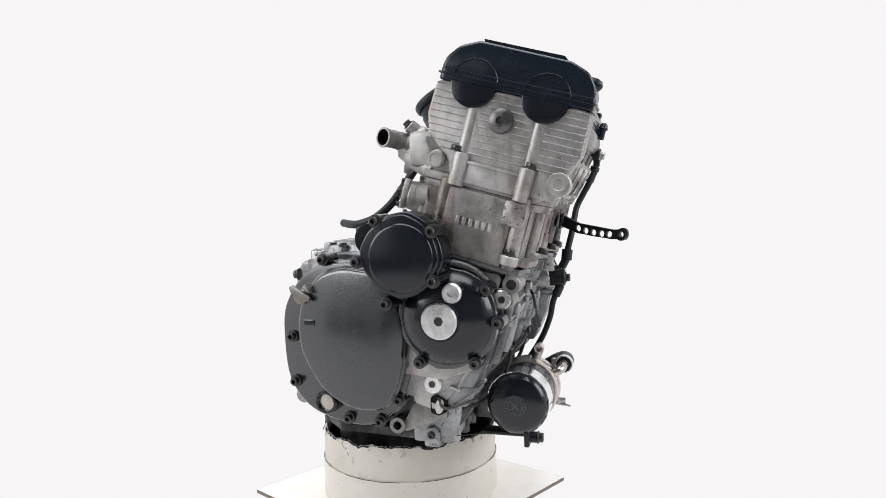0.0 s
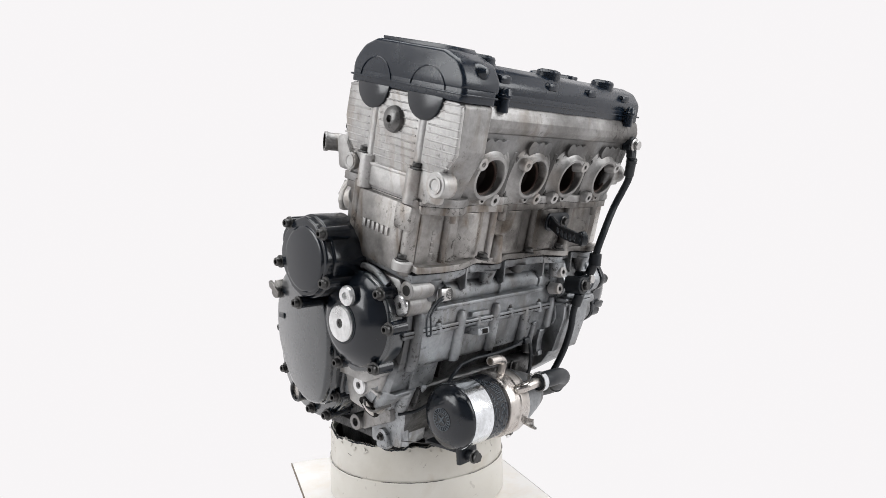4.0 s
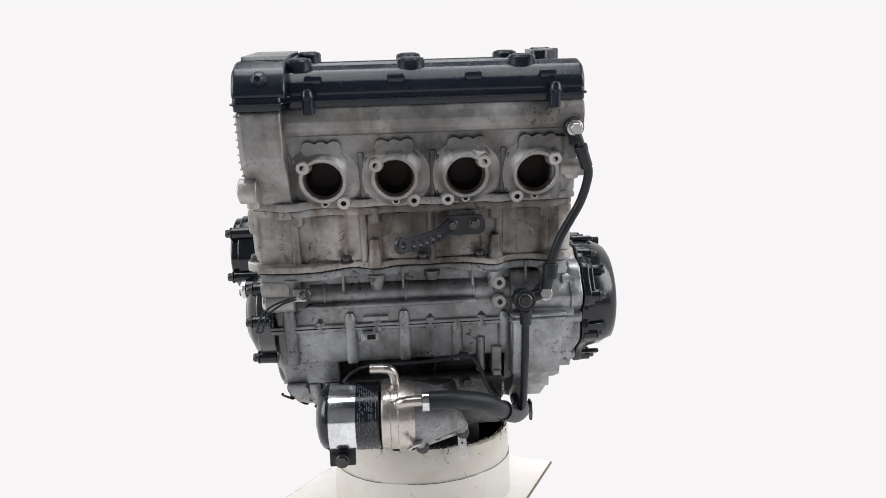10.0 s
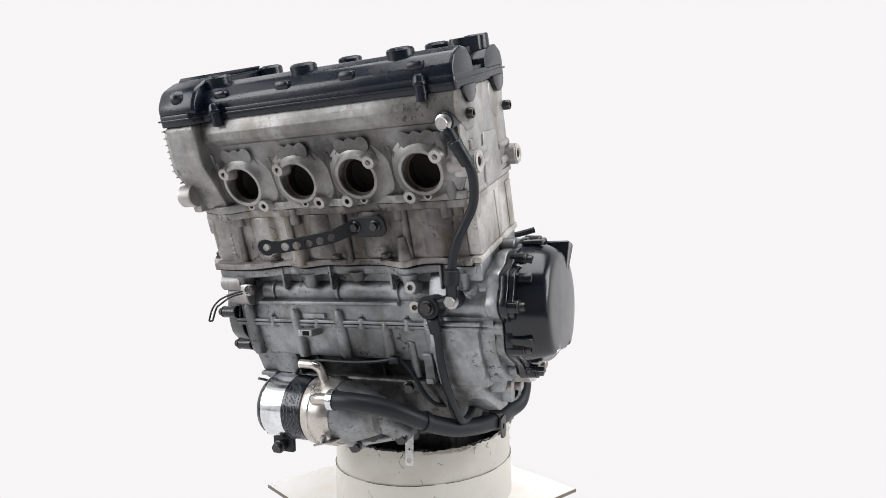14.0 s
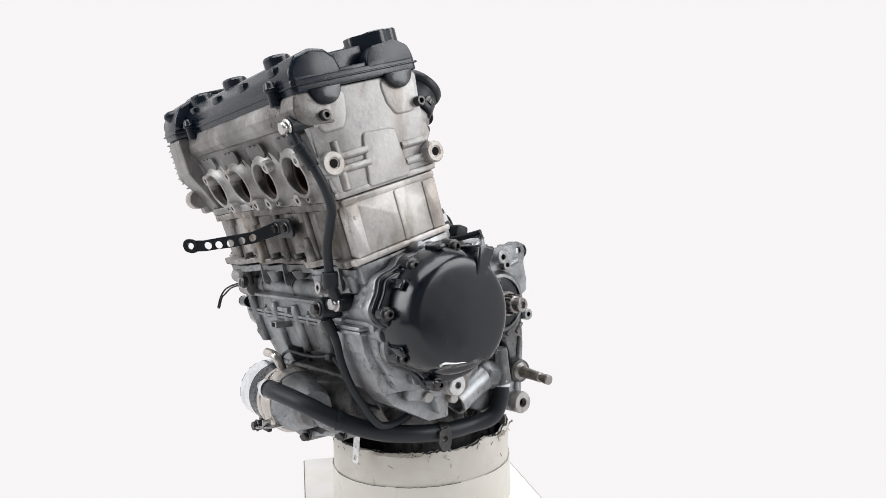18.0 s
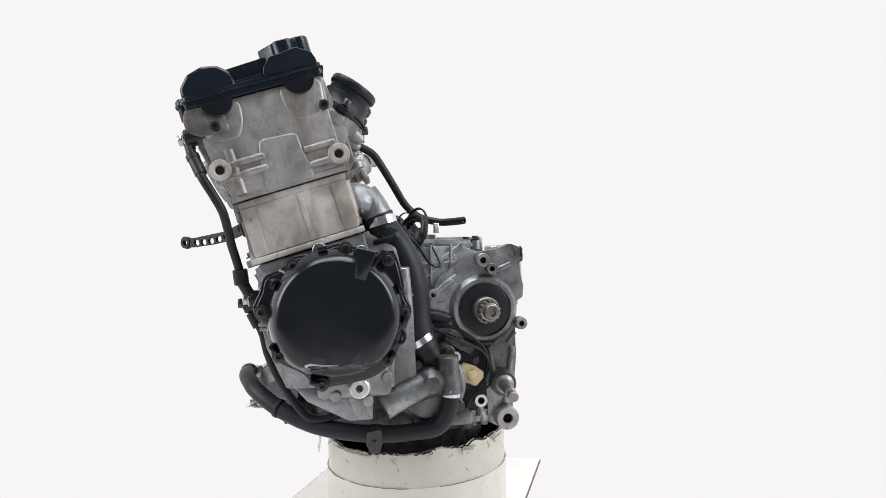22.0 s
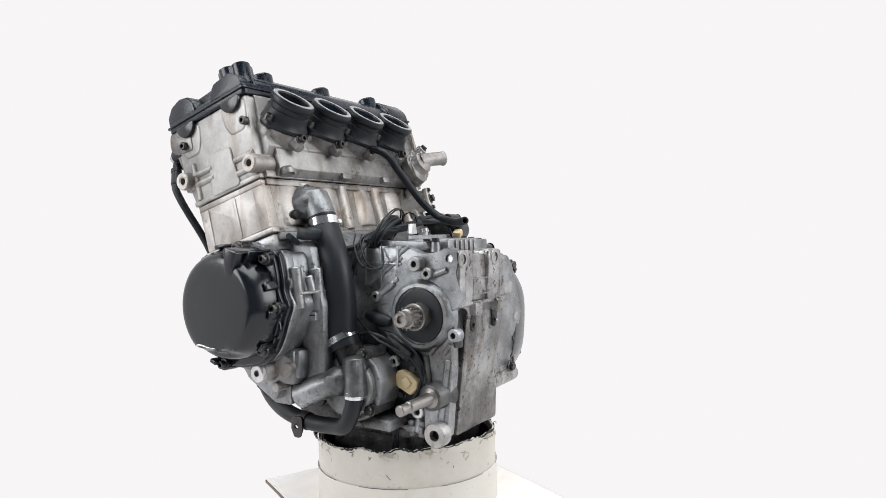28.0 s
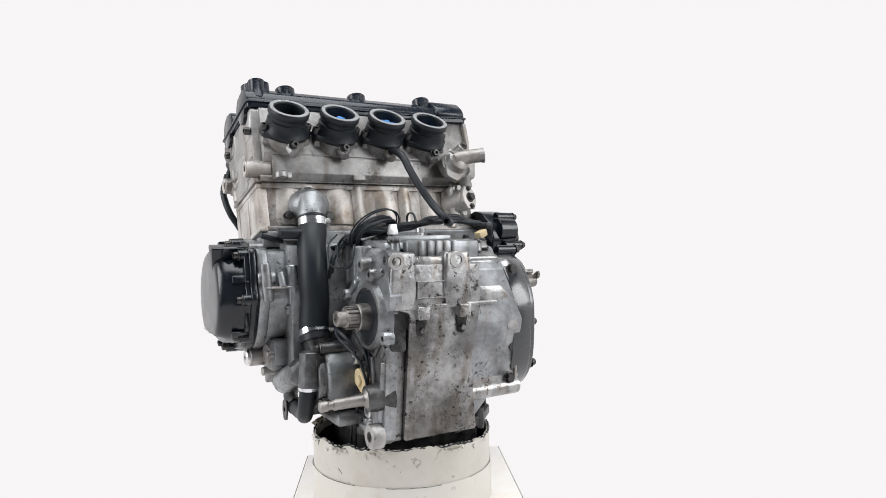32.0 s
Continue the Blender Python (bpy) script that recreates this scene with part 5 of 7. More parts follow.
def disc(poly, steps, bev=0.0015):
    """Stacked outlines along x: steps of (x0, x1, scale about the middle)."""
    bm = bmesh.new()
    cx = sum(p[0] for p in poly) / len(poly)
    cy = sum(p[1] for p in poly) / len(poly)
    for a, b, s in steps:
        add(bm, prism([(cx + (p[0] - cx) * s, cy + (p[1] - cy) * s) for p in poly], a, b, bev, seg=3))
    return bm


def ring_poly(cy, cz, r, n=40, f=None):
    return [(cy + r * (f(2 * math.pi * i / n) if f else 1) * math.cos(2 * math.pi * i / n), cz + r * (f(2 * math.pi * i / n) if f else 1) * math.sin(2 * math.pi * i / n)) for i in range(n)]


def screws(cover, spots, x0, way, boss, me, mat, depth=0.016, place=None):
    for y, z in spots:
        x = x0
        if place:
            x, y, z = place(x0, y, z)
        b = part("screw_boss", rod((x - way * depth, y, z), (x, y, z), boss, boss * 0.92), mat, cover)
        again("bolt", me, b, along((x, y, z), (x + way, y, z)))


def swept(x, y, z):
    """The clutch cover falls in towards the rear of the engine."""
    d = 0.17 * max(0.0, y + 0.04)
    return Vector((x + d, y + 0.45 * d, z))


def sweep(bm):
    for v in bm.verts:
        v.co = swept(*v.co)
    return bm


def build_clutch_cover():
    cover = new("clutch_cover")
    cover.parent = engine
    cover["label"] = "large satin black clutch cover"
    shape = smooth_loop([(-0.035, 0.152), (0.0, 0.159), (0.045, 0.157), (0.08, 0.138), (0.102, 0.105), (0.106, 0.065), (0.1, 0.015), (0.076, -0.017), (0.04, -0.031), (0.0, -0.033), (-0.03, -0.016), (-0.045, 0.0), (-0.06, 0.045), (-0.064, 0.09), (-0.055, 0.13)])
    part("cover_rim", sweep(disc(shape, [(-0.141, -0.112, 1.0), (-0.148, -0.135, 0.97)], 0.002)), PAINT_COVER, cover)
    dome = smooth_loop([(-0.03, 0.142), (0.0, 0.151), (0.022, 0.151), (0.047, 0.142), (0.065, 0.12), (0.0745, 0.09), (0.073, 0.06), (0.063, 0.036), (0.045, 0.011), (0.02, -0.004), (-0.005, -0.0085), (-0.03, -0.001), (-0.045, 0.025), (-0.053, 0.06), (-0.052, 0.1)])
    part("cover_dome", sweep(disc(dome, [(-0.159, -0.14, 1.03), (-0.166, -0.15, 1.0)], 0.005)), PAINT_COVER, cover)
    bm = lathe([(0.0095, 0.0), (0.0142, 0.0), (0.0138, 0.0225), (0.0125, 0.0245), (0.0105, 0.0245), (0.0095, 0.023)], 32, out(-0.136, 0.045, -0.006, RIGHT), True)
    part("window_rim", sweep(bm), PAINT, cover)
    part("sight_glass", sweep(lathe([(0, 0.0), (0.0096, 0), (0.0096, 0.004), (0, 0.005)], 24, out(-0.153, 0.045, -0.006, RIGHT))), TARNISH, cover, "milky round oil sight glass")
    part("level_mark", sweep(box(-0.1672, -0.1655, 0.052, 0.066, 0.085, 0.092, 0.0006)), PAINT_COVER, cover)
    part("level_field", sweep(box(-0.1676, -0.167, 0.0532, 0.0648, 0.0862, 0.0908, 0.0)), PAINT, cover)
    screws(cover, [(0.0467, 0.16), (0.0905, 0.0676), (0.0885, 0.0134), (0.0201, -0.0235), (-0.0183, -0.0225), (-0.0414, 0.0044), (-0.0471, 0.0456), (-0.0227, 0.1137)], -0.1495, -1, 0.0065, CASE_BOLT, PAINT, 0.03, swept)
    bm = rod((-0.12, 0.0745, 0.115), (-0.17, 0.067, 0.1185), 0.0088, 0.0085, 24)
    add(bm, prism(rounded([(0.055, 0.113), (0.078, 0.123), (0.08, 0.13), (0.076, 0.132), (0.053, 0.119)], 0.002), -0.173, -0.169, 0.001))
    add(bm, prism(rounded([(0.052, 0.122), (0.063, 0.129), (0.059, 0.134)], 0.001), -0.173, -0.16, 0.001))
    part("release_lever", sweep(bm), WORN, cover, "worn steel clutch lever")


def build_starter_cover():
    cover = new("starter_gear_cover")
    cover.parent = engine
    cover["label"] = "round black starter gear cover"
    cy, cz = -0.064, 0.169
    f = lambda a: 1.0 + 0.035 * math.cos(4 * a - 0.6) ** 3
    part("cover_rim", disc(ring_poly(cy, cz, 0.044, 48, f), [(-0.192, -0.15, 1.0), (-0.2, -0.18, 0.94)], 0.002), PAINT, cover)
    part("cover_dome", disc(ring_poly(cy - 0.002, cz - 0.002, 0.036, 48), [(-0.202, -0.19, 1.0)], 0.004), PAINT, cover)
    part("cover_tail", rod((-0.162, -0.03, 0.186), (-0.192, -0.03, 0.186), 0.018, 0.017, 28), PAINT, cover)
    screws(cover, [(-0.0398, 0.2051), (-0.1004, 0.1937), (-0.0178, 0.163), (-0.1001, 0.143), (-0.0486, 0.1195)], -0.1985, -1, 0.0072, CASE_BOLT, PAINT, 0.03)


def build_pickup_cover():
    cover = new("signal_cover")
    cover.parent = engine
    cover["label"] = "round black crank signal cover with a bright cap"
    cy, cz = -0.1035, 0.1
    f = lambda a: 1.0 + 0.03 * math.cos(5 * a + 0.5) ** 3
    part("cover_rim", disc(ring_poly(cy, cz, 0.055, 48, f), [(-0.164, -0.145, 1.0)], 0.002), PAINT_COVER, cover)
    bm = lathe([(0.051, 0.0), (0.046, 0.008), (0.03, 0.017), (0.0, 0.0175)], 48, out(-0.163, cy, cz, RIGHT))
    part("cover_dome", bm, PAINT, cover)
    cap = lathe([(0, -0.001), (0.0045, -0.001), (0.005, 0.0025), (0.018, 0.0025), (0.0195, 0.001), (0.0195, -0.003)], 40, out(-0.1815, -0.1001, 0.0996, RIGHT))
    part("crank_cap", cap, MACHINED, cover, "bright machined cap with a hex socket")
    # dark six-sided disc carries the shade of the socket
    part("cap_socket", lathe([(0, 0), (0.0046, 0)], 6, out(-0.1822, -0.1001, 0.0996, RIGHT)), BOLT, cover, "dark hex socket")
    part("cap_seal", lathe([(0.0195, 0), (0.022, 0), (0.022, 0.002), (0.0195, 0.002)], 40, out(-0.179, -0.1001, 0.0996, RIGHT), True), RUBBER, cover)
    plug = lathe([(0, 0.001), (0.0035, 0.001), (0.004, 0.004), (0.009, 0.004), (0.0105, 0.002), (0.0105, -0.006)], 30, out(-0.183, -0.1152, 0.1295, RIGHT))
    part("timing_boss", rod((-0.165, -0.1152, 0.1295), (-0.182, -0.1152, 0.1295), 0.011), PAINT, cover)
    part("timing_plug", plug, MACHINED, cover, "bright timing plug")
    screws(cover, [(-0.148, 0.1315), (-0.159, 0.097), (-0.134, 0.0535), (-0.073, 0.052)], -0.167, -1, 0.0075, CASE_BOLT, PAINT, 0.02)
    bm = tube([(-0.155, cy + 0.058 * math.cos(a), cz + 0.058 * math.sin(a)) for a in [radians(d) for d in (68, 85, 102, 120, 138)]], 0.004, 12, 4)
    part("casting_web", bm, CAST_DIRTY, engine)


def big_plug(name, x, y, z, way, r, label):
    bm = lathe([(0, 0.0), (r * 0.34, 0.0), (r * 0.38, 0.003), (r * 0.85, 0.003), (r, 0.0018), (r, -0.003), (0, -0.003)], 28, out(x, y, z, way))
    part(name, bm, MACHINED, engine, label)
    # socket depth is given by a dark disc, as painted shade
    part("plug_socket", lathe([(0, 0), (r * 0.35, 0)], 6, out(x + way[0] * 0.0004, y, z, way)), BOLT, engine, "dark hex socket")


def build_stator_cover():
    cover = new("generator_cover")
    cover.parent = engine
    cover["label"] = "large glossy black generator cover"
    cy, cz = -0.0975, 0.102
    shape = smooth_loop([(-0.0935, 0.1755), (-0.115, 0.1665), (-0.138, 0.163), (-0.149, 0.152), (-0.168, 0.143), (-0.1725, 0.129), (-0.1795, 0.1125), (-0.175, 0.1), (-0.163, 0.09), (-0.1625, 0.068), (-0.155, 0.0555), (-0.132, 0.0425), (-0.118, 0.026), (-0.104, 0.0285), (-0.085, 0.0305), (-0.062, 0.0355), (-0.047, 0.045), (-0.035, 0.062), (-0.026, 0.085), (-0.0195, 0.1035), (-0.026, 0.12), (-0.028, 0.14), (-0.036, 0.165), (-0.052, 0.165), (-0.072, 0.17)], 4)
    part("cover_rim", disc(shape, [(0.1945, 0.203, 1.0), (0.2, 0.2085, 0.955)], 0.002), PAINT, cover)
    # ribs from the rim up to the bowl
    for y0, z0, y1, z1 in ((-0.163, 0.141, -0.13, 0.132), (-0.152, 0.149, -0.128, 0.139), (-0.157, 0.092, -0.138, 0.094), (-0.157, 0.07, -0.14, 0.08), (-0.118, 0.165, -0.107, 0.152), (-0.129, 0.045, -0.12, 0.056)):
        part("cover_rib", tube([(0.205, y0, z0), (0.211, (y0 * 2 + y1) / 3, (z0 * 2 + z1) / 3), (0.222, y1, z1)], 0.0024, 8, 4), PAINT, cover)
    bm = lathe([(0.068, 0.0), (0.0672, 0.018), (0.0645, 0.028), (0.0615, 0.035), (0.0585, 0.0398), (0.0555, 0.0419), (0.052, 0.0426), (0.0462, 0.0429), (0.04, 0.0431), (0.02, 0.0435), (0, 0.0436)], 64, out(0.196, cy, cz, LEFT))
    # a flat at the foot of the bowl
    for v in bm.verts:
        low = max(0.0, cz - 0.046 - v.co.z)
        v.co.z += low * 0.3
        v.co.x -= max(0.0, v.co.x - 0.226) * 0.85 * min(1.0, low / 0.007)
    part("cover_bowl", bm, PAINT, cover, "glossy black bowl with a bright line at its lower edge")
    # bright strip laid on the bowl as the glint of its lower bevel
    part("thin_mark", tube([(0.2375, -0.129, 0.0575), (0.2386, -0.1235, 0.0592), (0.2388, -0.111, 0.0575), (0.2387, -0.097, 0.0566)], 0.0009, 6, 4, rr=lambda t: 0.0016 - 0.0013 * t), MACHINED, cover, "bright line for the glint along the lower edge")
    # oil spout: a tapering fin and a rib beside it
    bm = prism(rounded([(-0.0025, -0.004), (0.0025, -0.004), (0.0105, 0.048), (-0.0105, 0.048)], 0.003), 0.0, 0.042, 0.004)
    for v in bm.verts:
        if v.co.x > 0.03:
            v.co.x -= 0.006 * max(0.0, 1 - (v.co.z + 0.006) / 0.035)
    part("cover_spout", bm, PAINT, cover, "", Matrix.Translation((0.2, -0.079, 0.1215)) @ Matrix.Rotation(radians(-14), 4, "X"))
    bm = prism(rounded([(-0.002, 0.0), (0.002, 0.0), (0.002, 0.04), (-0.002, 0.04)], 0.001), 0.0, 0.03, 0.0015)
    part("cover_rib", bm, PAINT, cover, "", Matrix.Translation((0.2, -0.074, 0.136)) @ Matrix.Rotation(radians(-40), 4, "X"))
    screws(cover, [(-0.1384, 0.1533), (-0.1699, 0.1093), (-0.1547, 0.065), (-0.0865, 0.1695), (-0.0439, 0.1569), (-0.029, 0.1029), (-0.0483, 0.0547), (-0.1135, 0.0334)], 0.2125, 1, 0.0078, CASE_BOLT, PAINT, 0.016)
    # webs round the rim
    for a in (-5, 22, 60, 100, 150, 205, 250, 322):
        y, z = cy + 0.069 * math.cos(radians(a)), cz + 0.069 * math.sin(radians(a))
        part("cover_web", box(-0.0115, 0.0115, -0.005, 0.005, -0.0025, 0.0025, 0.0015), PAINT, cover, "", Matrix.Translation((0.212, y, z)) @ Matrix.Rotation(radians(a - 90), 4, "X"))
    # drop-shaped lug of the rim
    pts = [(0.206, -0.034, 0.096), (0.207, -0.028, 0.078), (0.207, -0.032, 0.07), (0.207, -0.04, 0.072), (0.206, -0.042, 0.08), (0.206, -0.034, 0.096)]
    part("rim_lug", tube(pts, 0.0018, 8, 5), PAINT, cover)
    # cast housing behind, scalloped
    bm = disc(shape, [(0.115, 0.182, 0.95), (0.18, 0.1935, 0.985)], 0.002)
    g = part("generator_housing", bm, CAST_GREY, engine, "scalloped cast aluminium generator housing")
    for y, z in ((-0.1385, 0.1515), (-0.1665, 0.1082), (-0.151, 0.064), (-0.0925, 0.171), (-0.0439, 0.1569), (-0.029, 0.1029), (-0.0483, 0.0547), (-0.124, 0.0335), (-0.0275, 0.13), (-0.168, 0.13), (-0.164, 0.085), (-0.113, 0.1725), (-0.068, 0.1685)):
        part("screw_lug", rod((0.172, cy + (y - cy) * 0.94, cz + (z - cz) * 0.94), (0.194, cy + (y - cy) * 0.94, cz + (z - cz) * 0.94), 0.0078, 0.0076), CAST_GREY, g)
    for x, y, z0, z1, r in ((0.1825, -0.0225, 0.1, 0.147, 0.007), (0.15, -0.021, 0.096, 0.144, 0.0075), (0.165, -0.019, 0.118, 0.136, 0.005)):
        part("column", rod((x, y, z0), (x + 0.003, y - 0.003, z1), r, r * 0.93), CAST_GREY, g)
    part("seam_rib", box(0.13, 0.186, -0.03, -0.0155, 0.116, 0.1185, 0.0008), CAST, g)
    # stepped panel between the oil pipe and the generator, leaning back to its foot
    bm = prism(rounded([(-0.172, 0.094), (-0.1745, 0.09), (-0.17, 0.066), (-0.151, 0.022), (-0.1, 0.02), (-0.1, 0.094)], 0.003), 0.116, 0.17, 0.003)
    add(bm, prism(rounded([(-0.168, 0.108), (-0.168, 0.09), (-0.16, 0.06), (-0.14, 0.026), (-0.1, 0.022), (-0.1, 0.108)], 0.004), 0.13, 0.185, 0.005))
    add(bm, prism(rounded([(-0.147, 0.024), (-0.13, 0.004), (-0.086, -0.02), (-0.06, -0.02), (-0.06, 0.024)], 0.004), 0.119, 0.16, 0.003))
    add(bm, box(0.114, 0.174, -0.1775, -0.15, 0.0895, 0.0935, 0.0012))
    add(bm, box(0.114, 0.173, -0.1765, -0.15, 0.0845, 0.0885, 0.0012))
    panel = part("corner_panel", bm, CAST_GREY, engine, "stepped cast panel beside the generator")
    for x, y, z0, z1, r in ((0.1865, -0.141, 0.05, 0.108, 0.0055), (0.188, -0.128, 0.045, 0.085, 0.005), (0.183, -0.118, 0.03, 0.062, 0.006)):
        part("flute", rod((x, y, z1), (x - 0.006, y + 0.012, z0), r), CAST, panel)
    # lower block with a big plug
    bm = box(0.13, 0.176, -0.12, -0.04, 0.008, 0.05, 0.006)
    extra = []
    extra.append(rod((0.15, -0.0758, 0.0236), (0.194, -0.0758, 0.0236), 0.012))
    extra.append(rod((0.14, -0.058, 0.03), (0.178, -0.054, 0.03), 0.016, 0.013))
    add(bm, prism(rounded([(-0.088, 0.01), (-0.064, 0.012), (-0.072, -0.012), (-0.08, -0.012)], 0.003), 0.14, 0.172, 0.003))
    for y, z in ((-0.1, 0.012), (-0.045, 0.03), (-0.066, 0.005)):
        extra.append(rod((0.15, y, z), (0.18, y, z), 0.0062, 0.0056))
    add(bm, box(0.13, 0.172, -0.06, -0.035, 0.015, 0.05, 0.005))
    g = part("oil_gallery_block", bm, CAST_GREY, engine)
    for piece in extra:
        part("boss", piece, CAST, g)


build_clutch_cover()
build_starter_cover()
build_pickup_cover()
build_stator_cover()
big_plug("gallery_plug", -0.151, -0.1604, 0.1188, RIGHT, 0.0105, "zinc-plated plug")
big_plug("gallery_plug", -0.1445, -0.0795, 0.023, RIGHT, 0.0105, "zinc-plated plug")
big_plug("gallery_plug", 0.196, -0.0758, 0.0236, LEFT, 0.0105, "zinc-plated plug")


def build_output_shaft():
    y, z = 0.083, 0.0878
    part("shaft_seal", lathe([(0.012, 0.0), (0.031, 0.0), (0.031, 0.003), (0.028, 0.004), (0.013, 0.003)], 44, out(0.094, y, z, LEFT), True), RUBBER, engine, "black oil seal")
    bm = lathe([(0, 0.0), (0.0158, 0.0), (0.0158, 0.0155), (0.0148, 0.0165), (0.0112, 0.0165), (0.0112, 0.0295), (0.009, 0.0305), (0.009, 0.0405), (0.0082, 0.0415), (0.0046, 0.0415), (0.004, 0.038), (0, 0.038)], 32, out(0.095, y, z, LEFT))
    s = part("output_shaft", bm, WORN, engine, "splined steel output shaft")
    me = shared(box(-0.001, 0.001, 0.0105, 0.0134, 0.0168, 0.0298, 0.0004, 1), WORN)
    for i in range(14):
        again("spline", me, s, out(0.095, y, z, LEFT) @ Matrix.Rotation(2 * math.pi * i / 14, 4, "Z"))
    # gear selector shaft
    bm = lathe([(0, 0.0), (0.013, 0.0), (0.0115, 0.025), (0.0075, 0.028), (0.0065, 0.05), (0.0065, 0.063), (0.005, 0.064), (0.005, 0.069), (0.0062, 0.07), (0.0062, 0.078), (0.005, 0.079), (0, 0.079)], 24, along((0.084, 0.105, -0.0015), (0.1633, 0.0989, -0.0059)))
    part("selector_shaft", bm, WORN, engine, "bare steel gear selector shaft")
    part("selector_boss", lathe([(0, 0), (0.0185, 0), (0.015, 0.03), (0.012, 0.031), (0, 0.031)], 28, along((0.078, 0.105, -0.0015), (0.1633, 0.0989, -0.0059))), CAST_DARK, engine, "oil-dark boss")
    # neutral switch and the greasy pocket behind the sprocket
    bm = prism(rounded([(0.03, 0.055), (0.062, 0.055), (0.085, 0.03), (0.088, -0.02), (0.06, -0.045), (0.035, -0.04)], 0.008), 0.085, 0.0915, 0.001)
    part("sprocket_pocket", bm, PLASTIC, engine, "greasy black plate behind the sprocket")
    bm = prism(rounded([(-0.018, 0.0013), (-0.013, 0.011), (-0.007, 0.0137), (0.006, 0.0095), (0.0165, 0.002), (0.0155, -0.006), (0.006, -0.0155), (-0.004, -0.011), (-0.0165, -0.005)], 0.003), 0.088, 0.1, 0.003, "x")
    add(bm, prism(rounded([(-0.006, 0.004), (0.003, 0.008), (0.01, 0.0), (0.003, -0.008), (-0.004, -0.005)], 0.003), 0.098, 0.1035, 0.0025, "x"))
    part("neutral_switch", bm, BEIGE, engine, "yellowed nylon neutral switch", Matrix.Translation((0, 0.0638, 0.0094)))
    for y2, z2 in ((0.0709, 0.0249), (0.0532, -0.0083), (0.048, -0.005)):
        again("pocket_bolt", HEX_DARK, engine, out(0.0915, y2, z2, LEFT) @ Matrix.Diagonal((0.75, 0.75, 0.7, 1)))
    for y2, z2, x2, r in ((0.0455, 0.0317, 0.093, 0.0068), (0.0765, -0.0246, 0.09, 0.0085)):
        part("sensor_ring", lathe([(r * 0.52, 0.0), (r, 0.0), (r, 0.005), (r * 0.9, 0.006), (r * 0.52, 0.006)], 24, out(x2, y2, z2, LEFT), True), MACHINED, engine, "bright bush")
        part("bush_bore", lathe([(0, 0.002), (r * 0.53, 0.002)], 18, out(x2, y2, z2, LEFT)), NEAR_BLACK, engine, "dark bore")
    part("vent_plug", lathe([(0, -0.02), (0.005, -0.018), (0.0075, -0.01), (0.008, 0.0), (0.0075, 0.01), (0.005, 0.018), (0, 0.02)], 20, along((0.095, 0.023, 0.0812), (0.095, 0.06, 0.0745))), PLASTIC, engine, "black rubber plug")
    part("guide_bar", box(-0.02, 0.02, -0.004, 0.004, -0.007, 0.007, 0.003), CAST_DARK, engine, "oily guide bar", Matrix.Translation((0.094, 0.051, 0.0475)) @ Matrix.Rotation(radians(90), 4, "Z") @ Matrix.Rotation(radians(30), 4, "Y"))
    part("pocket_lead", tube([(0.097, 0.02, 0.0703), (0.098, 0.045, 0.067), (0.098, 0.0641, 0.0565), (0.098, 0.079, 0.043), (0.098, 0.0856, 0.0291), (0.098, 0.084, 0.01), (0.098, 0.0767, -0.0039), (0.098, 0.063, -0.02), (0.099, 0.0542, -0.0291), (0.1, 0.052, -0.05), (0.1, 0.051, -0.075)], 0.0018, 8, 5), RUBBER, engine, "thin black lead")
    bm = box(0.07, 0.098, 0.03, 0.085, -0.05, -0.042, 0.002)
    for y2 in (0.036, 0.05, 0.066, 0.08):
        add(bm, rod((0.09, y2, -0.055), (0.09, y2, -0.036), 0.0055))
    add(bm, rod((0.085, 0.075, -0.03), (0.095, 0.079, -0.05), 0.006))
    part("sump_ledge", bm, CAST_DIRTY, engine)


def build_water_pump():
    pump = new("water_pump")
    pump.parent = engine
    pump["label"] = "cast aluminium water pump"
    bm = disc(ring_poly(0.008, 0.006, 0.043, 40), [(0.09, 0.132, 1.0), (0.13, 0.142, 0.86)], 0.004)
    part("pump_body", bm, CAST_DIRTY, pump)
    bm = tube([(0.148, 0.012, 0.016), (0.151, 0.0, 0.0125), (0.153, -0.02, 0.005), (0.156, -0.048, -0.0075)], 0.0155, 20, 6, 0.8)
    add(bm, lathe([(0, 0.016), (0.009, 0.0145), (0.016, 0.007), (0.0175, 0.0), (0.017, -0.02)], 24, out(0.152, 0.006, 0.0145, LEFT)))
    part("outlet_pipe", bm, CAST_GREY, pump)
    bm = rod((0.149, 0.029, 0.0), (0.147, 0.026, 0.042), 0.0135, 0.0125)
    add(bm, rod((0.13, 0.02, 0.03), (0.149, 0.027, 0.03), 0.014))
    add(bm, box(0.137, 0.158, 0.014, 0.038, 0.02, 0.044, 0.006))
    part("inlet_pipe", bm, CAST_GREY, pump)
    for y, z in ((-0.02, 0.04), (0.03, 0.045), (-0.03, -0.015), (0.04, -0.018), (0.0, -0.035)):
        b = part("screw_boss", rod((0.1, y, z), (0.136, y, z), 0.007), CAST_GREY, pump)
        again("bolt", HEX_DARK, b, out(0.136, y, z, LEFT))
    add_web = box(0.08, 0.125, -0.01, 0.06, -0.045, -0.03, 0.004)
    part("pump_foot", add_web, CAST_GREY, pump)


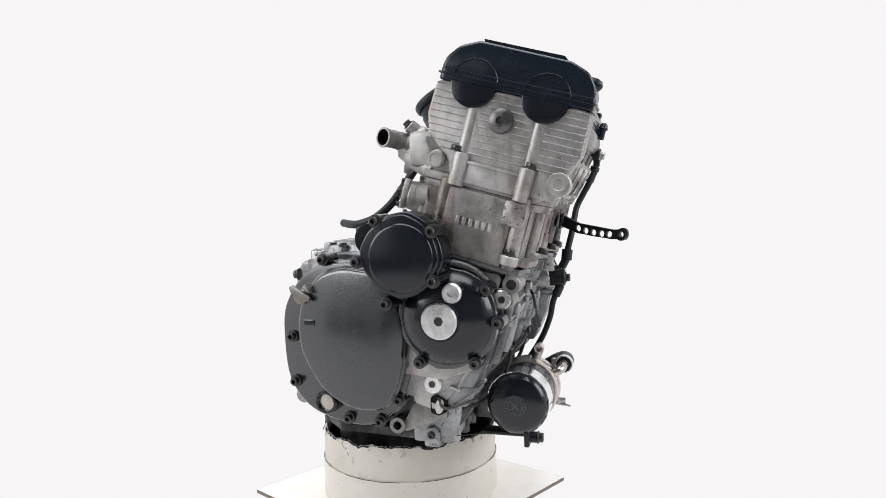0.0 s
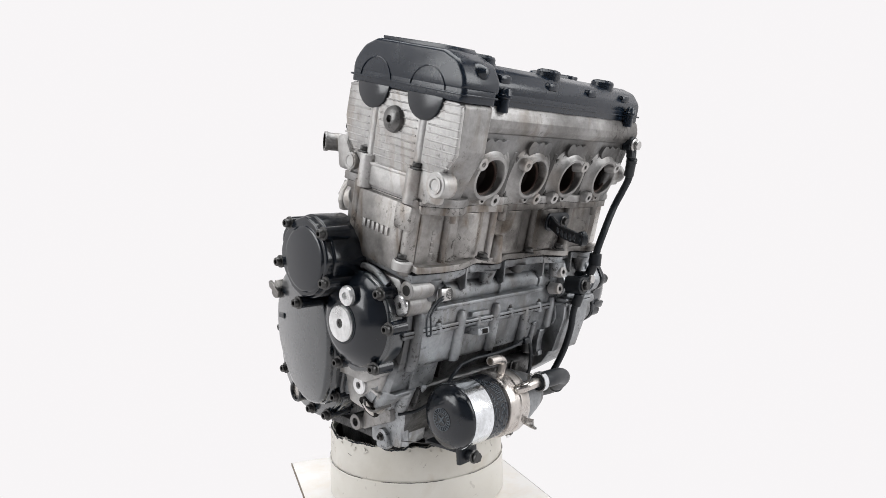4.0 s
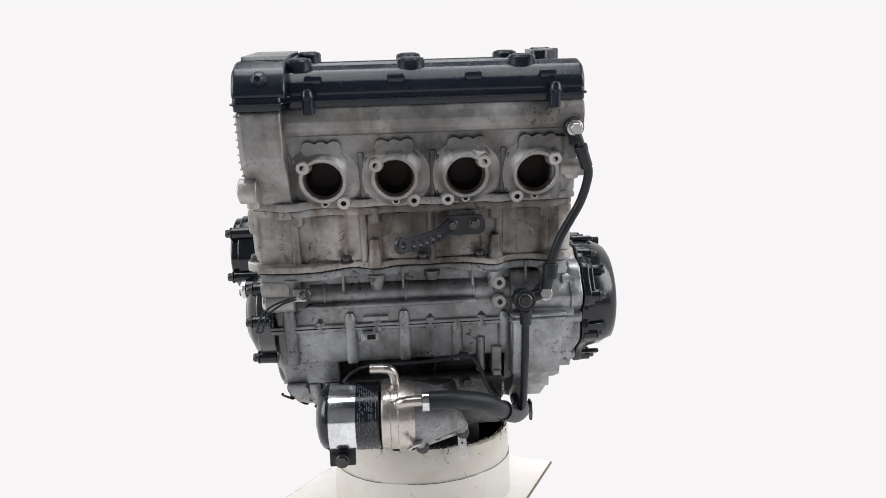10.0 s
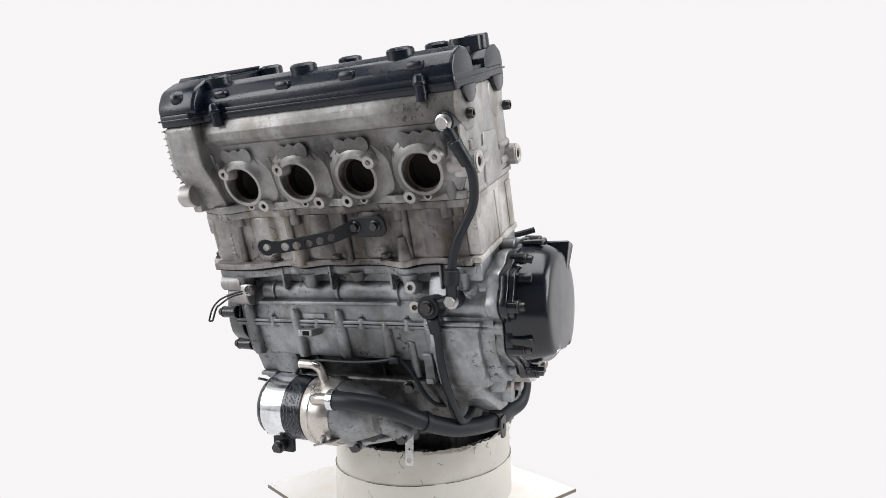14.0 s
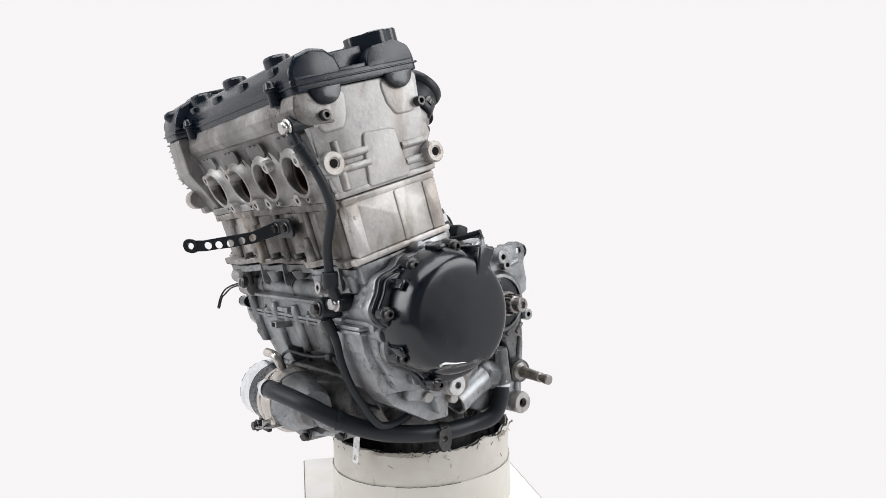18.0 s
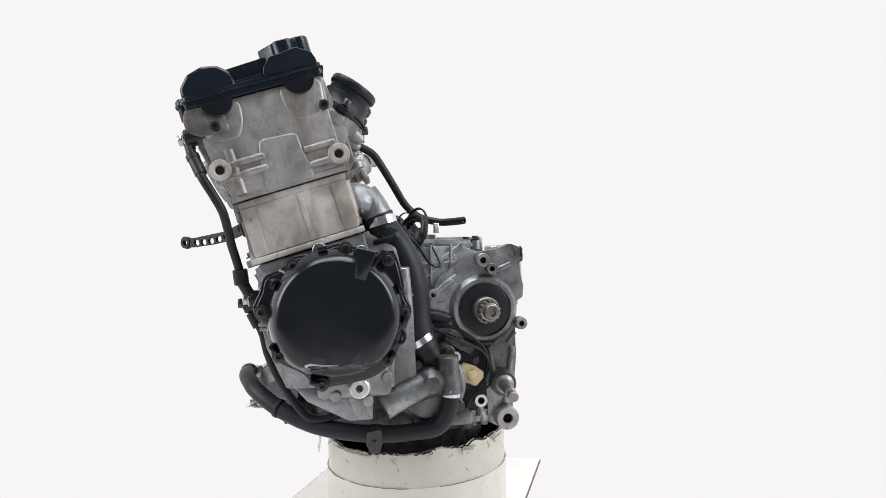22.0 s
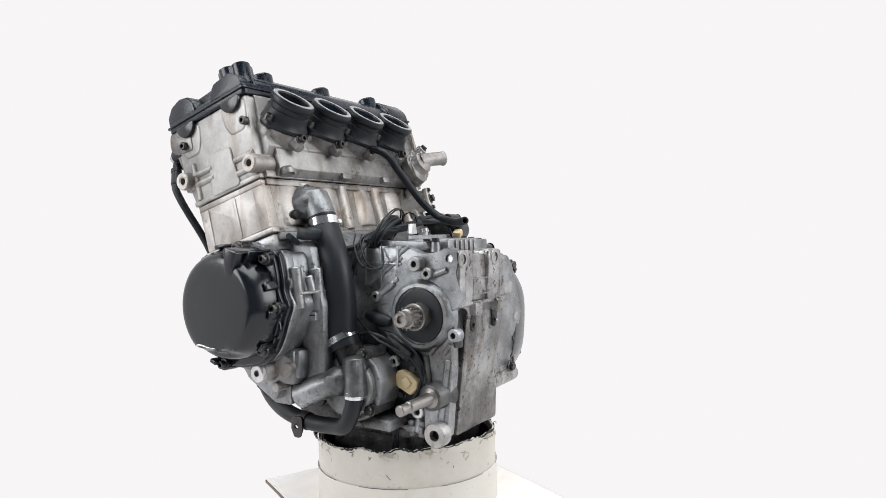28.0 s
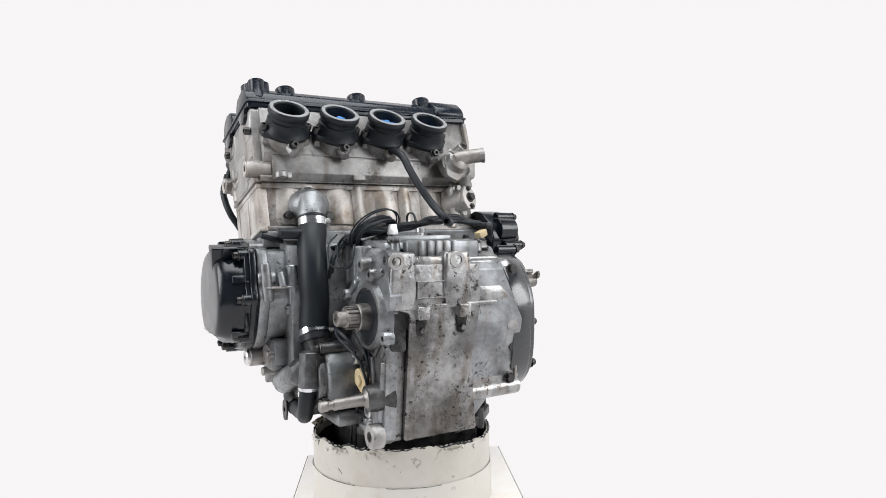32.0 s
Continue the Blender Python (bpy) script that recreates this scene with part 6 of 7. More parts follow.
def clip(name, centre, way, r, width, label="steel hose clip"):
    M = along(centre, [c + w for c, w in zip(centre, way)])
    bm = lathe([(r - 0.0006, -width / 2), (r + 0.0008, -width / 2), (r + 0.0008, width / 2), (r - 0.0006, width / 2)], 32, M, True)
    c = part(name, bm, CHROME, engine, label)
    part("clip_screw", rod((r + 0.003, -0.007, 0), (r + 0.003, 0.007, 0), 0.0032, seg=12), STEEL, c, "", M)
    part("clip_housing", box(r, r + 0.005, -0.005, 0.003, -width * 0.55, width * 0.55, 0.0008), STEEL, c, "", M)


def build_hoses():
    # big hose from the elbow to the pump
    pts = [(0.118, -0.046, 0.204), (0.119, -0.040, 0.19), (0.125, -0.027, 0.17), (0.128, -0.016, 0.148), (0.129, -0.01, 0.124), (0.1285, -0.0075, 0.1), (0.13, -0.0065, 0.08), (0.131, -0.0035, 0.062), (0.131, 0.002, 0.05)]
    part("coolant_hose", tube(pts, 0.0183, 28, 7), RUBBER, engine, "thick matt black coolant hose")
    clip("hose_clip", (0.1185, -0.0425, 0.1975), (0.05, 0.25, -0.95), 0.0178, 0.0095)
    clip("hose_clip", (0.131, -0.0035, 0.06), (0.0, 0.5, -0.85), 0.0187, 0.0075)
    part("hose_neck", rod((0.131, 0.0, 0.056), (0.128, 0.012, 0.03), 0.0165, 0.0175, 28), CAST_DARK, engine, "oily neck of the pump")
    # elbow on the barrels
    M = along((0.113, -0.074, 0.2185), (0.113, -0.074 + C16, 0.2185 + S16 * 0.35)) @ Matrix.Diagonal((1.06, 0.92, 1, 1))
    bm = lathe([(0, -0.01), (0.0265, -0.01), (0.0265, 0.004), (0.0255, 0.008), (0.0235, 0.015), (0.0195, 0.0215), (0.0135, 0.026), (0.006, 0.028), (0, 0.0285)], 40, M)
    add(bm, prism(rounded([(-0.033, -0.021), (0.033, -0.021), (0.008, 0.026), (-0.008, 0.026)], 0.008), -0.004, 0.0035, 0.001, "z"), M)
    add(bm, tube([(0.1135, -0.062, 0.226), (0.1155, -0.054, 0.216), (0.1172, -0.048, 0.207), (0.1182, -0.044, 0.198)], 0.0175, 28, 6, rr=lambda t: 0.0195 - 0.0025 * t))
    e = part("coolant_elbow", bm, CAST_GREY, engine, "grey cast coolant elbow")
    for dx, dz in ((0.0, 0.0215), (-0.0235, -0.014), (0.0235, -0.014)):
        again("bolt", HEX_DARK, e, M @ Matrix.Translation((dx * 1.12, dz, 0.0035)))
    # lower hose from the cooler to the pump
    pts = [(0.012, -0.205, 0.0125), (0.035, -0.206, 0.0125), (0.06, -0.2, 0.009), (0.083, -0.189, 0.001), (0.103, -0.163, -0.016), (0.1215, -0.125, -0.032), (0.136, -0.085, -0.039), (0.141, -0.045, -0.043), (0.143, -0.012, -0.042), (0.150, 0.014, -0.036), (0.152, 0.0265, -0.015), (0.150, 0.0285, 0.004)]
    part("cooler_hose", tube(pts, 0.0097, 20, 7), RUBBER, engine, "long black rubber oil cooler hose")
    clip("hose_clip", (0.0155, -0.2055, 0.0125), (1, 0, 0), 0.0104, 0.007)
    clip("hose_clip", (0.1505, 0.0282, 0.0015), (0, 0.1, 1), 0.0108, 0.0075)
    bm = lathe([(0.0098, -0.006), (0.0108, -0.006), (0.0108, 0.006), (0.0098, 0.006)], 28, along((0.1402, -0.056, -0.0422), (0.141, -0.045, -0.043)), True)
    strap = part("hose_strap", bm, BOLT, engine, "dark steel strap with a drilled tab")
    bm = pierced(rounded([(-0.067, -0.036), (-0.051, -0.034), (-0.050, -0.05), (-0.054, -0.0605), (-0.063, -0.0605), (-0.068, -0.05)], 0.004), [(-0.0596, -0.0465, 0.0033)], 0.1505, 0.153, "x", 0.0006)
    part("tab", bm, BOLT, strap, "dull drilled tab")
    # cuff where the hose is pushed over the pipe
    part("hose_cuff", lathe([(0.0094, -0.002), (0.0108, -0.002), (0.0112, 0.0), (0.0108, 0.003), (0.0094, 0.003)], 28, along((0.1025, -0.165, -0.0148), (0.1235, -0.127, -0.0298)), True), RUBBER, engine, "thickened end of the rubber hose")
    # breather hose, open at its end
    pts = [(-0.004, -0.067, 0.301), (-0.008, -0.052, 0.297), (-0.012, -0.038, 0.288), (-0.016, -0.025, 0.269), (-0.024, -0.01, 0.245), (-0.034, 0.005, 0.222), (-0.04, 0.025, 0.205), (-0.034, 0.05, 0.1975), (-0.024, 0.066, 0.197), (-0.01, 0.083, 0.1985)]
    part("breather_hose", tube(pts, 0.0052, 14, 6, 0.6), RUBBER, engine, "thin black breather hose with a loose end")


def build_oil_lines():
    pts = [(0.174, -0.2405, 0.281), (0.178, -0.238, 0.272), (0.184, -0.231, 0.256), (0.19, -0.225, 0.243), (0.189, -0.216, 0.227), (0.184, -0.208, 0.21), (0.174, -0.205, 0.193), (0.164, -0.203, 0.176), (0.157, -0.199, 0.158), (0.154, -0.196, 0.144)]
    hose = part("oil_hose", tube(pts, 0.0046, 14, 6), RUBBER, engine, "black braided oil feed hose")
    bm = rod((0.181, -0.2345, 0.264), (0.188, -0.2265, 0.247), 0.0062)
    add(bm, rod((0.1795, -0.2365, 0.268), (0.1815, -0.234, 0.2625), 0.0068))
    part("ferrule", bm, PLASTIC, hose)
    part("ferrule", rod((0.1545, -0.1965, 0.149), (0.153, -0.195, 0.133), 0.0078), PLASTIC, hose)
    # upper banjo
    bm = rod((0.173, -0.222, 0.2905), (0.173, -0.243, 0.2845), 0.0095, seg=24)
    add(bm, box(0.168, 0.178, -0.243, -0.234, 0.268, 0.285, 0.002))
    part("banjo_union", bm, PLASTIC, engine, "black banjo union")
    again("banjo_bolt", HEX, engine, out(0.173, -0.2435, 0.2843, HEADFRONT))
    part("banjo_boss", rod((0.172, -0.2, 0.297), (0.173, -0.224, 0.29), 0.011), CAST, engine)
    # lower union and pipe
    bm = rod((0.126, -0.172, 0.1105), (0.126, -0.196, 0.1105), 0.0115, seg=24)
    add(bm, rod((0.149, -0.17, 0.117), (0.149, -0.187, 0.117), 0.009))
    add(bm, rod((0.126, -0.188, 0.112), (0.149, -0.186, 0.117), 0.0065))
    add(bm, rod((0.1525, -0.195, 0.136), (0.1495, -0.186, 0.118), 0.006))
    part("lower_union", bm, PLASTIC, engine, "black oil line union")
    again("banjo_bolt", HEX_DARK, engine, out(0.126, -0.1962, 0.1105, FRONT))
    again("banjo_bolt", HEX, engine, out(0.149, -0.1878, 0.1165, FRONT))
    pts = [(0.127, -0.191, 0.106), (0.128, -0.186, 0.095), (0.128, -0.178, 0.076), (0.128, -0.173, 0.053), (0.128, -0.163, 0.027), (0.129, -0.148, 0.001), (0.13, -0.136, -0.016), (0.1305, -0.127, -0.0225), (0.13, -0.112, -0.0235), (0.128, -0.096, -0.02), (0.125, -0.08, -0.012)]
    part("oil_pipe", tube(pts, 0.0042, 16, 6), RUBBER, engine, "dull black oil pipe bent back under the case")
    part("pipe_sleeve", rod((0.1275, -0.189, 0.1), (0.128, -0.1815, 0.084), 0.0063), PLASTIC, engine)


def build_filter():
    M = along((-0.1, -0.163, -0.0105), (0.1, -0.1655, -0.013))
    can = new("oil_filter")
    can.parent = engine
    can["label"] = "black and bright metal spin-on oil filter"
    part("end_cap", lathe([(0, -0.0024), (0.012, -0.002), (0.022, -0.0004), (0.029, 0.0022), (0.0335, 0.006), (0.0355, 0.0115), (0.0358, 0.0135)], 48, M), PAINT, can, "black end of the filter", sharp=50)
    for i in range(12):
        a = 2 * math.pi * i / 12
        part("grip_flat", box(0.0325, 0.0357, -0.0058, 0.0058, 0.0095, 0.0135, 0.0008), PAINT, can, "", M @ Matrix.Rotation(a, 4, "Z"))
    part("bright_band", lathe([(0.0352, 0.013), (0.0364, 0.013), (0.0364, 0.0415), (0.0352, 0.0415)], 56, M, True), CHROME, can, "bare bright steel band")
    part("printed_band", lathe([(0.035, 0.041), (0.0361, 0.041), (0.0361, 0.0655), (0.034, 0.067), (0.033, 0.067)], 56, M), PAINT, can, "black band with grey print")
    rnd = random.Random(3)
    bm = bmesh.new()
    for row in range(11):
        a = radians(100 + row * 3)
        while a < radians(440):
            w = rnd.uniform(0.002, 0.007) / 0.0364
            h = 0.0008
            for k in range(3):
                b0, b1 = a + w * k / 3, a + w * (k + 1) / 3
                z = 0.0436 + row * 0.0019
                q = [bm.verts.new((0.03635 * math.cos(t), 0.03635 * math.sin(t), zz)) for t, zz in ((b0, z), (b1, z), (b1, z + h), (b0, z + h))]
                bm.faces.new(q)
            a += w + rnd.uniform(0.02, 0.09 if rnd.random() < 0.8 else 0.8)
    part("print", bm, GREY_INK, can, "rows of grey print too small to read", M)
    bm = bmesh.new()
    for r0, r1 in ((0.0118, 0.0125), (0.0072, 0.0078)):
        add(bm, lathe([(r0, 0), (r1, 0)], 40, M @ Matrix.Translation((0, 0, -0.0026))))
    for i in range(22):
        add(bm, box(0.0085, 0.0112, -0.0005, 0.0005, -0.0027, -0.002, 0), M @ Matrix.Rotation(2 * math.pi * i / 22, 4, "Z"))
    for i in range(2):
        add(bm, box(-0.0055, 0.0055, -0.0007, 0.0007, -0.003, -0.002, 0), M @ Matrix.Rotation(math.pi / 4 + math.pi / 2 * i, 4, "Z"))
    part("end_mark", bm, GREY_INK, can, "worn grey round mark")
    # oil cooler behind the filter
    cool = new("oil_cooler")
    cool.parent = engine
    cool["label"] = "round steel oil cooler with two pipe stubs"
    part("cooler_shell", lathe([(0.03, 0.067), (0.0375, 0.069), (0.0385, 0.072), (0.0385, 0.078), (0.0372, 0.079), (0.0372, 0.086), (0.0385, 0.087), (0.0385, 0.097), (0.0372, 0.099), (0.036, 0.104), (0.02, 0.105)], 56, M), TARNISH, cool)
    part("pipe_stub", tube([(-0.016, -0.17, 0.018), (-0.0165, -0.177, 0.033), (-0.02, -0.18, 0.0405), (-0.028, -0.181, 0.043), (-0.042, -0.1815, 0.0435)], 0.0052, 16, 6, 0.75), TARNISH, cool)
    part("pipe_stub", tube([(-0.0135, -0.19, 0.004), (-0.0125, -0.199, 0.009), (-0.0075, -0.2035, 0.0115), (0.002, -0.205, 0.0125), (0.02, -0.205, 0.0125)], 0.0058, 16, 6), TARNISH, cool)
    part("stub_boss", rod((-0.016, -0.165, 0.01), (-0.016, -0.173, 0.025), 0.0075), TARNISH, cool)
    part("stub_boss", rod((-0.0145, -0.182, 0.0), (-0.0135, -0.192, 0.005), 0.008), TARNISH, cool)
    # mount on the sump
    bm = lathe([(0.0, 0.104), (0.035, 0.104), (0.033, 0.115), (0.026, 0.135), (0.02, 0.15), (0, 0.15)], 40, M)
    mount = part("cooler_mount", bm, CAST_DIRTY, engine, "cast mount of the oil cooler")
    # set-back filling whose dark colour gives the hollow its shade
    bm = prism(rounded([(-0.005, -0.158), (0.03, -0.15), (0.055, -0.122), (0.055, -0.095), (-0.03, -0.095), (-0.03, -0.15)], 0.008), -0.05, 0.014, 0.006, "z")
    part("mount_web", bm, CAST_DARK, mount, "dark filling for the shaded hollow of the mount")
    bm = tube([(-0.002, -0.172, 0.002), (0.014, -0.1765, 0.0), (0.03, -0.173, -0.008), (0.045, -0.158, -0.022), (0.054, -0.143, -0.034), (0.0575, -0.128, -0.044)], 0.012, 24, 6, rr=lambda t: 0.0165 - 0.0085 * t)
    part("mount_arm", bm, CAST_DIRTY, mount)
    part("mount_brace", rod((0.011, -0.153, -0.0505), (0.056, -0.131, -0.0445), 0.0042, seg=14), CAST_GREY, mount)
    part("mount_brace", tube([(0.002, -0.176, -0.018), (0.006, -0.173, -0.034), (0.009, -0.164, -0.046), (0.011, -0.155, -0.052)], 0.0055, 14, 5), CAST_DIRTY, mount)
    # lighter oval bulge, added in place of a gleam on the mount
    part("mount_gleam", lathe([(0, 0.009), (0.005, 0.008), (0.009, 0.0055), (0.0115, 0.0), (0.011, -0.008), (0, -0.01)], 28, along((0.021, -0.164, -0.0235), (0.025, -0.2, -0.03)) @ Matrix.Diagonal((1.25, 0.85, 1, 1))), CAST_GREY, mount)
    for x, y, z in ((0.011, -0.156, -0.052), (0.0575, -0.134, -0.045)):
        part("boss", rod((x - 0.004, y + 0.03, z), (x, y, z), 0.0085, 0.0075), CAST_DIRTY, mount)
    for p in ((0.0582, -0.137, -0.0454), (0.0112, -0.159, -0.0521), (0.065, -0.125, 0.01)):
        again("mount_bolt", HEX_DARK, engine, out(*p, (0.3, -1, -0.2)))
    # bent bracket under the cooler
    bm = prism(rounded([(0.012, -0.185), (0.009, -0.2), (0.001, -0.207), (-0.004, -0.215), (-0.007, -0.214), (-0.004, -0.204), (0.0, -0.195), (0.002, -0.185)], 0.0015), -0.0365, -0.0345, 0.0006, "z")
    add(bm, box(-0.002, 0.0, -0.208, -0.198, -0.035, -0.027, 0.0006))
    part("cooler_bracket", bm, STEEL, engine, "small bent steel bracket")
    # small bracket under the filter
    bm = box(-0.09, -0.062, -0.176, -0.17, -0.062, -0.04, 0.0015)
    add(bm, rod((-0.0757, -0.172, -0.0536), (-0.0757, -0.184, -0.0536), 0.0065))
    add(bm, box(-0.088, -0.066, -0.176, -0.12, -0.05, -0.046, 0.001))
    part("filter_bracket", bm, PLASTIC, engine, "black bracket under the filter")
    again("bracket_bolt", HEX_DARK, engine, out(-0.0757, -0.184, -0.0536, FRONT))
    part("tie_wire", tube([(-0.0757, -0.176, -0.0475), (-0.09, -0.132, -0.0475), (-0.1, -0.093, -0.05)], 0.0006, 6, 6), BOLT, engine, "thin twisted tie wire")
    bm = pierced(rounded([(0.051, -0.046), (0.061, -0.046), (0.061, -0.083), (0.051, -0.083)], 0.003), [(0.056, -0.064, 0.0013), (0.056, -0.0765, 0.003)], -0.001, 0.0005, "y")
    part("steel_tab", bm, MACHINED, engine, "bright drilled steel tab", pose(0.0585, -0.1195, -0.069, -7, 0, 6) @ pose(-0.056, 0, 0.069))


def build_strap_bracket():
    a, b = Vector((0.088, -0.2085, 0.194)), Vector((-0.0024, -0.2792, 0.178))
    L = (b - a).length
    x = (b - a).normalized()
    z = Vector((0, -S16, C16))
    z = (z - x * z.dot(x)).normalized()
    y = z.cross(x)
    # flat foot on the barrels
    foot = pierced(rounded([(0.042, 0.231), (0.086, 0.231), (0.086, 0.2525), (0.042, 0.2525)], 0.009), [], -0.1415, -0.138, "y", 0.0008)
    s = part("strap_bracket", foot, PLASTIC, engine, "black drilled steel strap bolted to the barrels", LEAN)
    p0 = Vector(hp(0.05, -0.1405, 0.2425))
    d = b - p0
    n = d.length
    xx = d.normalized()
    zz = (Vector((0, 0, 1)) - xx * xx.z).normalized()
    yy = zz.cross(xx)
    M = Matrix((xx, yy, zz)).transposed().to_4x4()
    M.translation = p0
    outline = [(-0.004, -0.0075), (n * 0.3, -0.0065), (n * 0.85, -0.006)] + [(n + 0.008 * math.cos(t), 0.008 * math.sin(t)) for t in [radians(k) for k in range(-130, 131, 20)]] + [(n * 0.85, 0.006), (n * 0.3, 0.0065), (-0.004, 0.0075)]
    bm = pierced(outline, [(n * f, 0.0, 0.0041) for f in (0.3, 0.43, 0.56, 0.69, 0.81)] + [(n, 0, 0.0037)], -0.002, 0.002, "y", 0.0005)
    for v in bm.verts:
        t = v.co.x / n
        v.co.z += -0.006 * math.sin(t * math.pi)
    part("drilled_arm", bm, PLASTIC, s, "", M)
    part("arm_eye", lathe([(0.0037, -0.003), (0.0072, -0.003), (0.0072, 0.003), (0.0037, 0.003)], 24, M @ Matrix.Translation((n, 0, 0)) @ Matrix.Rotation(radians(90), 4, "X"), True), PLASTIC, s)
    for p in ((0.0515, -0.1416, 0.2428), (0.0744, -0.1416, 0.2428)):
        again("strap_bolt", HEX_DARK, s, LEAN @ along(p, (p[0], -1, p[2])) @ Matrix.Diagonal((0.8, 0.8, 0.85, 1)))


def build_intakes():
    axis = Vector((0, 0.55, 0.83)).normalized()
    for i, x in enumerate([0.139, 0.068, -0.003, -0.072]):
        top = Vector((x, -0.0695, 0.3445))
        base = top - axis * 0.03
        M = along(base, top)
        boot = new("intake_boot")
        boot.parent = engine
        boot["label"] = "black rubber intake boot" if i < 3 else "black rubber intake boot beside the thermostat"
        bm = lathe([(0.0195, 0.031), (0.0205, 0.0325), (0.0262, 0.0325), (0.0272, 0.0305), (0.0272, 0.0255), (0.0262, 0.024), (0.0245, 0.023), (0.0242, 0.0175), (0.0262, 0.0165), (0.0265, 0.012), (0.0275, 0.006), (0.031, 0.0015), (0.031, 0.0), (0.019, 0.0), (0.0185, 0.016), (0.0195, 0.031)], 44, M)
        part("sleeve", bm, RUBBER, boot)
        bm = prism(rounded([(-0.035, -0.012), (0.0, -0.032), (0.035, -0.004), (0.035, 0.012), (0.0, 0.03), (-0.035, 0.004)], 0.01), -0.005, 0.003, 0.002, "z")
        part("flange", bm, PLASTIC, boot, "", M)
        # the lit rim of the black boot, given as a paler ring
        part("lip", lathe([(0.0208, 0.0), (0.0256, 0.0), (0.0256, 0.0012), (0.0208, 0.0012)], 44, M @ Matrix.Translation((0, 0, 0.0319)), True), LIP, boot, "pale ring painted as the lip's highlight")
        for dx, dy in ((-0.0305, -0.004), (0.0305, 0.004)):
            again("boot_bolt", CAP_BOLT, boot, M @ Matrix.Translation((dx, dy, 0.003)))
        # black floor stands in for the shade deep in the throat
        part("throat", lathe([(0, 0.004), (0.0188, 0.003), (0.0188, 0.0)], 28, M), NEAR_BLACK, boot, "dark throat")
        # cast intake stub in the head
        bm = lathe([(0.0, -0.055), (0.024, -0.05), (0.0245, -0.025), (0.029, -0.0045), (0, -0.0045)], 36, M)
        add(bm, box(-0.033, 0.033, -0.012, 0.01, -0.02, -0.0048, 0.005), M)
        add(bm, rod((x - 0.004, -0.075, 0.297), (x - 0.004, -0.0625, 0.2985), 0.009, 0.0075))
        add(bm, lathe([(0, 0.036), (0.006, 0.034), (0.009, 0.025), (0.0125, 0.012), (0.02, 0.0)], 24, along((x - 0.004, -0.088, 0.31), (x - 0.004, -0.066, 0.29))))
        part("intake_stub", bm, CAST_SOOTY, engine, "cast intake stub")
        again("stub_screw", CASE_BOLT, engine, out(x - 0.004, -0.0625, 0.2985, (0, 0.97, 0.12)))
    # smooth rear flank of the head under the stubs
    bm = prism(rounded([(-0.012, 0.2645), (-0.004, 0.2645), (0.0035, 0.273), (0.004, 0.297), (0.0, 0.304), (-0.02, 0.304)], 0.004), -0.11, 0.16, 0.002)
    for x in (0.04, -0.05, 0.145):
        add(bm, box(x - 0.009, x + 0.009, -0.01, 0.0058, 0.265, 0.2735, 0.001))
    add(bm, lathe([(0.0085, 0.2645), (0.0085, 0.271), (0.006, 0.274), (0, 0.275)], 20, Matrix.Translation((0.15, 0.004, 0))))
    part("rear_flank", bm, CAST_SOOTY, engine, "smooth cast rear flank of the head", LEAN)


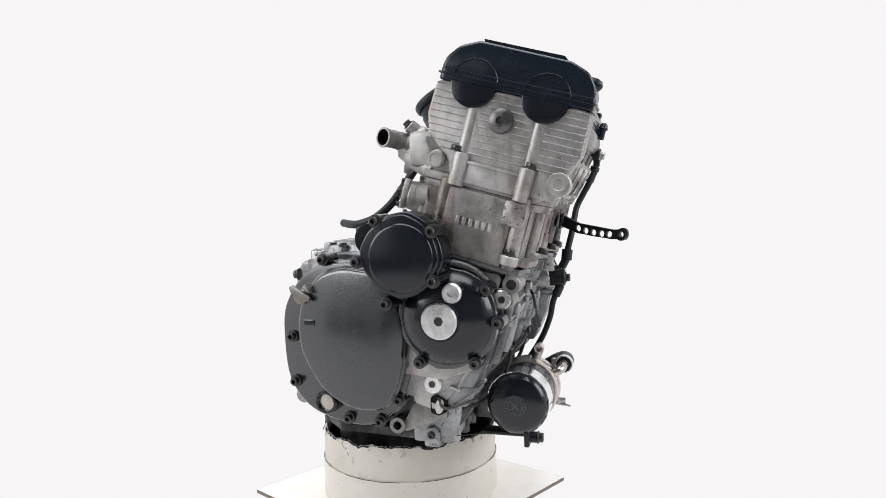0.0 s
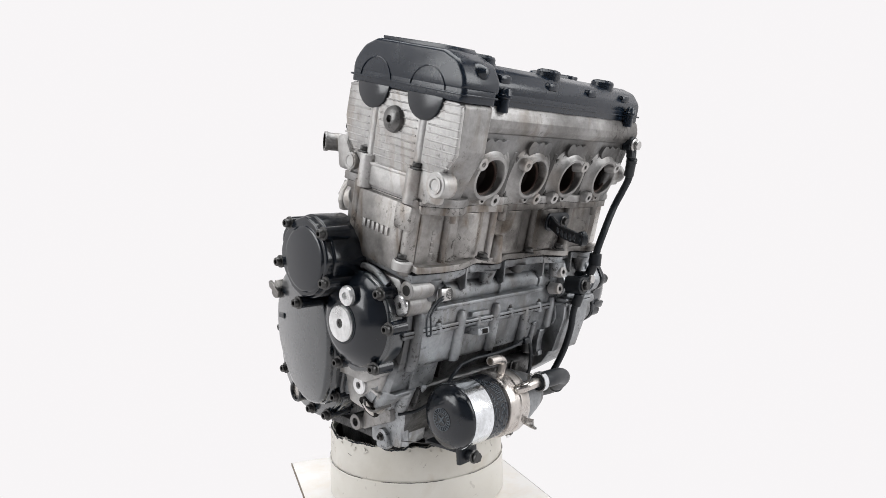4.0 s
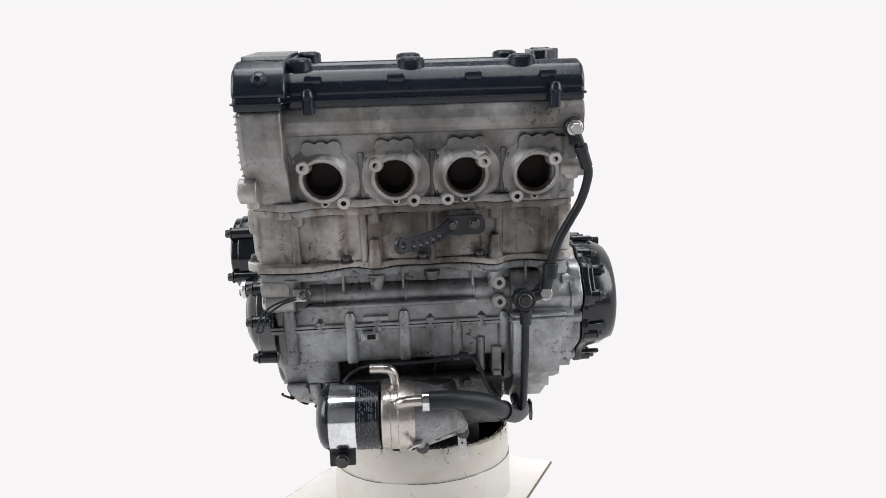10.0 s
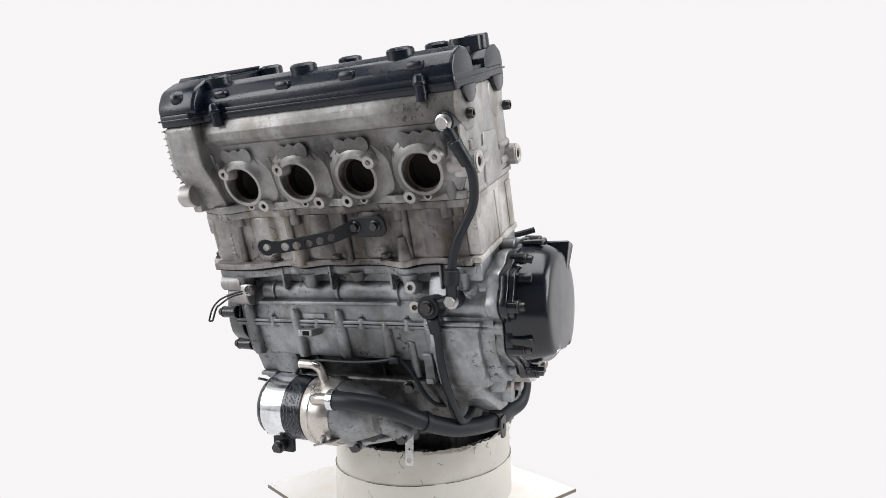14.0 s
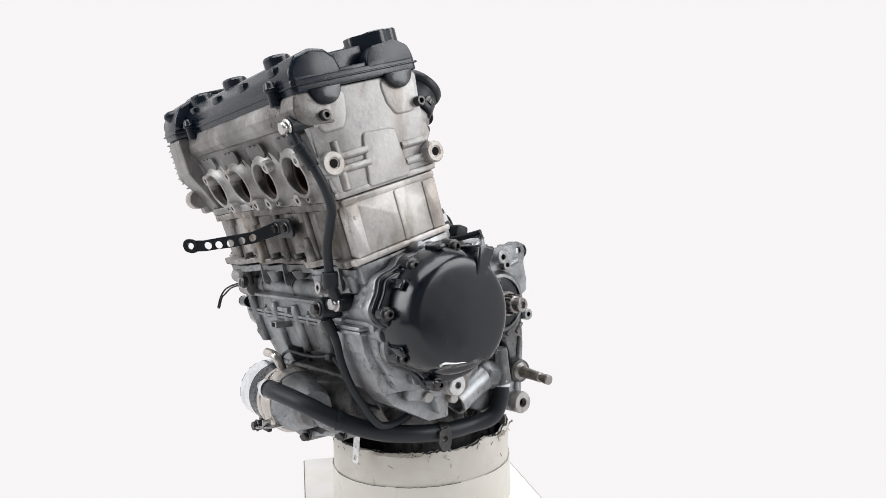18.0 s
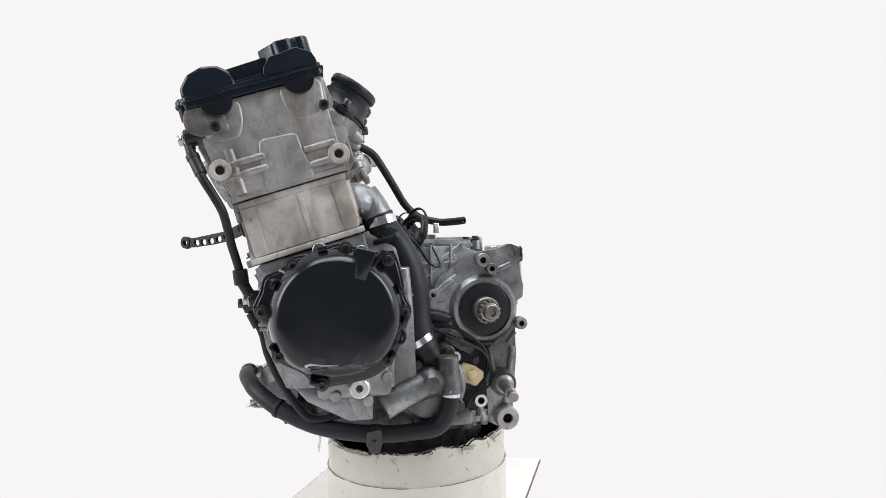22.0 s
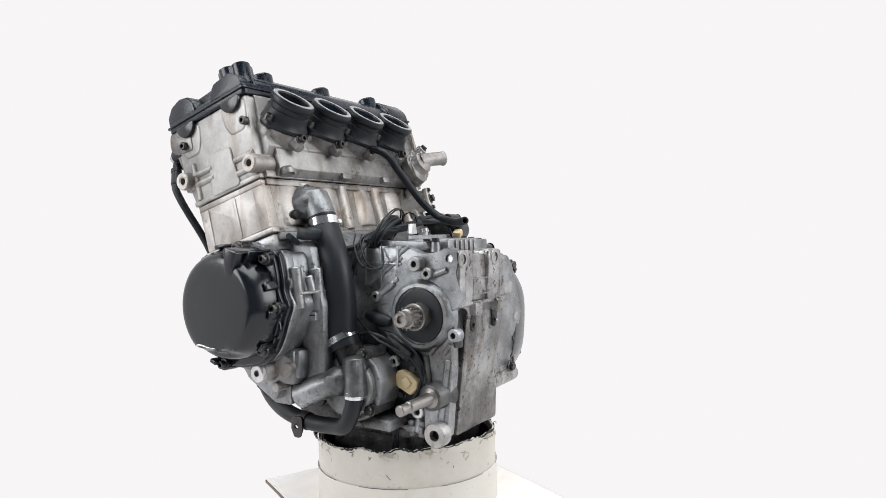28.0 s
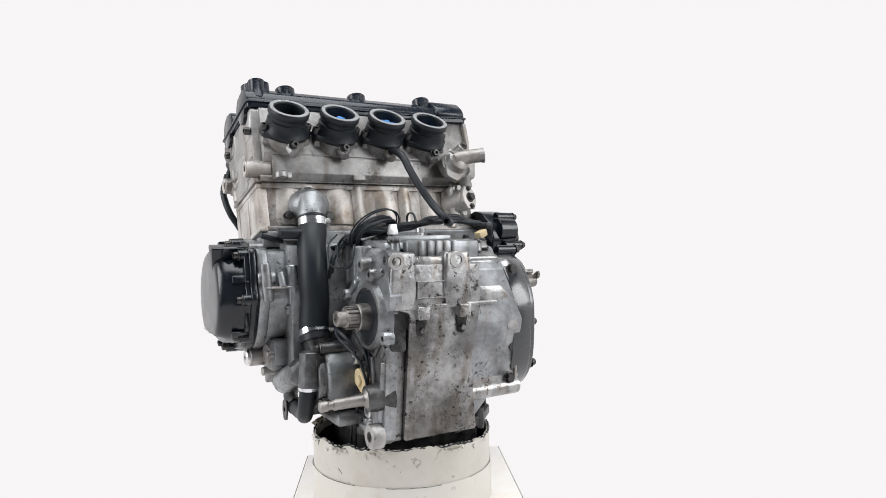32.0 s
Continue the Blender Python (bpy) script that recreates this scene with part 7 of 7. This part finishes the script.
def build_thermostat():
    t = new("thermostat_housing")
    t.parent = engine
    t["label"] = "cast aluminium thermostat housing with an open spout"
    bm = lathe([(0, 0), (0.021, 0.0), (0.0215, 0.012), (0.018, 0.016), (0.016, 0.026), (0.008, 0.032), (0, 0.033)], 32, along((-0.106, -0.066, 0.276), (-0.108, -0.038, 0.292)))
    add(bm, prism(rounded([(-0.03, -0.009), (0.0, -0.02), (0.03, -0.008), (0.03, 0.008), (0.0, 0.02), (-0.03, 0.009)], 0.006), 0.008, 0.016, 0.0015, "z"), along((-0.106, -0.066, 0.276), (-0.108, -0.038, 0.292)) @ Matrix.Rotation(radians(60), 4, "Z"))
    part("housing", bm, CAST, t)
    part("spout", tube([(-0.103, -0.048, 0.288), (-0.115, -0.042, 0.292), (-0.127, -0.036, 0.2945), (-0.141, -0.029, 0.296)], 0.0118, 22, 6, 0.82, rr=lambda s: 0.0128 - 0.0026 * min(1, s * 2) + (0.0009 if s > 0.93 else 0)), CAST, t)
    # inner cup coloured black, as the shade inside the spout
    part("spout_bore", lathe([(0, 0.0), (0.0083, 0.0), (0.0085, 0.0095)], 24, along((-0.1325, -0.0334, 0.2955), (-0.1425, -0.0283, 0.2963))), NEAR_BLACK, t, "dark inside of the spout")
    part("vent_pin", rod((-0.096, -0.04, 0.298), (-0.085, -0.034, 0.301), 0.0022, seg=10), STEEL, t)
    part("ear", rod((-0.108, -0.075, 0.288), (-0.119, -0.0522, 0.3098), 0.0085, 0.0078), CAST, t)
    again("bolt", HEX_DARK, t, out(-0.119, -0.052, 0.31, (-0.2, 0.6, 0.7)) @ Matrix.Diagonal((0.85, 0.85, 0.8, 1)))
    bm = rod((-0.14, -0.09, 0.255), (-0.12, -0.055, 0.275), 0.012)
    add(bm, box(-0.148, -0.105, -0.11, -0.06, 0.262, 0.3, 0.006))
    part("neck", bm, CAST, t)
    # chain tensioner
    c = new("chain_tensioner")
    c.parent = engine
    c["label"] = "cast cam chain tensioner with a cap bolt"
    M = along((-0.112, -0.084, 0.2225), (-0.1255, -0.044, 0.2345))
    bm = prism(rounded([(-0.014, -0.024), (0.014, -0.024), (0.014, 0.024), (-0.014, 0.024)], 0.006), 0.012, 0.022, 0.002, "z")
    add(bm, lathe([(0, 0), (0.0175, 0), (0.0165, 0.03), (0.0155, 0.036), (0.0125, 0.039), (0, 0.039)], 28))
    add(bm, prism(rounded([(-0.008, -0.017), (0.008, -0.017), (0.0145, -0.006), (0.0145, 0.006), (0.008, 0.017), (-0.008, 0.017), (-0.0145, 0.006), (-0.0145, -0.006)], 0.003), 0.037, 0.044, 0.0015, "z"))
    part("tensioner_body", bm, CAST_PALE, c, "", M)
    for dy in (-0.0185, 0.0185):
        again("bolt", HEX, c, M @ Matrix.Translation((0, dy, 0.022)))
    again("cap_bolt", HEX_DARK, c, M @ Matrix.Translation((0, 0, 0.044)))
    for dx, dy in ((0.0, -0.0135), (0.0, 0.0135)):
        again("bolt", HEX_DARK, c, M @ Matrix.Translation((dx, dy, 0.044)) @ Matrix.Diagonal((0.55, 0.55, 0.6, 1)))
    bm = rod((-0.14, -0.09, 0.232), (-0.115, -0.06, 0.232), 0.014)
    part("tensioner_seat", bm, CAST, c)


build_output_shaft()
build_water_pump()
build_hoses()
build_oil_lines()
build_filter()
build_strap_bracket()
build_intakes()
build_thermostat()


def build_wiring():
    h = new("wiring_loom")
    h.parent = engine
    h["label"] = "loose loops of thin black wiring on the gearbox"
    rnd = random.Random(11)
    base = [(0.107, -0.006, 0.13), (0.1045, -0.003, 0.154), (0.092, 0.0, 0.171), (0.072, 0.001, 0.182), (0.045, 0.001, 0.188), (0.0, 0.003, 0.1915), (-0.035, 0.0, 0.2), (-0.08, 0.0, 0.202), (-0.11, 0.01, 0.193)]
    for k in range(9):
        o = [(rnd.uniform(-0.003, 0.003), rnd.uniform(-0.007, 0.007), rnd.uniform(-0.004, 0.0045)) for _ in base]
        first = 0 if k < 4 else 2
        pts = [tuple(c + d for c, d in zip(p, q)) for p, q in zip(base[first:], o[first:])]
        part("wire", tube(pts, (0.0032, 0.0026, 0.0022, 0.0017)[k % 4], 8, 5), RUBBER, h)
    for k in range(9):      # the coil, a long loop tied up in near-equal turns
        c = Vector((0.054 + rnd.uniform(-0.004, 0.004), 0.002 + rnd.uniform(-0.006, 0.006), 0.186 + rnd.uniform(-0.002, 0.003)))
        r1, r2 = (rnd.uniform(0.024, 0.033), rnd.uniform(0.011, 0.017)) if k < 7 else (0.036, 0.024)
        pts = [c + Vector((r1 * math.cos(a), 0.01 * math.sin(a) + 0.006 * math.cos(a), r2 * math.sin(a) - 0.28 * r1 * math.cos(a))) for a in [0.7 * k + 2 * math.pi * i / 14 for i in range(15)]]
        part("wire", tube(pts, (0.0021, 0.0025, 0.0018)[k % 3] if k < 7 else 0.0011, 8, 4), RUBBER, h)
    for dx in (0.0, 0.012):
        pts = [(0.085 + dx, -0.01, 0.182), (0.1 + dx, 0.0, 0.17), (0.105 + dx, 0.012, 0.15), (0.1 + dx, 0.022, 0.142), (0.095, 0.03, 0.145), (0.085, 0.02, 0.17)]
        part("wire", tube(pts, 0.001, 8, 5), RUBBER, h)
    part("wire", tube([(0.1, -0.005, 0.08), (0.115, 0.03, 0.062), (0.112, 0.055, 0.05), (0.106, 0.08, 0.035), (0.1, 0.09, 0.0), (0.1, 0.062, -0.02), (0.104, 0.05, -0.05), (0.105, 0.048, -0.075)], 0.0016, 8, 5), RUBBER, h)
    part("wire", tube([(0.1, -0.005, 0.06), (0.112, 0.02, 0.066), (0.11, 0.042, 0.06), (0.1, 0.055, 0.045)], 0.0022, 8, 5), RUBBER, h)
    part("grommet", prism(rounded([(-0.045, 0.178), (-0.028, 0.176), (-0.026, 0.188), (-0.04, 0.192)], 0.004), 0.13, 0.165, 0.002), RUBBER, h)
    part("lead", tube([(0.19, -0.03, 0.182), (0.175, -0.038, 0.178), (0.147, -0.055, 0.172), (0.12, -0.055, 0.166), (0.095, -0.03, 0.164), (0.075, -0.01, 0.172)], 0.0035, 10, 5), RUBBER, h)
    part("cable_tie", lathe([(0.0095, -0.0014), (0.011, -0.0014), (0.011, 0.0014), (0.0095, 0.0014)], 20, along((-0.0035, 0.002, 0.2), (-0.04, -0.002, 0.2045)), True), PLASTIC, h)
    part("connector", box(-0.008, 0.008, -0.006, 0.006, -0.005, 0.005, 0.0022), BEIGE, h, "yellowed plastic connector", pose(-0.1055, 0.016, 0.181, 0, 22, 15))
    part("connector", box(-0.128, -0.114, 0.004, 0.014, 0.188, 0.197, 0.002), PLASTIC, h)
    part("connector", prism(rounded([(-0.007, -0.006), (0.007, -0.006), (0.004, 0.007), (-0.004, 0.007)], 0.001), -0.003, 0.003, 0.001, "y"), MACHINED, h, "white plastic plug", Matrix.Translation((0.0405, 0.0353, 0.188)))
    part("breather_nipple", lathe([(0, 0), (0.005, 0), (0.005, 0.01), (0.0062, 0.011), (0.0055, 0.016), (0.004, 0.016), (0.0035, 0.01), (0, 0.01)], 18, Matrix.Translation((-0.0053, 0.0233, 0.174))), MACHINED, engine, "bright breather nipple")
    # two-pronged lead on the front of the case
    s = new("oil_pressure_lead")
    s.parent = engine
    s["label"] = "short two-wire sensor lead"
    bm = lathe([(0, 0), (0.0075, 0), (0.0075, 0.006), (0.0055, 0.008), (0, 0.008)], 20, out(-0.1066, -0.178, 0.1267, FRONT))
    part("sensor", bm, BOLT, s)
    part("clip", box(-0.118, -0.104, -0.186, -0.180, 0.12, 0.133, 0.001), STEEL, s)
    for d in (0.0, 0.0055):
        part("wire", tube([(-0.112, -0.184, 0.126 - d * 0.5), (-0.128, -0.19, 0.122 - d * 0.5), (-0.142, -0.194, 0.116 - d), (-0.151 + d, -0.197, 0.106), (-0.1545 + d, -0.2, 0.092)], 0.0011, 8, 5), RUBBER, s)
    part("wire_end", rod((-0.1545, -0.2, 0.092), (-0.149, -0.2, 0.092), 0.0011, seg=8), RUBBER, s)
    # thin lead over the cooler
    l = part("sensor_lead", tube([(-0.055, -0.15, 0.038), (-0.035, -0.154, 0.042), (0.0, -0.154, 0.0415), (0.035, -0.152, 0.043), (0.058, -0.15, 0.0465)], 0.0019, 8, 6), RUBBER, engine, "thin black lead across the sump")
    part("lead_branch", tube([(0.058, -0.15, 0.0465), (0.07, -0.149, 0.044), (0.08, -0.144, 0.03), (0.0885, -0.136, 0.008), (0.096, -0.126, -0.006), (0.1038, -0.113, -0.0118)], 0.0024, 10, 6), RUBBER, l)
    part("lead_branch", tube([(-0.055, -0.15, 0.038), (-0.068, -0.15, 0.03), (-0.082, -0.142, 0.01), (-0.096, -0.122, -0.009), (-0.112, -0.104, -0.014)], 0.002, 8, 6), RUBBER, l)
    part("lead_clip", box(0.056, 0.068, -0.155, -0.146, 0.042, 0.05, 0.002), PLASTIC, l)
    # crank sensor plug
    part("case_socket", box(-0.05, -0.031, -0.173, -0.145, 0.0725, 0.0805, 0.0012), CAST_DIRTY, engine)
    part("socket_mouth", box(-0.0435, -0.0345, -0.1735, -0.168, 0.0738, 0.0792, 0.0005), NEAR_BLACK, engine, "small dark socket")
    # bosses with pale washers on the case front
    for x, y, z in ((0.101, -0.179, 0.1295), (0.1018, -0.1725, 0.108)):
        bm = lathe([(0.003, 0.0), (0.003, 0.004), (0.0064, 0.004), (0.007, 0.003), (0.0078, -0.01), (0.003, -0.01)], 22, out(x, y, z, FRONT), True)
        part("case_boss", bm, CAST_HEAD, engine, "bare cast boss")
        part("boss_bore", lathe([(0, 0), (0.0031, 0)], 16, out(x, y - 0.002, z, FRONT)), BOLT, engine, "dark bore")
    for x in (-0.06, 0.02, 0.08):
        again("flange_bolt", HEX_DARK, engine, LEAN @ along((x, -0.139, 0.206), (x, -0.139, 1)))
    for v in (-0.118, -0.036):
        again("head_bolt", HEX_DARK, engine, LEAN @ along((-0.152, v + 0.002, 0.297), (-0.152, v, 1)))
        again("base_bolt", HEX_DARK, engine, LEAN @ along((-0.152, v, 0.203), (-0.152, v, 1)))


build_wiring()


def build_letters():
    """Raised maker's field on the right of the barrels: unreadable bars."""
    for k in range(6):
        part("raised_bar", box(-0.1592, -0.156, -0.094 + k * 0.0072, -0.0895 + k * 0.0072, 0.224, 0.2325, 0.0006), CAST, engine, "raised cast mark", LEAN)


build_letters()

# blue paper pushed into two of the boots
cloths = []
for x, h in ((0.068, 0.012), (-0.003, 0.016), (-0.072, 0.008)):
    rnd = random.Random(int(x * 1000) + 90)
    bm = bmesh.new()
    bmesh.ops.create_icosphere(bm, subdivisions=3, radius=0.013)
    for v in bm.verts:
        n = noise.noise(v.co * 140 + Vector((x * 50, 0, 0)))
        v.co *= 1 + 0.5 * n
        v.co.z *= 0.8
    axis = Vector((0, 0.55, 0.83)).normalized()
    p = Vector((x - 0.004, -0.0695, 0.3445)) - axis * (0.022 - h * 0.5)
    holder = new("blue_cloth")
    tagged(holder, "crumpled blue paper cloth stuffed in an intake boot", "cloth", "cloths in the boots")
    part("wad", bm, BLUE, holder, "", Matrix.Translation(p))
    cloths.append(holder)


def motions():
    for thing in [engine] + cloths:
        walk(thing, [(t, pose(0, 0, 0, 0, LIST, a + SET)) for t, a in TURN])
    for thing in (board, drum):
        walk(thing, [(t, pose(0, 0, 0, 0, 0, a + SET)) for t, a in TURN])


motions()
